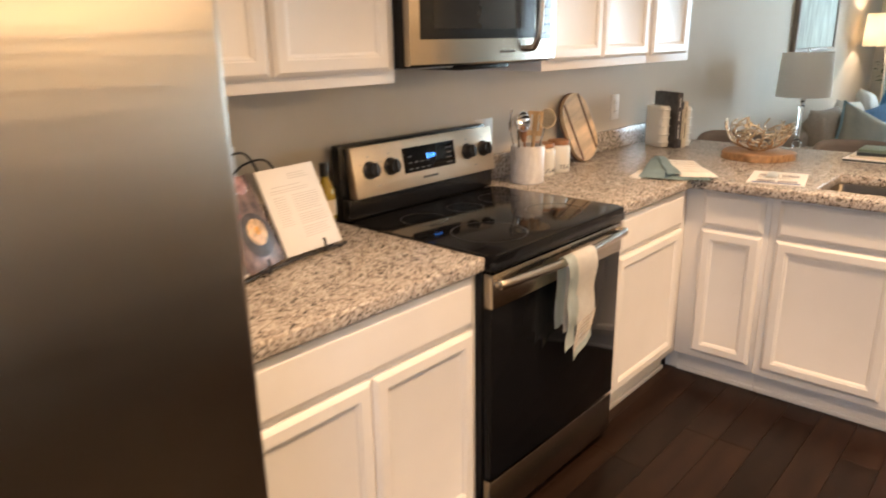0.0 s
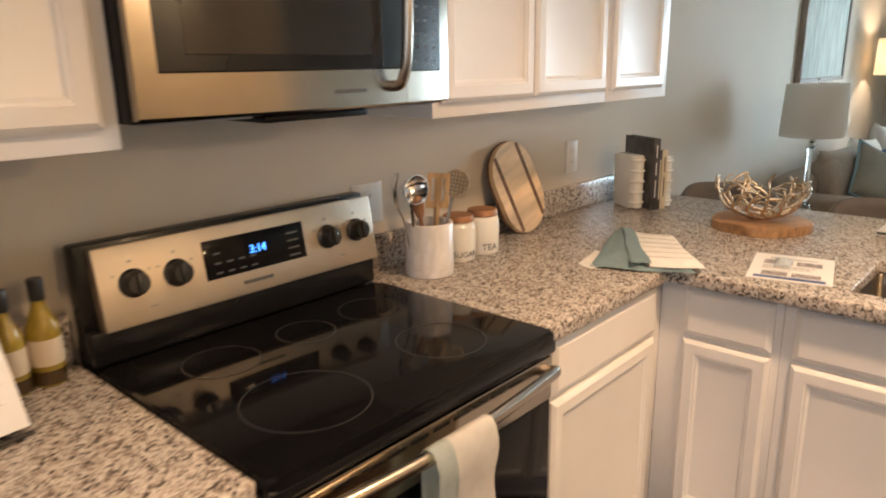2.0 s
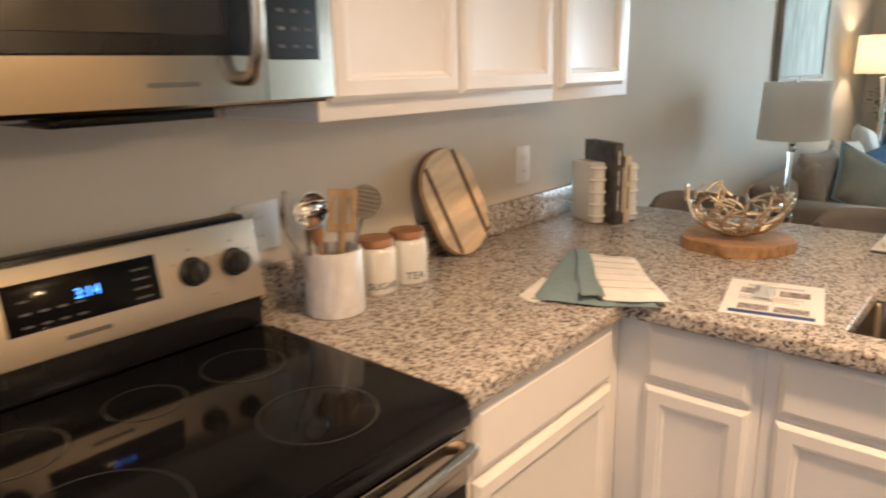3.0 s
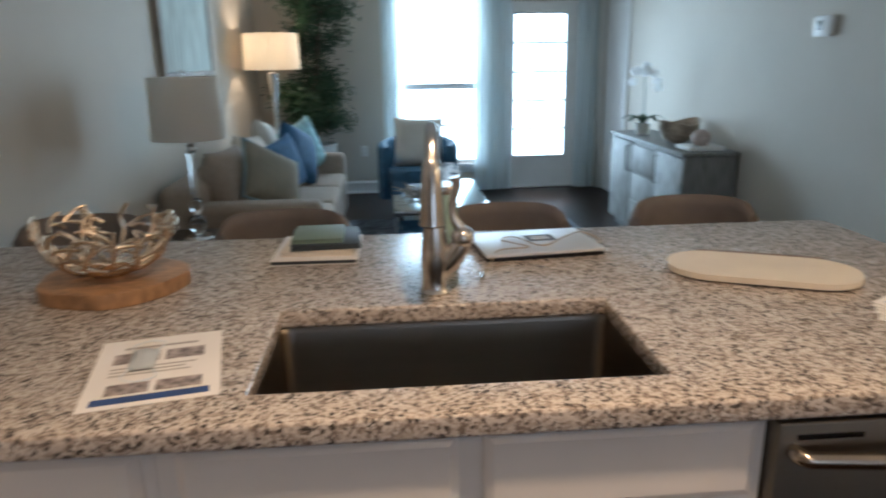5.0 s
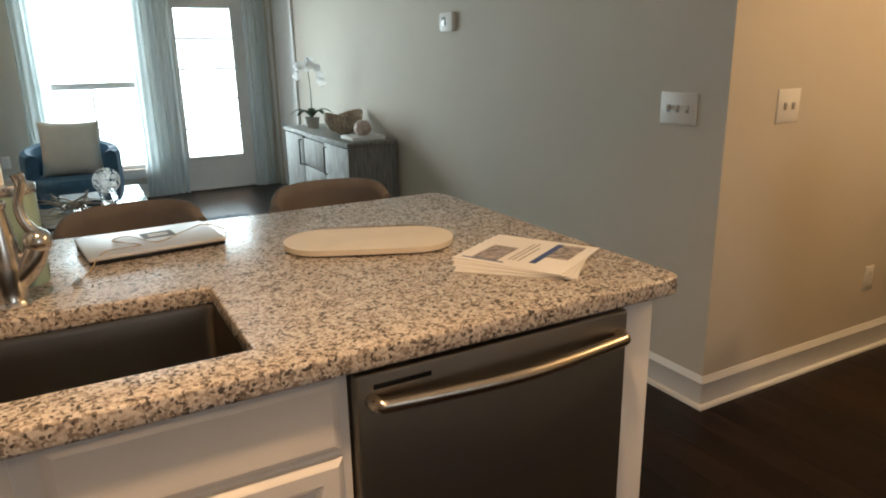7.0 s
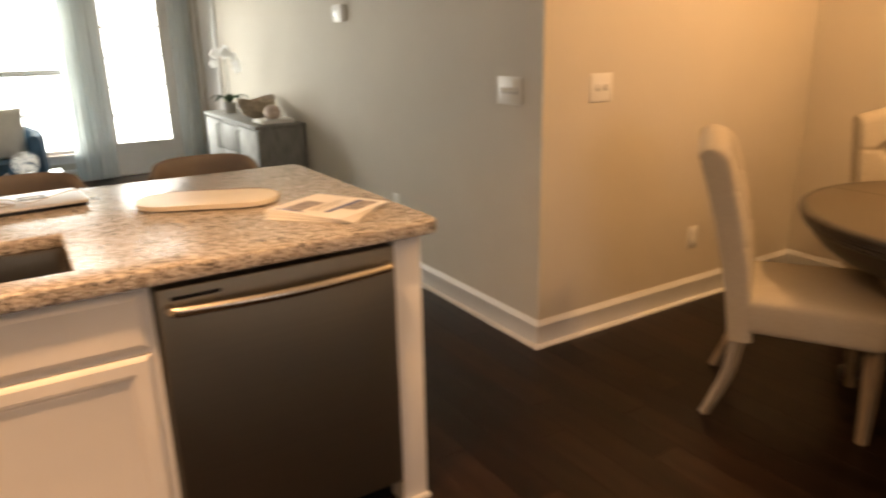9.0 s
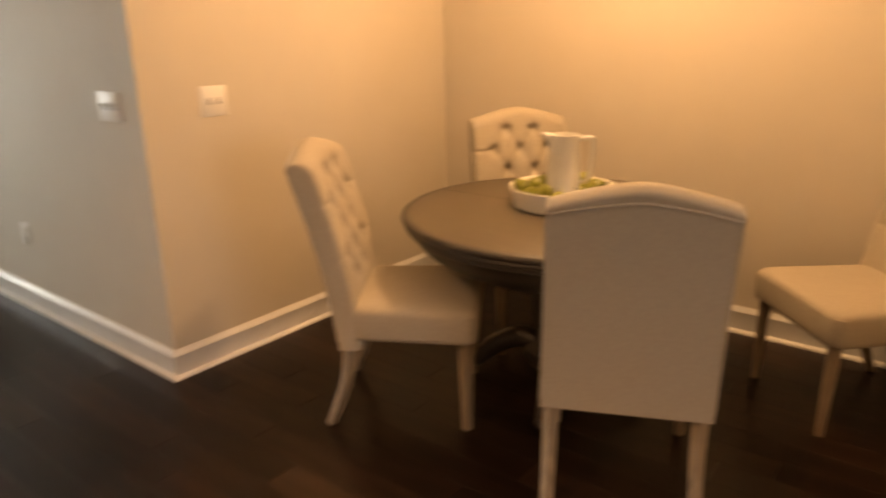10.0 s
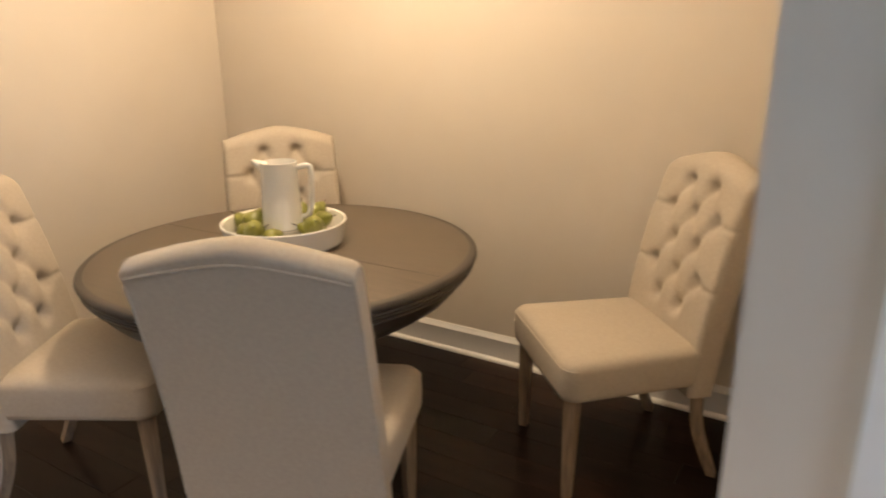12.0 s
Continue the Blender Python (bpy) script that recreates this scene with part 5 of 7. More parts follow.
bm = BM()
N = 15
for k in range(N):
    a0 = 2 * math.pi * k / N
    lean = random.uniform(-0.35, 0.35)
    pts = [bowl_pt(a0 + lean * h + random.uniform(-0.09, 0.09), h, random.uniform(-0.005, 0.005)) for h in (0.0, 0.2, 0.4, 0.6, 0.8, random.uniform(0.92, 1.06))]
    sp_ = smooth_path(pts, 5)
    tube(bm, sp_, [0.0062 - 0.002 * i / (len(sp_) - 1) for i in range(len(sp_))], 8)
for _ in range(78):
    a0, h0 = random.uniform(0, 6.28), random.uniform(0.15, 0.92)
    da, dh = random.choice((-1, 1)) * random.uniform(0.22, 0.55), random.uniform(-0.15, 0.28)
    pts = [bowl_pt(a0 + da * s, min(1.03, h0 + dh * s + 0.05 * math.sin(3 * s)), random.uniform(-0.003, 0.003)) for s in (0, 0.33, 0.66, 1.0)]
    sp_ = smooth_path(pts, 4)
    tube(bm, sp_, [0.0052 - 0.0012 * i / (len(sp_) - 1) for i in range(len(sp_))], 7)
tube(bm, [(0.037 * math.cos(a), 0.037 * math.sin(a), 0.009) for a in [2 * math.pi * k / 20 for k in range(20)]], 0.009, 8, closed=True)
part("twig_basket", bm, M_GOLD, bb, angle=60)

# flyer with a face mask on it
def flyer_marks(t, w, d, z):
    """Photos and bars of a printed leaflet, in its own plane."""
    for nm, x0, x1, y0, y1, mt in (("photo", -0.36, 0.0, 0.10, 0.26, M_PHOTO), ("photo", 0.05, 0.36, 0.10, 0.26, M_PHOTO), ("photo", -0.34, -0.03, -0.34, -0.20, M_PHOTO), ("photo", 0.02, 0.36, -0.34, -0.20, M_PHOTO),
                                   ("bar", -0.42, 0.42, -0.45, -0.37, M_NAVY), ("bar", -0.30, 0.30, 0.33, 0.36, M_GREYPRINT), ("bar", -0.36, 0.30, 0.02, 0.035, M_GREYPRINT), ("bar", -0.36, 0.22, -0.03, -0.015, M_GREYPRINT), ("bar", -0.36, 0.26, -0.08, -0.065, M_GREYPRINT)):
        boxp(nm, (x0 * w, x1 * w, y0 * d, y1 * d, z, z + 0.0003), mt, t, bevel=0)


fy_ = thing("flyer", "white printed flyer with photos and navy bar on the granite", "flyer", pose(0.945, 3.582, Z0, 0, 0, 12))
boxp("paper", (-0.106, 0.106, -0.14, 0.14, 0, 0.001), M_PAPER, fy_, bevel=0)
flyer_marks(fy_, 0.212, 0.28, 0.0011)
mk = thing("face_mask", "pale pleated face mask lying on the flyer", "face mask", pose(0.915, 3.605, Z0 + 0.0016, 0, 0, 100))
bm = BM()
g = [[bm.verts.new(((i / 12 - 0.5) * 0.085, (j / 8 - 0.5) * 0.045, 0.004 + 0.016 * math.sin(math.pi * i / 12) * math.sin(math.pi * j / 8) + 0.002 * (j % 2))) for j in range(9)] for i in range(13)]
for i in range(12):
    for j in range(8):
        bm.faces.new((g[i][j], g[i + 1][j], g[i + 1][j + 1], g[i][j + 1]))
bmesh.ops.solidify(bm, geom=bm.faces[:], thickness=0.0012)
part("cloth", bm, M_MASK, mk)
for s in (-1, 1):
    part("ear_loop", tube(BM(), smooth_path([(s * 0.04, -0.02, 0.004), (s * 0.075, -0.028, 0.003), (s * 0.088, 0.0, 0.003), (s * 0.07, 0.026, 0.003), (s * 0.04, 0.02, 0.004)], 6), 0.0013, 6), M_MASK, mk)

# stacked notebooks
def slab_thing(name, label, cat, m, w, d, h, material, page=None):
    t = thing(name, label, cat, m)
    if page:
        boxp("page_block", (-w / 2 + 0.002, w / 2 - 0.003, -d / 2 + 0.003, d / 2 - 0.003, 0.0012, h - 0.0012), page, t, bevel=0)
        boxp("cover", (-w / 2, w / 2, -d / 2, d / 2, h - 0.0012, h), material, t, bevel=0.0004)
        boxp("cover", (-w / 2, w / 2, -d / 2, d / 2, 0, 0.0012), material, t, bevel=0.0004)
    else:
        boxp("block", (-w / 2, w / 2, -d / 2, d / 2, 0, h), material, t, bevel=0.0015)
    return t


slab_thing("magazine", "white magazine with dark back under the notebooks", "magazine", pose(1.157, 4.302, Z0, 0, 0, -1), 0.222, 0.262, 0.012, M_PAPER, M_CHAR)
slab_thing("notebook", "cream paged notebook in the stack", "notebook", pose(1.164, 4.315, Z0 + 0.0125, 0, 0, -3), 0.19, 0.215, 0.012, M_CREAMBOARD, M_PAGES)
slab_thing("notebook", "charcoal covered notebook in the stack", "notebook", pose(1.176, 4.32, Z0 + 0.025, 0, 0, 4), 0.185, 0.20, 0.014, M_CHAR, M_CHAR)
slab_thing("notebook", "small sage green notebook on top of the stack", "notebook", pose(1.158, 4.318, Z0 + 0.0395, 0, 0, 1), 0.135, 0.165, 0.012, M_SAGE, M_SAGE)

# closed laptop with a cord
pf = thing("laptop", "closed silver laptop with dark badge on the granite", "laptop", pose(1.748, 4.266, Z0, 0, 0, 6))
boxp("base", (-0.160, 0.160, -0.1165, 0.115, 0, 0.0095), M_BLACK, pf, bevel=0.002)
boxp("lid", (-0.163, 0.163, -0.117, 0.117, 0.0098, 0.0195), mat("silver_laptop_shell", (0.66, 0.655, 0.65), 0.42, 0.6, var=0.03), pf, bevel=0.003)
boxp("badge", (-0.015, 0.065, -0.01, 0.055, 0.0193, 0.0203), M_PRINT, pf, "dark printed badge", bevel=0)
boxp("badge_bar", (0.0, 0.05, 0.01, 0.018, 0.0201, 0.0207), M_PAPER, pf, bevel=0)
boxp("badge_bar", (0.0, 0.05, 0.028, 0.034, 0.0201, 0.0207), M_PAPER, pf, bevel=0)
cdp = thing("cord", "thin tan cord looped over the closed laptop", "cord")
zc = Z0 + 0.0225
part("strand", tube(BM(), smooth_path([(1.575, 4.02, Z0 + 0.003), (1.60, 4.09, Z0 + 0.004), (1.635, 4.165, zc), (1.72, 4.19, zc), (1.66, 4.27, zc), (1.70, 4.30, zc), (1.76, 4.20, zc), (1.84, 4.28, zc + 0.001), (1.90, 4.33, zc), (1.95, 4.31, Z0 + 0.004), (1.93, 4.27, Z0 + 0.0035)], 8), 0.0017, 7), M_CORD, cdp)
part("plug", tube(BM(), [(1.575, 4.02, Z0 + 0.0055), (1.563, 3.985, Z0 + 0.0055)], 0.005, 8), M_NICKEL, cdp, "small metal plug")

# cream oval board
ob_ = thing("serving_board", "cream oval stone serving board with walnut rim", "serving board", pose(2.236, 3.958, Z0, 0, 0, -24))
part("slab", prism(BM(), rounded(0.43, 0.215, 0.105, n=12), 0.005, 0.019, bevel=0.006, seg=3), M_CREAMBOARD, ob_)
part("wood_back", prism(BM(), rounded(0.30, 0.026, 0.012, cy=0.116), 0.0, 0.0175, bevel=0.002), M_WALNUT, ob_, "dark wooden edge")
part("foot", prism(BM(), rounded(0.30, 0.09, 0.03, cy=-0.02), 0.0, 0.0062), M_WALNUT, ob_)

# fanned leaflets
random.seed(8)
for k in range(6):
    top = k == 5
    t = thing("leaflet", "printed leaflet with photos on top of the fan" if top else "white leaflet in a fanned stack on the granite", "leaflet",
              pose(2.510 + 0.004 * (k - 5) + random.uniform(-0.004, 0.004), 3.650 + 0.003 * (k - 5), Z0 + 0.0022 * k, 0, 0, 29 + 3.2 * (5 - k)), group="fanned leaflets")
    boxp("paper", (-0.119, 0.119, -0.136, 0.136, 0, 0.0017), M_PAPER, t, bevel=0)
    if top:
        for nm, x0, x1, y0, y1, mt in (("photo", -0.38, 0.10, 0.12, 0.36, M_PHOTO), ("bar", -0.42, -0.39, 0.05, 0.44, M_NAVY), ("photo", -0.06, 0.42, -0.40, -0.20, M_PHOTO), ("bar", -0.30, 0.42, -0.20, -0.14, M_NAVY),
                                       ("bar", -0.3, 0.3, 0.04, 0.055, M_GREYPRINT), ("bar", -0.3, 0.34, 0.0, 0.015, M_GREYPRINT), ("bar", -0.3, 0.2, -0.05, -0.035, M_GREYPRINT)):
            boxp(nm, (x0 * 0.238, x1 * 0.238, y0 * 0.272, y1 * 0.272, 0.0018, 0.0022), mt, t, bevel=0)

# cookbook on its iron stand
cs = thing("cookbook_stand", "wrought iron easel holding an open cookbook", "book stand")
ledge = smooth_path([(0.365, 1.42, Z0 + 0.010), (0.312, 1.61, Z0 + 0.010), (0.288, 1.82, Z0 + 0.010)], 6)
part("ledge", tube(BM(), ledge, 0.004, 8), M_IRON, cs)
part("leg", tube(BM(), [(0.290, 1.80, Z0 + 0.010), (0.290, 1.80, Z0 + 0.004), (0.12, 1.70, Z0 + 0.004), (0.11, 1.69, Z0 + 0.14)], 0.004, 8), M_IRON, cs)
part("leg", tube(BM(), [(0.342, 1.50, Z0 + 0.010), (0.342, 1.50, Z0 + 0.004), (0.13, 1.60, Z0 + 0.004), (0.11, 1.62, Z0 + 0.14)], 0.004, 8), M_IRON, cs)
for x, y in ((0.297, 1.725), (0.345, 1.51)):
    part("page_hook", tube(BM(), smooth_path([(x - 0.01, y, Z0 + 0.012), (x + 0.014, y, Z0 + 0.013), (x + 0.014, y, Z0 + 0.038), (x + 0.008, y, Z0 + 0.047)], 5), 0.004, 8), M_IRON, cs)
cb = thing("cookbook", "open cookbook showing a recipe and a food photograph", "book")
# right page leans back; local x along the page, local z up it, facing -y
RP = Matrix.Translation((0.290, 1.614, Z0 + 0.013)) @ pose(0, 0, 0, 0, 0, 96) @ pose(0, 0, 0, -25.5)
rpage = part("recipe_page", box(BM(), 0, 0.209, 0.0, 0.010, 0, 0.248, bevel=0.0012), M_PAPER, cb, "white page of small print", m=RP)
random.seed(2)
for c0, c1, z0, n in ((0.10, 0.178, 0.226, 3), (0.03, 0.135, 0.194, 1), (0.022, 0.168, 0.184, 2), (0.024, 0.072, 0.164, 13), (0.090, 0.188, 0.164, 8), (0.090, 0.19, 0.106, 5), (0.090, 0.185, 0.068, 5)):
    for k in range(n):
        e = c1 - random.uniform(0, 0.012)
        boxp("print_line", (c0, e, -0.0006, 0.0002, z0 - 0.0068 * k - 0.0006, z0 - 0.0068 * k + 0.0006), M_INK, rpage, bevel=0)
ang = math.degrees(math.atan2(1.455 - 1.610, 0.346 - 0.286))
LP = Matrix.Translation((0.286, 1.610, Z0 + 0.013)) @ pose(0, 0, 0, 0, 0, ang) @ pose(0, 0, 0, 25)
lpage = part("photo_page", box(BM(), 0.002, 0.160, -0.002, 0.0, 0, 0.248, bevel=0.0005), M_FOOD, cb, "dark food photograph", m=LP)
for k in range(4):
    w1 = 0.178 + 0.019 * k
    leaf = part("page_leaf", box(BM(), 0.002, w1, -0.0065 - 0.004 * k, -0.003 - 0.004 * k, 0.002, 0.248 - 0.001 * k, bevel=0.001), M_PAPER, cb, "fanned pages with grey photographs", m=LP)
    boxp("photo", (w1 - 0.024, w1 - 0.005, -0.0034 - 0.004 * k, -0.0026 - 0.004 * k, 0.008, 0.24 - 0.006 * k), M_PAGEGREY, leaf, bevel=0)
disc = lathe(BM(), [(0, 0.0012), (0.052, 0.0012), (0.054, 0.0004), (0.054, 0)], 36)
part("plate_picture", disc, M_BOOKDARK, lpage, m=pose(0.066, 0.0, 0.088, -90) @ Matrix.Scale(1.12, 4))
part("egg_picture", lathe(BM(), [(0, 0.0024), (0.028, 0.0020), (0.032, 0.0012)], 28), M_EGG, lpage, "orange and cream dish", m=pose(0.062, 0.0, 0.095, -90) @ Matrix.Scale(1.15, 4))
part("yolk_picture", lathe(BM(), [(0, 0.0034), (0.011, 0.0028), (0.013, 0.0022)], 20), mat("yolk_print", (0.62, 0.30, 0.05), 0.4, var=0.3, scale=80), lpage, m=pose(0.060, 0.0, 0.098, -90))
part("onion_picture", lathe(BM(), [(0, 0.0016), (0.024, 0.0012), (0.026, 0.0002)], 22), mat("onion_print", (0.34, 0.17, 0.14), 0.45, var=0.5, scale=50), lpage, m=pose(0.045, 0.0, 0.224, -90))
for tx, tz, tr_ in ((0.120, 0.215, 0.013), (0.105, 0.150, 0.010), (0.135, 0.235, 0.010)):
    part("tomato_picture", lathe(BM(), [(0, 0.0014), (tr_, 0.0008)], 16), mat("tomato_print", (0.30, 0.05, 0.04), 0.45, var=0.4, scale=60), lpage, m=pose(tx, 0.0, tz, -90))
part("lime_picture", lathe(BM(), [(0, 0.002), (0.018, 0.0012)], 20), M_BOOKCREAM, lpage, m=pose(0.105, 0.0, 0.185, -90))
for k in range(5):
    boxp("print_line", (0.02, 0.075, -0.0002, 0.0008, 0.205 + 0.008 * k, 0.2065 + 0.008 * k), M_PAPER, lpage, bevel=0)

# oil bottles
for label, x, y, s, liquid in (("oil bottle with black cap and kraft label", 0.084, 1.916, 0.94, M_OIL), ("amber oil bottle with black cap", 0.086, 1.853, 0.905, M_OIL)):
    t = thing("oil_bottle", label, "bottle", pose(x, y, Z0, 0, 0, 60), group="oil bottles")
    part("bottle", lathe(BM(), [(0, 0), (0.027, 0), (0.030, 0.004), (0.030, 0.105 * s), (0.029, 0.125 * s), (0.016, 0.155 * s), (0.0125, 0.168 * s), (0.0125, 0.185 * s), (0, 0.185 * s)], 28), liquid, t)
    part("cap", lathe(BM(), [(0, 0.222 * s), (0.0135, 0.222 * s), (0.0145, 0.219 * s), (0.0145, 0.178 * s), (0.0128, 0.178 * s)], 20), M_KNOB, t, "black screw cap")
    part("base_liquid", lathe(BM(), [(0.0302, 0.004), (0.0304, 0.008), (0.0304, 0.03 * s), (0.0302, 0.034 * s)], 28), M_BOTTLE, t)
    part("label_band", lathe(BM(), [(0.0303, 0.045 * s), (0.0306, 0.046 * s), (0.0306, 0.098 * s), (0.0303, 0.1 * s)], 28), M_LABEL, t, "paper label")

# plugs and their cords by the cookbook
for k, (dy, pts) in enumerate(((-0.022, [(0.03, 1.578, 1.118), (0.05, 1.60, 1.175), (0.055, 1.66, 1.18), (0.06, 1.70, 1.10), (0.06, 1.71, 0.98), (0.08, 1.70, 0.921)]),
                               (0.024, [(0.03, 1.624, 1.118), (0.045, 1.66, 1.15), (0.05, 1.73, 1.152), (0.055, 1.77, 1.08), (0.06, 1.78, 0.98), (0.08, 1.77, 0.921)]))):
    t = thing("power_cord", "black plug with looping cord behind the cookbook", "cord", group="power cords")
    boxp("plug", (0.0075, 0.034, 1.60 + dy - 0.013, 1.60 + dy + 0.013, 1.105, 1.13), M_KNOB, t, bevel=0.004)
    part("cable", tube(BM(), smooth_path(pts, 7), 0.0035, 8), M_KNOB, t)

# ---------- dining nook ----------
TX, TY, TR = 4.628, 2.712, 0.650
tb = thing("round_dining_table", "round grey-brown wooden pedestal dining table", "table", pose(TX, TY, 0))
part("tabletop", lathe(BM(), [(0, 0.722), (TR - 0.026, 0.722), (TR - 0.026, 0.7615), (TR - 0.029, 0.763), (0, 0.763)], 96), M_TABLE, tb)
part("rim", lathe(BM(), [(TR - 0.0255, 0.722), (TR - 0.012, 0.722), (TR - 0.007, 0.727), (TR - 0.010, 0.733), (TR - 0.003, 0.738), (TR, 0.745), (TR - 0.002, 0.753), (TR - 0.010, 0.760), (TR - 0.0255, 0.7625), (TR - 0.0255, 0.722)], 96), M_TABLEE, tb, "dark moulded rim")
h = TR - 0.038
boxp("leaf_seam", (-0.0014, 0.0014, -h, h, 0.7624, 0.7636), M_TABLED, tb, "thin dark joint", bevel=0)
part("edge_moulding", lathe(BM(), [(TR - 0.14, 0.7215), (TR - 0.016, 0.7215), (TR - 0.010, 0.716), (TR - 0.014, 0.709), (TR - 0.024, 0.706), (TR - 0.022, 0.699), (TR - 0.030, 0.693), (TR - 0.14, 0.693), (TR - 0.14, 0.7215)], 96), M_TABLEE, tb, "beaded grey-brown edge")
part("apron", lathe(BM(), [(TR - 0.24, 0.572), (TR - 0.185, 0.572), (TR - 0.170, 0.580), (TR - 0.125, 0.600), (TR - 0.085, 0.628), (TR - 0.055, 0.660), (TR - 0.040, 0.6925), (TR - 0.24, 0.6925), (TR - 0.24, 0.572)], 80), M_TABLEE, tb)
part("pedestal", lathe(BM(), [(0, 0.10), (0.13, 0.10), (0.15, 0.13), (0.15, 0.17), (0.105, 0.20), (0.095, 0.24), (0.12, 0.32), (0.125, 0.40), (0.10, 0.50), (0.085, 0.56), (0.12, 0.59), (0.24, 0.615), (0.24, 0.7215), (0, 0.7215)], 36), M_TABLED, tb)
for k in range(4):
    path = smooth_path([(0.08, 0, 0.17), (0.18, 0, 0.19), (0.28, 0, 0.14), (0.36, 0, 0.065), (0.42, 0, 0.035)], 6)
    part("foot", tube(BM(), path, [0.048 - 0.018 * i / (len(path) - 1) for i in range(len(path))], 12, flat=1.1), M_TABLED, tb, m=pose(0, 0, 0, 0, 0, 20 + 90 * k))

# upholstered chair, built once, facing +x
CW, CH0, CH1 = 0.522, 0.326, 1.012
ROW1, DROW, DCOL = 0.964, 0.098, 0.138


def camel(u):
    """Height of the shaped top rail above its corners, u from -1 to 1."""
    return 0.056 * (1 - abs(u) ** 1.45)


def back_x(z):
    s = (z - CH0) / (CH1 - CH0)
    return -0.185 - 0.062 * s - 0.090 * s * s


def back_half(z):
    """Half the width of the back, which narrows upwards."""
    return CW / 2 * (0.985 - 0.045 * (z - CH0) / (CH1 - CH0))


BUTTONS = []
for r in range(5):
    for c in range(3 if r % 2 else 2):
        BUTTONS.append(((c - (1 if r % 2 else 0.5)) * DCOL, ROW1 - DROW * r))


def step(t):
    t = max(0.0, min(1.0, t))
    return t * t * (3 - 2 * t)


def tuft(y, z):
    """Depth of the buttoned front below its fullest line: stuffed diamonds between pleats."""
    pit = max(math.exp(-((y - by) ** 2 + (z - bz) ** 2) / 0.00065) for by, bz in BUTTONS)
    a, b = y / DCOL + (z - ROW1) / (2 * DROW), y / DCOL - (z - ROW1) / (2 * DROW)
    fa, fb = abs(a % 1.0 - 0.5) * 2, abs(b % 1.0 - 0.5) * 2
    inside = step((0.158 - abs(y)) / 0.03) * step((z - (ROW1 - 4 * DROW) + 0.03) / 0.03) * step((ROW1 + 0.025 - z) / 0.03)
    valley = 0.013 * (1 - min(1.0, min(fa, fb) / 0.55) ** 0.6) * inside
    side = 0.0
    if abs(y) > DCOL - 0.01:
        for r in (1, 3):
            side = max(side, 0.007 * math.exp(-((z - ROW1 + DROW * r) / 0.007) ** 2))
    return max(valley, side) + 0.027 * pit


def rear_off(z, top):
    """How far the rear face lies behind the middle of the back, with its rolled top."""
    gap = top - z
    roll = math.sqrt(max(0.0, 1 - ((0.046 - gap) / 0.046) ** 2)) if gap < 0.046 else 1.0
    return ((0.080 + 0.018 * (z - CH0) / (top - CH0)) * 0.5 + 0.009 * math.exp(-((gap - 0.020) / 0.014) ** 2)) * roll


def chair_back():
    bm = BM()
    nu, nv = 60, 96
    front, rear = [], []
    for j in range(nv + 1):
        v = 1 - (1 - j / nv) ** 1.35
        fr_row, re_row = [], []
        for i in range(nu + 1):
            u = 2 * i / nu - 1
            u = math.copysign(abs(u) ** 0.88, u)
            top = CH1 + camel(u)
            z = CH0 + (top - CH0) * v
            y = u * back_half(z)
            thick = 0.080 + 0.018 * v
            # the top is a roll; the front edges are softly rounded, the rear ones crisp
            gap = top - z
            roll = math.sqrt(max(0.0, 1 - ((0.046 - gap) / 0.046) ** 2)) if gap < 0.046 else 1.0
            edge = math.sqrt(max(0.0, 1 - ((abs(u) - 0.90) / 0.10) ** 2)) if abs(u) > 0.90 else 1.0
            x = back_x(z)
            fr_row.append(bm.verts.new((x + thick * (0.5 * roll - 0.30 * (1 - edge)) - tuft(y, z) * roll, y, z)))
            re_row.append(bm.verts.new((x - rear_off(z, top), y * (1 - 0.012 * (1 - edge)), z)))
        front.append(fr_row)
        rear.append(re_row)
    for g in (front, rear):
        for j in range(nv):
            for i in range(nu):
                bm.faces.new((g[j][i], g[j][i + 1], g[j + 1][i + 1], g[j + 1][i]))
    for j in range(nv):
        for i in (0, nu):
            bm.faces.new((front[j][i], front[j + 1][i], rear[j + 1][i], rear[j][i]))
    for i in range(nu):
        for j in (0, nv):
            bm.faces.new((front[j][i], front[j][i + 1], rear[j][i + 1], rear[j][i]))
    bmesh.ops.remove_doubles(bm, verts=bm.verts, dist=0.0004)
    return bm


def chair_seat():
    """A stuffed seat, wider in front, with crowned top and rounded front corners."""
    bm = BM()
    outline = []
    for x, y in rounded(0.50, 2.0, 0.05, n=5, cx=0.032):
        half = 0.252 + 0.022 * step((x + 0.2) / 0.42)
        outline.append((x, math.copysign(half - (1.0 - abs(y)), y)))
    cx, cy = 0.03, 0.0
    rings = []
    for f, z in ((0.955, 0.362), (0.992, 0.368), (1.0, 0.385), (1.004, 0.43), (1.0, 0.462), (0.985, 0.476), (0.955, 0.486), (0.88, 0.494), (0.72, 0.501), (0.5, 0.506), (0.25, 0.508)):
        rings.append([bm.verts.new((cx + (x - cx) * f, cy + (y - cy) * f, z)) for x, y in outline])
    n = len(outline)
    for a, b in zip(rings, rings[1:]):
        for k in range(n):
            bm.faces.new((a[k], a[(k + 1) % n], b[(k + 1) % n], b[k]))
    bm.faces.new(rings[0][::-1])
    bm.faces.new(rings[-1])
    seam = [(cx + (x - cx) * 0.995, y * 0.995, 0.470) for x, y in outline if x > -0.16]
    return bm, seam


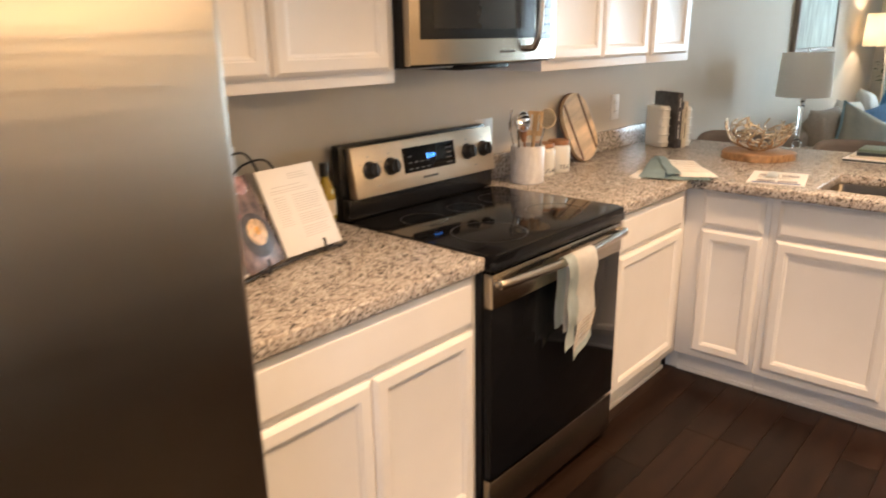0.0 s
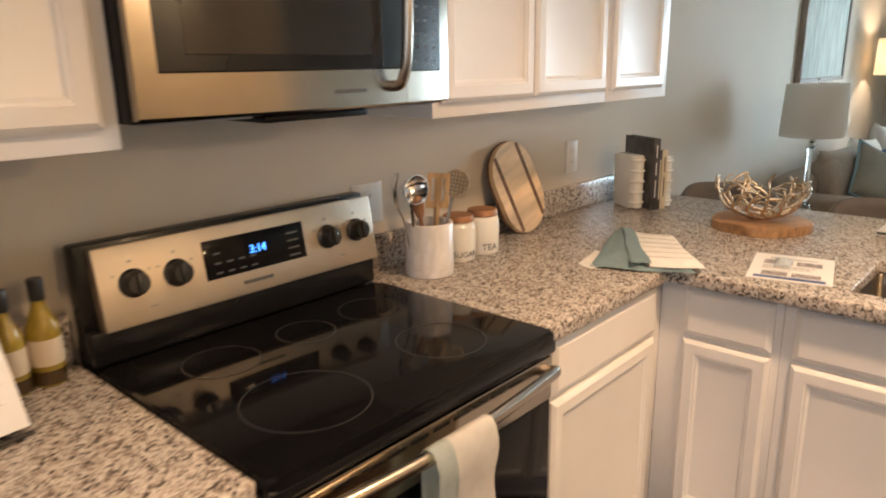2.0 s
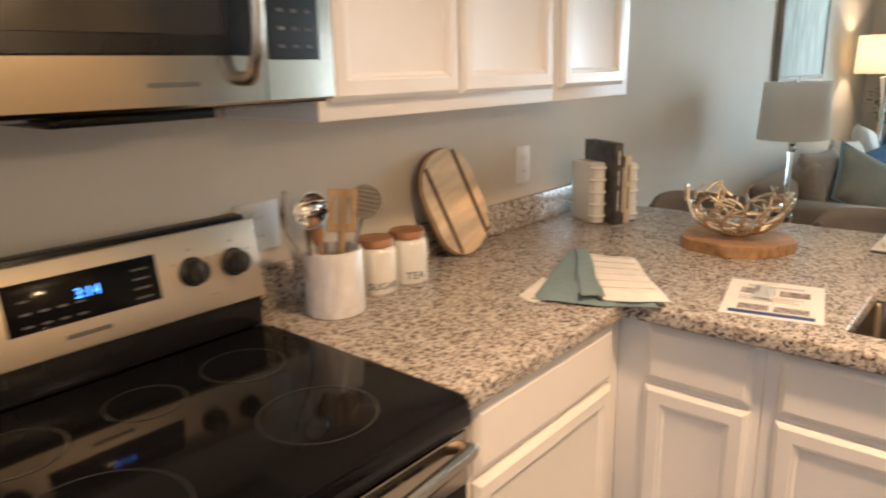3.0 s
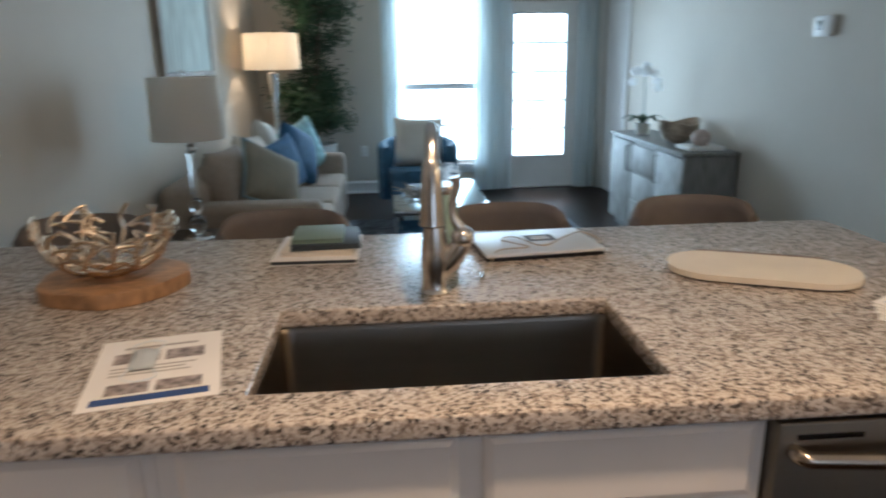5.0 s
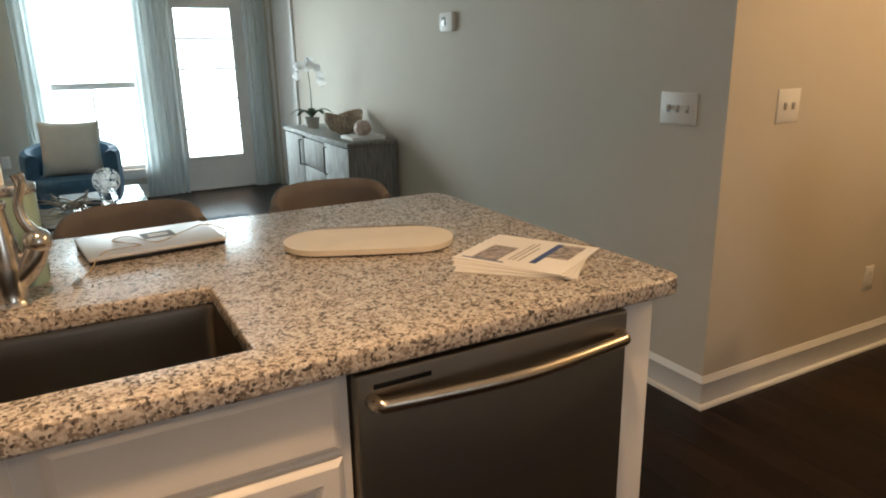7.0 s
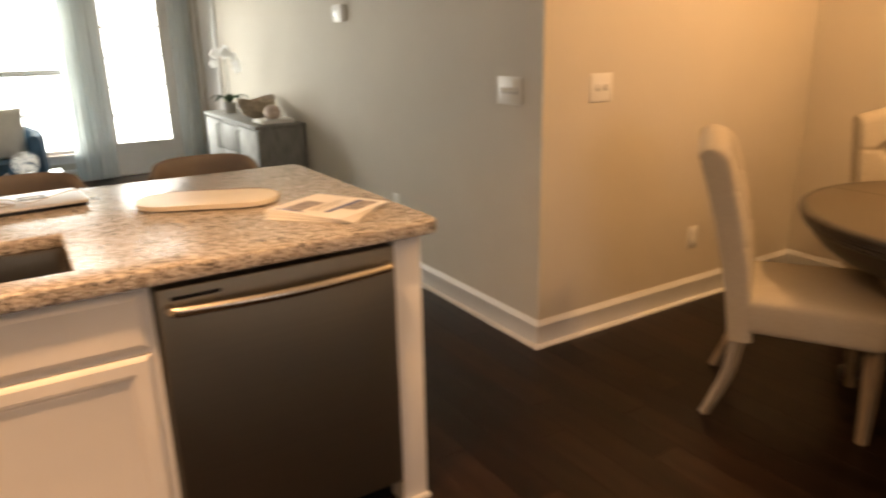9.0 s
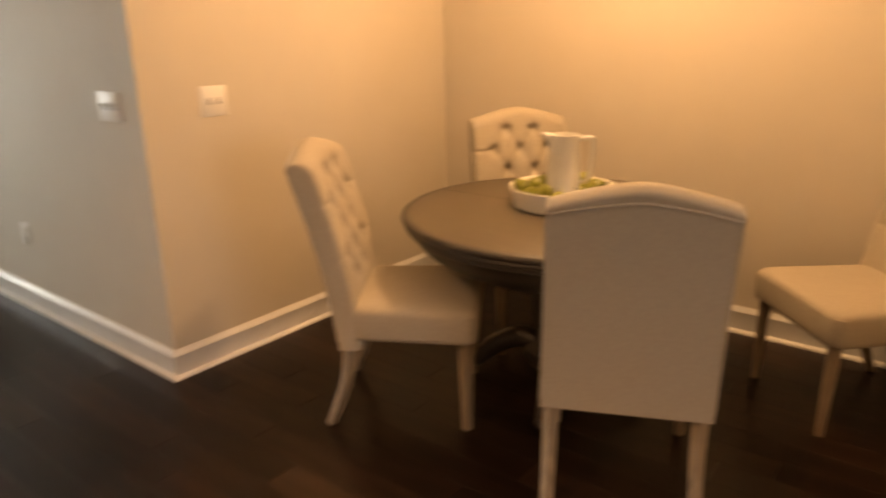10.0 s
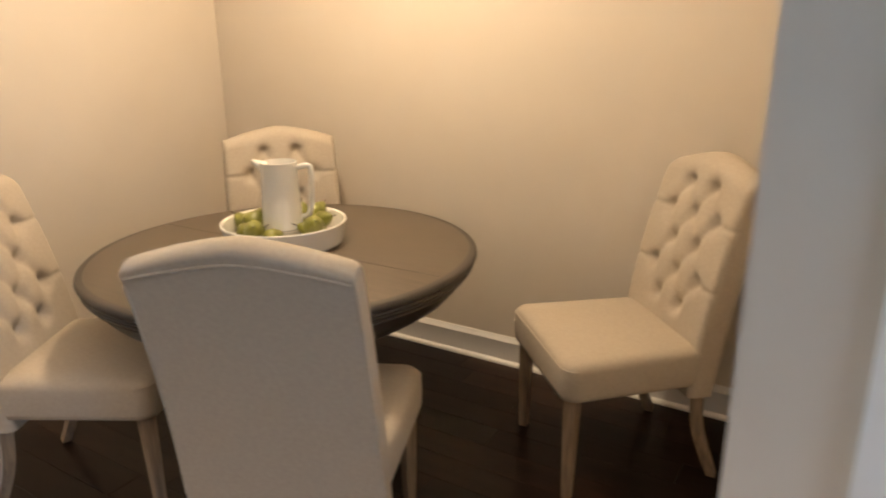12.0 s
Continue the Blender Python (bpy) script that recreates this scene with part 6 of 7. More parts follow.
def dining_chair(label, m):
    t = thing("dining_chair", label, "chair", m, group="chairs round the dining table")
    part("backrest", chair_back(), M_LINEN, t, "tufted linen back with arched top", angle=60)
    # piping under the rolled top, on the rear face, and down its sides
    pip = []
    for k in range(29):
        u = 2 * k / 28 - 1
        z = CH1 - 0.034 + camel(u) * 0.72
        pip.append((back_x(z) - rear_off(z, CH1 + camel(u)) - 0.0012, u * (back_half(z) - 0.010), z))
    part("piping", tube(BM(), pip, 0.0036, 8), M_LINEN, t)
    for s in (-1, 1):
        side = [(back_x(z) - 0.040 - 0.008 * (z - CH0) / 0.6, s * (back_half(z) - 0.004), z) for z in [0.36 + 0.6 * k / 14 for k in range(15)]]
        part("piping", tube(BM(), side, 0.003, 8), M_LINEN, t)
    bt = None
    for by, bz in BUTTONS:
        mm = pose(back_x(bz) + 0.008, by, bz, 0, 78, 0)
        if bt is None:
            bt = part("button", lathe(BM(), [(0, 0.004), (0.006, 0.003), (0.0095, 0), (0, -0.002)], 12), M_LINEN, t, m=mm)
        else:
            again(bt, mm, t)
    bm, seam = chair_seat()
    part("seat", bm, M_LINEN, t, angle=60)
    runs = [[p for p in seam if p[1] > 0], [p for p in seam if p[1] < 0]]
    runs = [sorted(q, key=lambda p: (p[0] - abs(p[1]) * 0.001)) for q in runs]
    part("seat_piping", tube(BM(), runs[0] + runs[1][::-1], 0.0026, 6), M_LINEN, t)
    for s in (-1, 1):
        part("leg", tube(BM(), [(0.235, s * 0.226, 0.368), (0.238, s * 0.226, 0.2), (0.24, s * 0.226, 0.0)], [0.030, 0.026, 0.020], 4), M_CHAIRLEG, t, angle=30)
        rear = smooth_path([(-0.185, s * 0.222, 0.40), (-0.195, s * 0.222, 0.32), (-0.215, s * 0.221, 0.18), (-0.285, s * 0.22, 0.0)], 6)
        part("leg", tube(BM(), rear, [0.030 - 0.010 * k / (len(rear) - 1) for k in range(len(rear))], 4), M_CHAIRLEG, t, angle=30)
    return t


ch = dining_chair("cream tufted linen dining chair seen from its plain back", pose(4.219, 2.265, 0, 0, 0, 25))
for label, m in (("cream tufted linen dining chair near the switch wall", pose(4.152, 3.135, 0, 0, 0, -57)),
                 ("cream tufted linen dining chair standing in the corner", pose(5.036, 3.088, 0, 0, 0, -131.6)),
                 ("cream tufted linen dining chair turned away from the table", pose(5.160, 1.725, 0, 0, 0, 133))):
    tagged(copy_thing(ch, m), label)

BX, BY = 4.668, 2.752
bw = thing("serving_bowl", "shallow white ceramic bowl on the dining table", "bowl", pose(BX, BY, 0.7636))
part("bowl_wall", lathe(BM(), [(0, 0), (0.190, 0), (0.199, 0.005), (0.212, 0.068), (0.215, 0.078), (0.212, 0.082), (0.205, 0.078), (0.192, 0.014), (0, 0.01)], 56), M_WHITECER, bw)
pc = thing("pitcher", "tall white ceramic pitcher with striped foot", "pitcher", pose(BX - 0.01, BY - 0.005, 0.7745, 0, 0, -60) @ Matrix.Diagonal((1.08, 1.08, 0.97, 1)))
part("vessel", lathe(BM(), [(0, 0), (0.066, 0), (0.069, 0.004), (0.069, 0.012), (0.0665, 0.015), (0.0685, 0.019), (0.0665, 0.027), (0.068, 0.031), (0.066, 0.04), (0.067, 0.044), (0.064, 0.055), (0.058, 0.20), (0.056, 0.275), (0.0575, 0.282), (0.0545, 0.283), (0.052, 0.275), (0.053, 0.1), (0, 0.09)], 40), M_WHITECER, pc)
part("handle", tube(BM(), smooth_path([(0.056, 0, 0.262), (0.092, 0, 0.268), (0.10, 0, 0.24), (0.097, 0, 0.16), (0.088, 0, 0.10), (0.062, 0, 0.085)], 7), 0.0075, 12, flat=1.3), M_WHITECER, pc)
part("spout", tube(BM(), [(-0.045, 0, 0.262), (-0.066, 0, 0.277), (-0.082, 0, 0.286)], [0.022, 0.013, 0.006], 12), M_WHITECER, pc)
for k in range(4):
    part("stripe", lathe(BM(), [(0.0672, 0), (0.0690, 0.001), (0.0690, 0.003), (0.0672, 0.004)], 36), M_GREYPRINT, pc, m=pose(0, 0, 0.022 + 0.009 * k))
random.seed(5)
pear = None
PEAR = [(0, 0.006), (0.012, 0.001), (0.026, 0.002), (0.038, 0.016), (0.041, 0.032), (0.036, 0.052), (0.026, 0.070), (0.019, 0.084), (0.013, 0.093), (0.005, 0.097), (0, 0.096)]
spots = [(0.138, 12 + 30 * k, 0.0, 78) for k in range(12)] + [(0.118, 28 + 36 * k, 0.026, 66) for k in range(10)] + [(0.115, 5, 0.03, 8)]
for r, a, h, tip in spots:
    if abs((a - 228 + 180) % 360 - 180) < 34:
        continue
    a += random.uniform(-6, 6)
    x, y = BX + r * math.cos(radians(a)), BY + r * math.sin(radians(a))
    lean = tip * random.uniform(0.75, 1.1)
    m = pose(x, y, 0.7765 + h, 0, 0, random.uniform(0, 360)) @ pose(0, 0, 0.030 * math.sin(radians(lean)), lean, 0, random.uniform(0, 360)) @ Matrix.Scale(random.uniform(0.80, 0.95), 4)
    if pear is None:
        pear = thing("green_pear", "yellow-green pear piled in the white bowl", "pear", m, group="green pears")
        part("fruit", lathe(BM(), PEAR, 20), M_PEAR, pear)
        part("stem", tube(BM(), [(0, 0, 0.093), (0.002, 0, 0.108), (0.007, 0, 0.121)], [0.0024, 0.0018, 0.0022], 6), M_STEM, pear)
    else:
        copy_thing(pear, m)

# pendant over the table
pd = thing("pendant_lamp", "lit frosted globe pendant above the dining table", "pendant lamp", pose(4.66, 2.72, 0))
part("cord", tube(BM(), [(0, 0, 2.44), (0, 0, CEILING)], 0.004, 8), M_IRON, pd)
part("canopy", lathe(BM(), [(0, CEILING - 0.03), (0.05, CEILING - 0.025), (0.06, CEILING - 0.001), (0, CEILING - 0.001)], 24), M_NICKEL, pd)
part("socket", lathe(BM(), [(0, 2.385), (0.03, 2.385), (0.034, 2.41), (0.012, 2.45), (0, 2.45)], 16), M_NICKEL, pd)
part("globe", lathe(BM(), [(0, 2.14)] + [(0.13 * math.sin(radians(a)), 2.27 - 0.13 * math.cos(radians(a))) for a in range(15, 166, 15)] + [(0.02, 2.4)], 32), M_GLOBE, pd, "frosted glowing globe")

# ---------- counter stools ----------


def stool(label, m):
    """Facing -y; only the low back shows over the counter."""
    t = thing("counter_stool", label, "stool", m, group="stools behind the peninsula")
    bm = BM()
    n = 22
    rows = []
    for prof in ((0.0, 0.62), (0.0, 0.90), (0.006, 0.926), (0.02, 0.938), (0.034, 0.935), (0.044, 0.92), (0.044, 0.62)):
        row = []
        for k in range(n + 1):
            a = radians(-68 + 136 * k / n)
            cap = 1 - 0.05 * (abs(k / n * 2 - 1)) ** 6
            z = prof[1] if prof[1] < 0.7 else 0.62 + (prof[1] - 0.62) * (cap - 0.12 * abs(k / n * 2 - 1) ** 8)
            row.append(bm.verts.new(((0.20 + prof[0]) * math.sin(a) * 1.0, 0.0 + (0.225 + prof[0]) * math.cos(a) * 0.75, z)))
        rows.append(row)
    for a, b in zip(rows, rows[1:] + rows[:1]):
        for k in range(n):
            bm.faces.new((a[k], a[k + 1], b[k + 1], b[k]))
    bm.faces.new([r[0] for r in rows])
    bm.faces.new([r[-1] for r in rows][::-1])
    part("backrest", bm, M_STOOL, t, "curved padded back")
    part("seat", prism(BM(), rounded(0.42, 0.40, 0.12), 0.58, 0.66, bevel=0.025, seg=3), M_STOOL, t)
    for sx in (-1, 1):
        for sy in (-1, 1):
            part("leg", tube(BM(), [(sx * 0.15, sy * 0.14, 0.585), (sx * 0.19, sy * 0.18, 0.0)], [0.02, 0.014], 8), M_STOOLLEG, t)
    part("footrest", tube(BM(), [(-0.165, -0.168, 0.25), (0.165, -0.168, 0.25)], 0.01, 8), M_STOOLLEG, t)
    return t


st = stool("brown upholstered counter stool tucked behind the peninsula", pose(1.005, 4.60, 0))
for x, y, a in ((1.745, 4.60, 4), (2.40, 4.63, -4), (0.36, 4.62, 0)):
    copy_thing(st, pose(x, y, 0, 0, 0, a))

# ---------- living room ----------
sf = thing("sofa", "taupe linen three-seat sofa against the wall", "sofa", pose(0.04, 6.38, 0))
SL = 2.32
boxp("base", (0.02, 0.90, 0.02, SL - 0.02, 0.10, 0.30), M_SOFA, sf, bevel=0.02, seg=3)
boxp("back_frame", (0.0, 0.24, 0.0, SL, 0.10, 0.74), M_SOFA, sf, bevel=0.05, seg=4)
for y0 in (0.0, SL - 0.2):
    boxp("arm", (0.1, 0.915, y0, y0 + 0.2, 0.10, 0.63), M_SOFA, sf, bevel=0.05, seg=4)
for k in range(3):
    y0 = 0.205 + k * (SL - 0.41) / 3
    boxp("seat_cushion", (0.22, 0.93, y0 + 0.003, y0 + (SL - 0.41) / 3 - 0.003, 0.30, 0.47), M_SOFA, sf, bevel=0.045, seg=4)
    boxp("back_cushion", (-0.09, 0.09, y0 + 0.004, y0 + (SL - 0.41) / 3 - 0.004, 0.0, 0.40), M_SOFA, sf, bevel=0.07, seg=4, m=pose(0.33, 0, 0.462, 0, -12, 0))
for x in (0.08, 0.86):
    for y in (0.08, SL - 0.08):
        part("leg", lathe(BM(), [(0, 0), (0.018, 0), (0.026, 0.10), (0, 0.10)], 12), M_STOOLLEG, sf, m=pose(x, y, 0))


def pillow(name, label, m, w, h, t, material, trim=None):
    o = thing(name, label, "pillow", m, group="sofa pillows")
    part("cover", pillow_bm(w, h, t), material, o, angle=80)
    if trim:
        pts = [(sx * w / 2 * 0.985, 0, sz * h / 2 * 0.985) for sx, sz in ((-1, -1), (0, -0.93), (1, -1), (0.93, 0), (1, 1), (0, 0.93), (-1, 1), (-0.93, 0))]
        part("piping", tube(BM(), pts, 0.012, 6, closed=True), trim, o, "contrasting piping")
    return o


pillow("throw_pillow", "sage grey throw pillow with teal edging on the sofa", pose(0.59, 6.93, 0.69, -30, 27, 44), 0.46, 0.42, 0.16, M_GREYP, M_TEAL)
pillow("throw_pillow", "sand coloured throw pillow at the sofa end", pose(0.36, 6.80, 0.69, -12, 0, 78), 0.46, 0.44, 0.16, M_SOFA)
pillow("throw_pillow", "ivory throw pillow leaning on the sofa back", pose(0.42, 7.28, 0.72, -14, 6, 78), 0.44, 0.44, 0.15, M_IVORY)
pillow("throw_pillow", "deep blue throw pillow on the sofa", pose(0.58, 7.55, 0.68, -14, -10, 70), 0.42, 0.40, 0.15, M_BLUEP)
pillow("throw_pillow", "bright blue velvet throw pillow standing on its corner", pose(0.64, 7.95, 0.71, -16, 24, 62), 0.44, 0.44, 0.16, M_BLUEP)
pillow("throw_pillow", "aqua patterned throw pillow by the far arm", pose(0.62, 8.38, 0.70, -14, -16, 62), 0.46, 0.45, 0.16, M_AQUA)
pillow("throw_pillow", "white throw pillow leaning on the sofa back", pose(0.40, 8.0, 0.76, -14, 10, 88), 0.44, 0.44, 0.15, M_IVORY)

# end table and its lamp
et = thing("end_table", "small dark end table beside the sofa", "side table", pose(0.345, 6.02, 0))
boxp("tabletop", (-0.24, 0.24, -0.24, 0.24, 0.50, 0.53), M_TABLE, et, bevel=0.006)
boxp("shelf", (-0.21, 0.21, -0.21, 0.21, 0.16, 0.18), M_TABLE, et, bevel=0.004)
for sx in (-1, 1):
    for sy in (-1, 1):
        boxp("leg", (sx * 0.21 - 0.018, sx * 0.21 + 0.018, sy * 0.21 - 0.018, sy * 0.21 + 0.018, 0, 0.499), M_TABLE, et)


def drum(bm, r0, r1, z0, z1, t=0.004):
    return lathe(bm, [(r0, z0), (r1, z1), (r1 - t, z1), (r0 - t, z0), (r0, z0)], 44)


tl = thing("table_lamp", "glass column table lamp with unlit drum shade", "lamp", pose(0.352, 6.025, 0.53) @ Matrix.Diagonal((0.95, 0.95, 1.012, 1)))
part("foot", lathe(BM(), [(0, 0), (0.075, 0), (0.078, 0.008), (0.07, 0.02), (0.03, 0.024), (0, 0.024)], 32), M_CHROME, tl)
part("column", lathe(BM(), [(0, 0.024), (0.022, 0.026), (0.036, 0.045), (0.045, 0.075), (0.036, 0.105), (0.02, 0.12), (0.016, 0.13), (0.03, 0.15), (0.036, 0.175), (0.028, 0.2), (0.015, 0.215), (0.015, 0.42), (0.02, 0.43), (0.02, 0.445), (0, 0.447)], 28), M_CRYSTAL, tl, "clear crystal column")
part("neck", lathe(BM(), [(0, 0.447), (0.022, 0.447), (0.024, 0.46), (0.014, 0.475), (0.022, 0.49), (0.010, 0.51), (0.006, 0.80), (0.006, 0.835), (0.012, 0.84), (0, 0.85)], 20), M_CHROME, tl, "chrome neck and finial")
part("shade", drum(BM(), 0.19, 0.175, 0.515, 0.815), M_SHADEOFF, tl, "greige fabric drum shade")
part("shade_ring", tube(BM(), [(0.0, 0.0, 0.79), (0.172, 0, 0.79)], 0.002, 6), M_CHROME, tl)

fl = thing("floor_lamp", "lit chrome floor lamp with cream drum shade", "lamp", pose(0.325, 8.97, 0) @ Matrix.Diagonal((0.95, 0.95, 1.012, 1)))
part("foot", lathe(BM(), [(0, 0), (0.14, 0), (0.14, 0.012), (0.03, 0.03), (0.016, 0.05), (0, 0.05)], 36), M_CHROME, fl)
part("pole", lathe(BM(), [(0.014, 0.045), (0.016, 0.6), (0.020, 0.9), (0.030, 1.15), (0.052, 1.28), (0.058, 1.30), (0.02, 1.305), (0.008, 1.31), (0.008, 1.42), (0, 1.42)], 24), M_CHROME, fl, "flared chrome stem")
part("shade", drum(BM(), 0.265, 0.255, 1.33, 1.64), M_SHADE, fl, "glowing cream fabric drum shade")
part("finial", tube(BM(), [(0, 0, 1.42), (0, 0, 1.655)], 0.004, 8), M_CHROME, fl)
part("bulb", lathe(BM(), [(0, 1.535), (0.02, 1.53), (0.028, 1.5), (0.02, 1.46), (0.012, 1.42), (0, 1.42)], 16), glow_mat("lit_bulb", (1, 0.8, 0.55), 3.0), fl).visible_shadow = False

# framed canvas on the west wall
ar = thing("wall_art", "blue-green abstract canvas in a weathered frame", "picture", pose(0.002, 6.80, 1.33))
boxp("canvas", (0.0, 0.03, 0.03, 1.17, 0.03, 0.95), M_ART, ar, bevel=0.003)
for d in ((0, 0.042, 0, 0.032, 0, 0.98), (0, 0.042, 1.168, 1.20, 0, 0.98), (0, 0.042, 0.032, 1.168, 0, 0.032), (0, 0.042, 0.032, 1.168, 0.948, 0.98)):
    boxp("frame_side", d, M_ARTFRAME, ar, bevel=0.004)

# ficus in the corner
random.seed(11)
fi = thing("potted_tree", "tall leafy ficus tree in a pale planter", "tree", pose(0.62, 9.52, 0))
part("planter", lathe(BM(), [(0, 0), (0.15, 0), (0.16, 0.01), (0.20, 0.58), (0.21, 0.60), (0.195, 0.61), (0.18, 0.59), (0.17, 0.55), (0, 0.55)], 36), M_POT, fi)
part("soil", lathe(BM(), [(0, 0.565), (0.1, 0.56), (0.172, 0.553)], 24), M_SOIL, fi)
bm = BM()
tips = []
for k in range(4):
    a = k * 1.7
    pts = smooth_path([(0.02 * math.cos(a), 0.02 * math.sin(a), 0.55), (0.05 * math.cos(a + 1), 0.05 * math.sin(a + 1), 0.9), (0.07 * math.cos(a + 2), 0.07 * math.sin(a + 2), 1.3), (0.16 * math.cos(a + 2.2), 0.12 * math.sin(a + 2.2), 1.9)], 6)
    tube(bm, pts, [0.017 - 0.009 * i / (len(pts) - 1) for i in range(len(pts))], 7)
    for q in range(14):
        p = pts[3 + int(random.random() * (len(pts) - 4))] if q else pts[-1]
        if p.z < 0.72:
            continue
        ang, ln = random.uniform(0, 6.28), random.uniform(0.15, 0.36)
        e = p + Vector((math.cos(ang) * ln, math.sin(ang) * ln * 0.85, random.uniform(-0.02, 0.22)))
        mid = (p + e) / 2 + Vector((0, 0, 0.04))
        tube(bm, [p, mid, e], [0.005, 0.004, 0.002], 5)
        tips += [p.lerp(e, f) + Vector((0, 0, 0.02)) for f in (0.35, 0.55, 0.75, 1.0)]
part("trunk", bm, M_BARK, fi)
bm = BM()
for p in tips:
    for _ in range(34):
        c = p + Vector([random.gauss(0, 0.055) for _ in range(3)])
        c.x, c.y = max(-0.60, min(0.5, c.x)), max(-0.55, min(0.42, c.y))
        q = Euler((random.uniform(-1.0, 0.6), random.uniform(-0.7, 0.7), random.uniform(0, 6.28))).to_matrix()
        L, W = random.uniform(0.045, 0.075), random.uniform(0.018, 0.026)
        pts = [Vector((0, 0, 0)), Vector((W * 0.5, L * 0.45, 0.004)), Vector((0, L, -0.012)), Vector((-W * 0.5, L * 0.45, 0.004)), Vector((0, L * 0.45, -0.004))]
        v = [bm.verts.new(c + q @ w_) for w_ in pts]
        for a, b in ((0, 1), (1, 2), (2, 3), (3, 0)):
            bm.faces.new((v[a], v[b], v[4]))
me = bpy.data.meshes.new("foliage")
bm.to_mesh(me)
bm.free()
me.materials.append(M_LEAF)
fo = new("foliage", me)
fo.parent = fi
tagged(fo, "dark green pointed leaves", kind="stuff")

# armchair before the window
ac = thing("armchair", "blue velvet tub armchair before the window", "armchair", pose(1.62, 8.92, 0, 0, 0, 0))
bm = BM()
n = 28
rows = []
for o, z in ((0.0, 0.16), (0.0, 0.66), (0.015, 0.70), (0.05, 0.715), (0.085, 0.70), (0.10, 0.66), (0.10, 0.16)):
    row = []
    for k in range(n + 1):
        a = radians(-118 + 236 * k / n)
        back = 0.5 + 0.5 * math.cos(a)
        row.append(bm.verts.new(((0.28 + o) * math.sin(a), 0.02 + (0.28 + o) * math.cos(a), z if z < 0.3 else z - 0.09 * (1 - back))))
    rows.append(row)
for a, b in zip(rows, rows[1:] + rows[:1]):
    for k in range(n):
        bm.faces.new((a[k], a[k + 1], b[k + 1], b[k]))
bm.faces.new([r[0] for r in rows])
bm.faces.new([r[-1] for r in rows][::-1])
part("shell", bm, M_BLUEV, ac, "curved velvet back and arms")
part("seat_cushion", prism(BM(), rounded(0.56, 0.58, 0.16), 0.30, 0.45, bevel=0.04, seg=4), M_BLUEV, ac, m=pose(0, -0.06, 0))
part("seat_base", prism(BM(), rounded(0.54, 0.54, 0.15), 0.15, 0.30, bevel=0.01), M_BLUEV, ac, m=pose(0, -0.05, 0))
for sx in (-1, 1):
    for sy in (-1, 1):
        part("leg", tube(BM(), [(sx * 0.2, sy * 0.18 - 0.03, 0.152), (sx * 0.22, sy * 0.2 - 0.03, 0)], [0.02, 0.012], 10), M_STOOLLEG, ac)
pillow("throw_pillow", "square ivory pillow standing in the blue armchair", pose(1.63, 8.97, 0.66, -14, 2, 0), 0.47, 0.47, 0.17, M_IVORY)

# coffee table with its things
ct = thing("coffee_table", "mirror-topped coffee table on clear legs", "coffee table", pose(1.37, 7.05, 0))
boxp("mirror_top", (0, 0.68, 0, 1.22, 0.385, 0.42), M_MIRROR, ct, bevel=0.004)
boxp("lower_shelf", (0.02, 0.66, 0.02, 1.2, 0.12, 0.135), M_MIRROR, ct, bevel=0.003)
for x in (0.0, 0.65):
    for y in (0.0, 1.19):
        boxp("leg", (x, x + 0.03, y, y + 0.03, 0, 0.384), M_CRYSTAL, ct, "clear acrylic leg", bevel=0.003)
vs = thing("flower_vase", "glass vase holding a round white hydrangea", "vase", pose(1.80, 7.55, 0.421))
part("vase", lathe(BM(), [(0, 0), (0.045, 0), (0.055, 0.03), (0.05, 0.09), (0.045, 0.1), (0.04, 0.1), (0.045, 0.03), (0, 0.012)], 24), M_GLASS, vs)
random.seed(3)
bm = BM()
for _ in range(150):
    d = Vector([random.gauss(0, 1) for _ in range(3)]).normalized()
    c = Vector((0, 0, 0.165)) + d * 0.082
    s = d.orthogonal().normalized()
    w_ = d.cross(s)
    for k in range(4):
        a = k * math.pi / 2 + random.random()
        p = c + (s * math.cos(a) + w_ * math.sin(a)) * 0.017 + d * 0.006
        e1, e2 = c + (s * math.cos(a + 0.6) + w_ * math.sin(a + 0.6)) * 0.012 + d * 0.004, c + (s * math.cos(a - 0.6) + w_ * math.sin(a - 0.6)) * 0.012 + d * 0.004
        bm.faces.new([bm.verts.new(q) for q in (c, e1, p, e2)])
part("blossom", bm, M_PETAL, vs, "round white flower head", smooth=False)
part("stem", tube(BM(), [(0, 0, 0.015), (0.004, 0, 0.12)], 0.004, 6), M_LEAF, vs)
sp = thing("coral_ornament", "silvery branching twig ornament on the coffee table", "ornament", pose(1.58, 7.45, 0.421) @ Matrix.Scale(1.5, 4))
bm = BM()
for _ in range(26):
    a = random.uniform(0, 6.28)
    l_ = random.uniform(0.06, 0.13)
    p = Vector((random.uniform(-0.05, 0.05), random.uniform(-0.03, 0.03), 0.008))
    e = p + Vector((math.cos(a) * l_, math.sin(a) * l_, random.uniform(0.0, 0.07)))
    tube(bm, [p, (p + e) / 2 + Vector((0, 0, 0.015)), e], [0.005, 0.004, 0.002], 5)
part("twigs", bm, M_UTENSIL, sp)
tagged(boxp("book", (1.5, 1.75, 7.62, 7.95, 0.421, 0.45), M_CHAR, bevel=0.002), "dark coffee table book", "book")

rug = boxp("area_rug", (0.98, 2.95, 6.35, 8.60, 0.001, 0.014), M_RUG, bevel=0.004)
tagged(rug, "blue-grey patterned area rug under the coffee table", "rug")

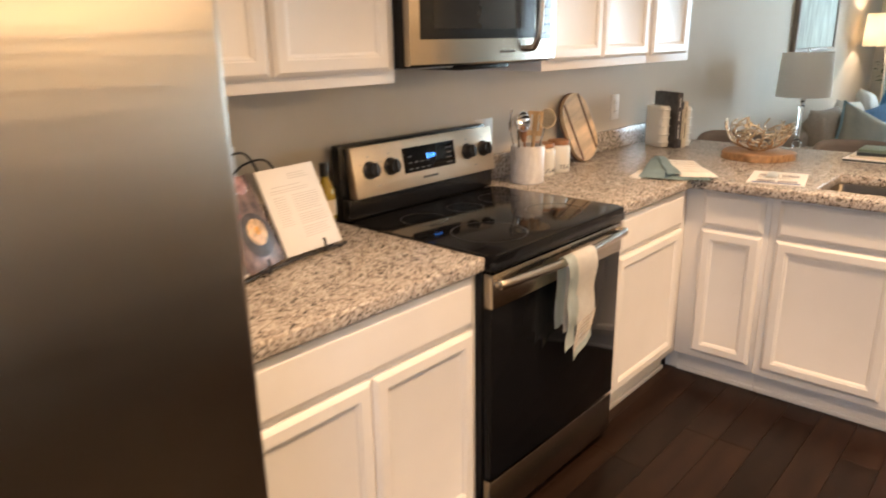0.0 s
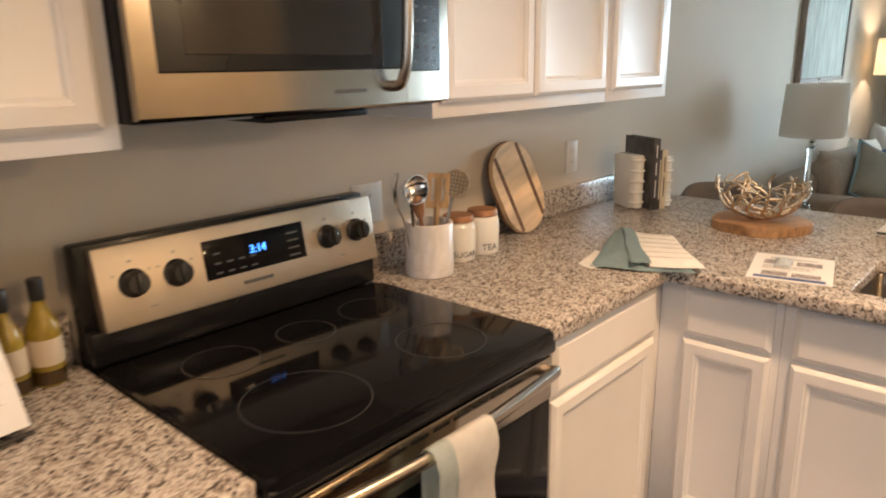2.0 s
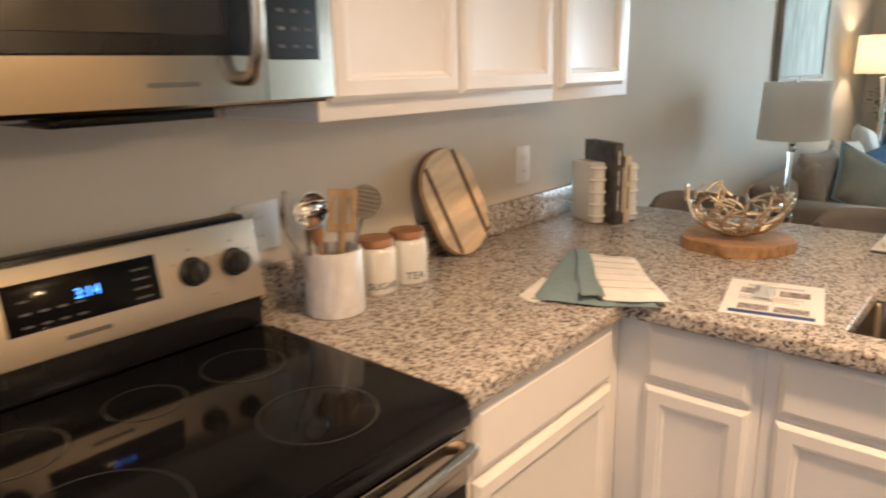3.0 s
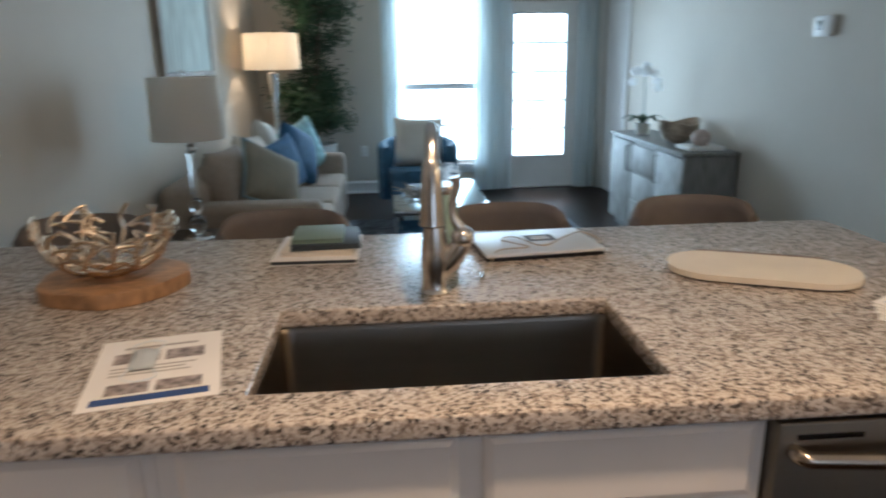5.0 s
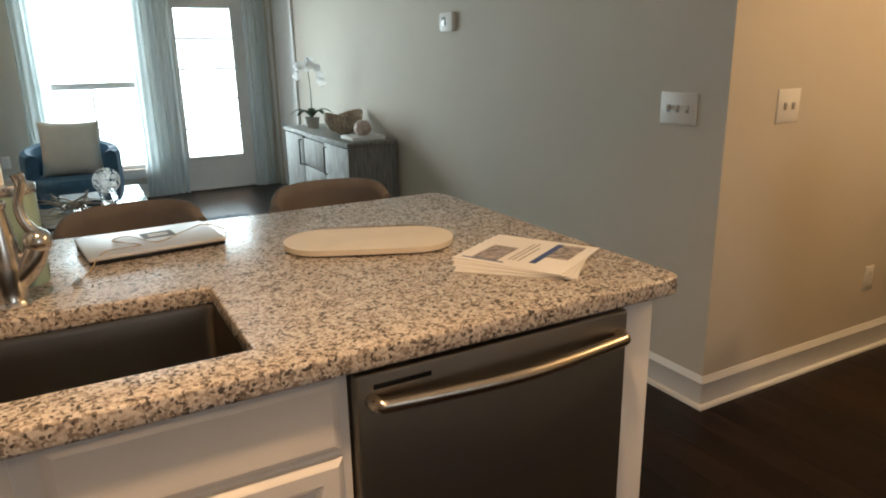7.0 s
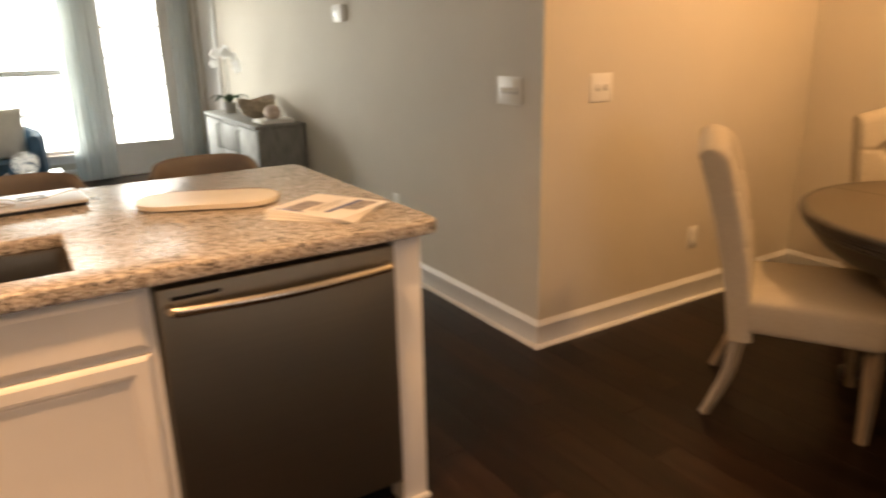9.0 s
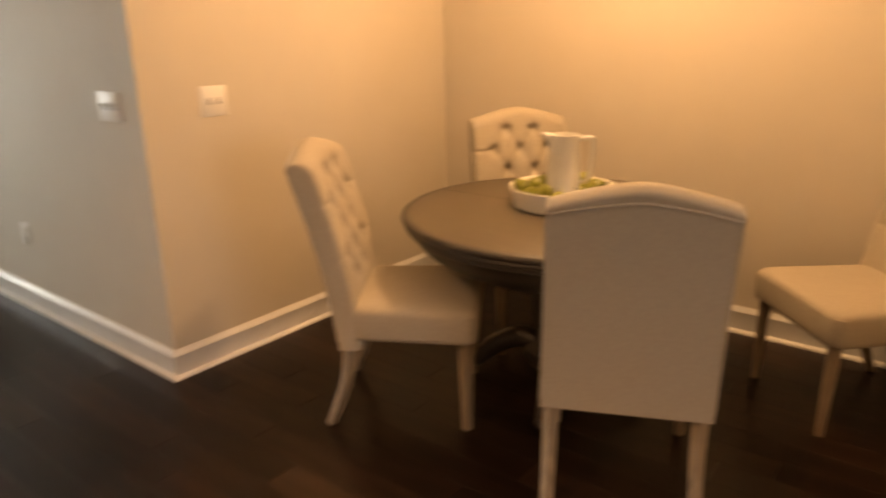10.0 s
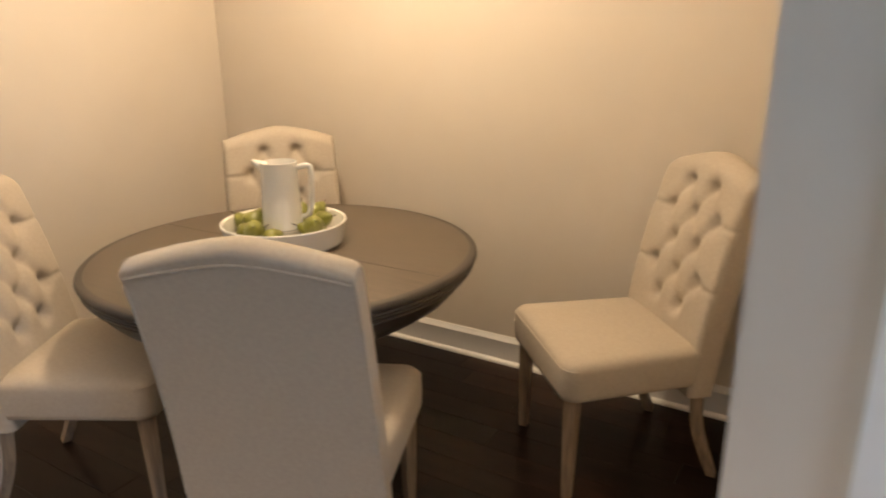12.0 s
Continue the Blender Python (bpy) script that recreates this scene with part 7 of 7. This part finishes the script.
# console with its things
cn = thing("console_cabinet", "weathered grey wooden console with doors and drawers", "console", pose(3.652, 6.82, 0, 0, 0, 90) @ Matrix.Diagonal((1, 1, 1.05, 1)))
# local x runs along the wall, local y towards the wall at 0, front at y = 0.37
CL, CD = 1.50, 0.37
boxp("top", (-0.01, CL + 0.01, 0.0, CD + 0.012, 0.735, 0.76), M_CONSOLE, cn, bevel=0.004)
boxp("body", (0.0, CL, 0.0, CD - 0.02, 0.06, 0.734), M_CONSOLE, cn, bevel=0.003)
boxp("plinth", (0.03, CL - 0.03, 0.01, CD - 0.05, 0.0, 0.059), M_TABLED, cn, bevel=0.003)
for k in (0, 2):
    d_ = boxp("door", (k * CL / 3 + 0.006, (k + 1) * CL / 3 - 0.006, CD - 0.02, CD, 0.075, 0.72), M_CONSOLE, cn, bevel=0.003)
    hx = (k * CL / 3 + 0.45) if k == 0 else (k * CL / 3 + 0.05)
    part("handle", tube(BM(), [(hx, CD, 0.5), (hx, CD + 0.02, 0.5), (hx, CD + 0.02, 0.69), (hx, CD, 0.69)], 0.006, 8), M_IRON, d_, "dark bar handle")
for j in range(3):
    boxp("drawer", (CL / 3 + 0.006, 2 * CL / 3 - 0.006, CD - 0.02, CD, 0.075 + 0.217 * j, 0.075 + 0.211 * (j + 1)), M_CONSOLE, cn, bevel=0.003)
bo = thing("wooden_dough_bowl", "rustic carved wooden bowl on the console", "bowl", pose(3.46, 7.35, 0.7985, 0, 0, 28) @ Matrix.Diagonal((0.66, 0.9, 0.85, 1)))
bm = BM()
rows = []
for sgn in (1, -1):
    prof = [(0.25, 0.0), (0.7, 0.03), (0.95, 0.10), (1.0, 0.16)] if sgn > 0 else [(0.95, 0.165), (0.85, 0.10), (0.55, 0.045), (0.02, 0.03)]
    for f, z in prof:
        rows.append([bm.verts.new((0.28 * f * math.cos(a) * 1.0, 0.13 * f * math.sin(a), z + 0.05 * (f * math.cos(a)) ** 2 * (z > 0.02))) for a in [2 * math.pi * k / 30 for k in range(30)]])
for a, b in zip(rows, rows[1:]):
    for k in range(30):
        bm.faces.new((a[k], a[(k + 1) % 30], b[(k + 1) % 30], b[k]))
bm.faces.new(rows[0])
bm.faces.new(rows[-1])
part("bowl_shell", bm, M_DRIFT, bo)
oc = thing("orchid", "white orchid in a small pot on the console", "plant", pose(3.42, 7.98, 0.7985))
part("pot", lathe(BM(), [(0, 0), (0.05, 0), (0.065, 0.09), (0.058, 0.09), (0.055, 0.075), (0, 0.07)], 24), M_POT, oc)
part("flower_stem", tube(BM(), smooth_path([(0, 0, 0.07), (0.01, 0.02, 0.3), (0.0, 0.03, 0.48), (-0.03, -0.06, 0.56), (-0.04, -0.14, 0.54)], 6), 0.004, 6), M_LEAF, oc)
for k in range(5):
    a = k * 1.25
    bm = BM()
    pts = [(0, 0, 0.085), (0.06, 0.0, 0.14), (0.12, 0, 0.15), (0.18, 0, 0.115)]
    tube(bm, smooth_path(pts, 5), [0.008 + 0.02 * math.sin(math.pi * i / 15) for i in range(16)], 6, flat=0.15)
    part("leaf", bm, M_LEAF, oc, m=pose(0, 0, 0, 0, 0, math.degrees(a)))
random.seed(9)
for k in range(9):
    c = Vector((-0.085 + 0.020 * k + random.uniform(-0.03, 0.01), 0.02 - 0.02 * k, 0.44 + 0.10 * math.sin(k * 0.42) + random.uniform(-0.05, 0.03)))
    bm = BM()
    for j in range(5):
        a = j * 2 * math.pi / 5
        e = Vector((-0.008, math.cos(a) * 0.040, math.sin(a) * 0.040))
        s = Vector((0, -math.sin(a), math.cos(a))) * 0.021
        bm.faces.new([bm.verts.new(q) for q in (Vector((0, 0, 0)), e * 0.6 + s, e, e * 0.6 - s)])
    part("blossom", bm, M_PETAL, oc, m=Matrix.Translation(c) @ pose(0, 0, 0, 0, 0, 62 + 9 * (k % 3)), smooth=False)
tagged(boxp("book", (3.35, 3.60, 6.90, 7.13, 0.7985, 0.823), M_PAPER, bevel=0.002), "white book lying on the console", "book")
sh = thing("shell_ornament", "pinkish shell ornament resting on the console book", "ornament", pose(3.47, 7.0, 0.8235))
part("shell", lathe(BM(), [(0, 0), (0.04, 0.004), (0.062, 0.03), (0.066, 0.055), (0.055, 0.085), (0.03, 0.105), (0, 0.11)], 9), M_CORAL, sh, angle=10)


def curtain(label, x0, x1, y, z0, z1, waves, amp=0.022):
    t = thing("curtain", label, "curtain", group="sheer curtains")
    bm = BM()
    n, rows = waves * 10, []
    for j in range(9):
        v = j / 8
        row = []
        for i in range(n + 1):
            u = i / n
            ph = u * waves * 2 * math.pi
            row.append(bm.verts.new((x0 + (x1 - x0) * u + 0.008 * math.sin(ph * 0.5 + v * 3), y + amp * math.sin(ph) * (0.8 + 0.35 * (1 - v)) + 0.008 * math.sin(u * 9 + v * 4), z0 + (z1 - z0) * v)))
        rows.append(row)
    for a, b in zip(rows, rows[1:]):
        for i in range(n):
            bm.faces.new((a[i], a[i + 1], b[i + 1], b[i]))
    part("panel", bm, M_SHEER, t, angle=80)
    return t


curtain("sheer white curtain panel at the window edge", 1.30, 1.56, NORTH - 0.09, 0.015, 2.33, 5)
curtain("sheer white curtain between window and door", 2.27, 2.68, NORTH - 0.09, 0.015, 2.33, 7)
curtain("sheer white curtain beside the patio door", 3.37, 3.60, NORTH - 0.09, 0.015, 2.33, 4)
rod = thing("curtain_rod", "slim metal curtain rod over window and door", "curtain rod")
part("rod", tube(BM(), [(1.2, NORTH - 0.09, 2.345), (3.64, NORTH - 0.09, 2.345)], 0.011, 12), M_NICKEL, rod)
for x in (1.25, 2.45, 3.6):
    part("bracket", tube(BM(), [(x, NORTH - 0.09, 2.345), (x, NORTH, 2.345)], 0.006, 8), M_NICKEL, rod)

# ---------- plank floor ----------
fb = BM()
box(fb, -0.12, DIN_E + 0.12, SOUTH - 0.12, NORTH + 0.12, -0.12, -0.004)
floor = tagged(part("floor", fb, M_JOINT, smooth=False), "dark stained hardwood plank floor", "floor", kind="structure")
PW, PL = 0.127, 1.2
random.seed(21)


def plank_mesh(w, l_):
    bm = BM()
    box(bm, 0, w, 0, l_, -0.0045, 0.0, bevel=0.0)
    top = [e for e in bm.edges if e.verts[0].co.z > -0.001 and e.verts[1].co.z > -0.001]
    bmesh.ops.bevel(bm, geom=top, offset=0.0008, segments=1, affect="EDGES")
    me = bpy.data.meshes.new("plank")
    bm.to_mesh(me)
    bm.free()
    me.materials.append(M_FLOOR)
    return me


plank_sizes = {}
rest_v, rest_f = [], []
x = 0.0
made = 0
while x < DIN_E:
    south_end = SOUTH if x + PW / 2 < HALL else DIN_S
    north_end = NORTH if x + PW / 2 < EAST else DIN_N
    w = round(min(PW, DIN_E + 0.05 - x) - 0.0006, 4)
    y = SOUTH - random.uniform(0, PL)
    while y < NORTH:
        y0, y1 = max(y, south_end - 0.03), min(y + PL, north_end + 0.03)
        hidden = x + PW < 0.6 and y < 4.3
        if y1 - y0 > 0.05 and not hidden:
            l_ = round(y1 - y0 - 0.0008, 3)
            if y < 4.6 and y > -1.3 and made < 300:
                if (w, l_) not in plank_sizes:
                    plank_sizes[(w, l_)] = plank_mesh(w, l_)
                o = new("plank", plank_sizes[(w, l_)])
                o.parent = floor
                o.location = (x, y0, 0)
                made += 1
            else:
                k = len(rest_v)
                for dz in (-0.0045, 0.0):
                    rest_v += [(x, y0, dz), (x + w, y0, dz), (x + w, y0 + l_, dz), (x, y0 + l_, dz)]
                rest_f += [tuple(k + i for i in f) for f in ((4, 5, 6, 7), (0, 1, 5, 4), (1, 2, 6, 5), (2, 3, 7, 6), (3, 0, 4, 7))]
        y += PL
    x += PW
me = bpy.data.meshes.new("far_planks")
me.from_pydata(rest_v, [], rest_f)
me.materials.append(M_FLOOR)
fp = new("far_planks", me)
fp.parent = floor
tagged(fp, kind="stuff")
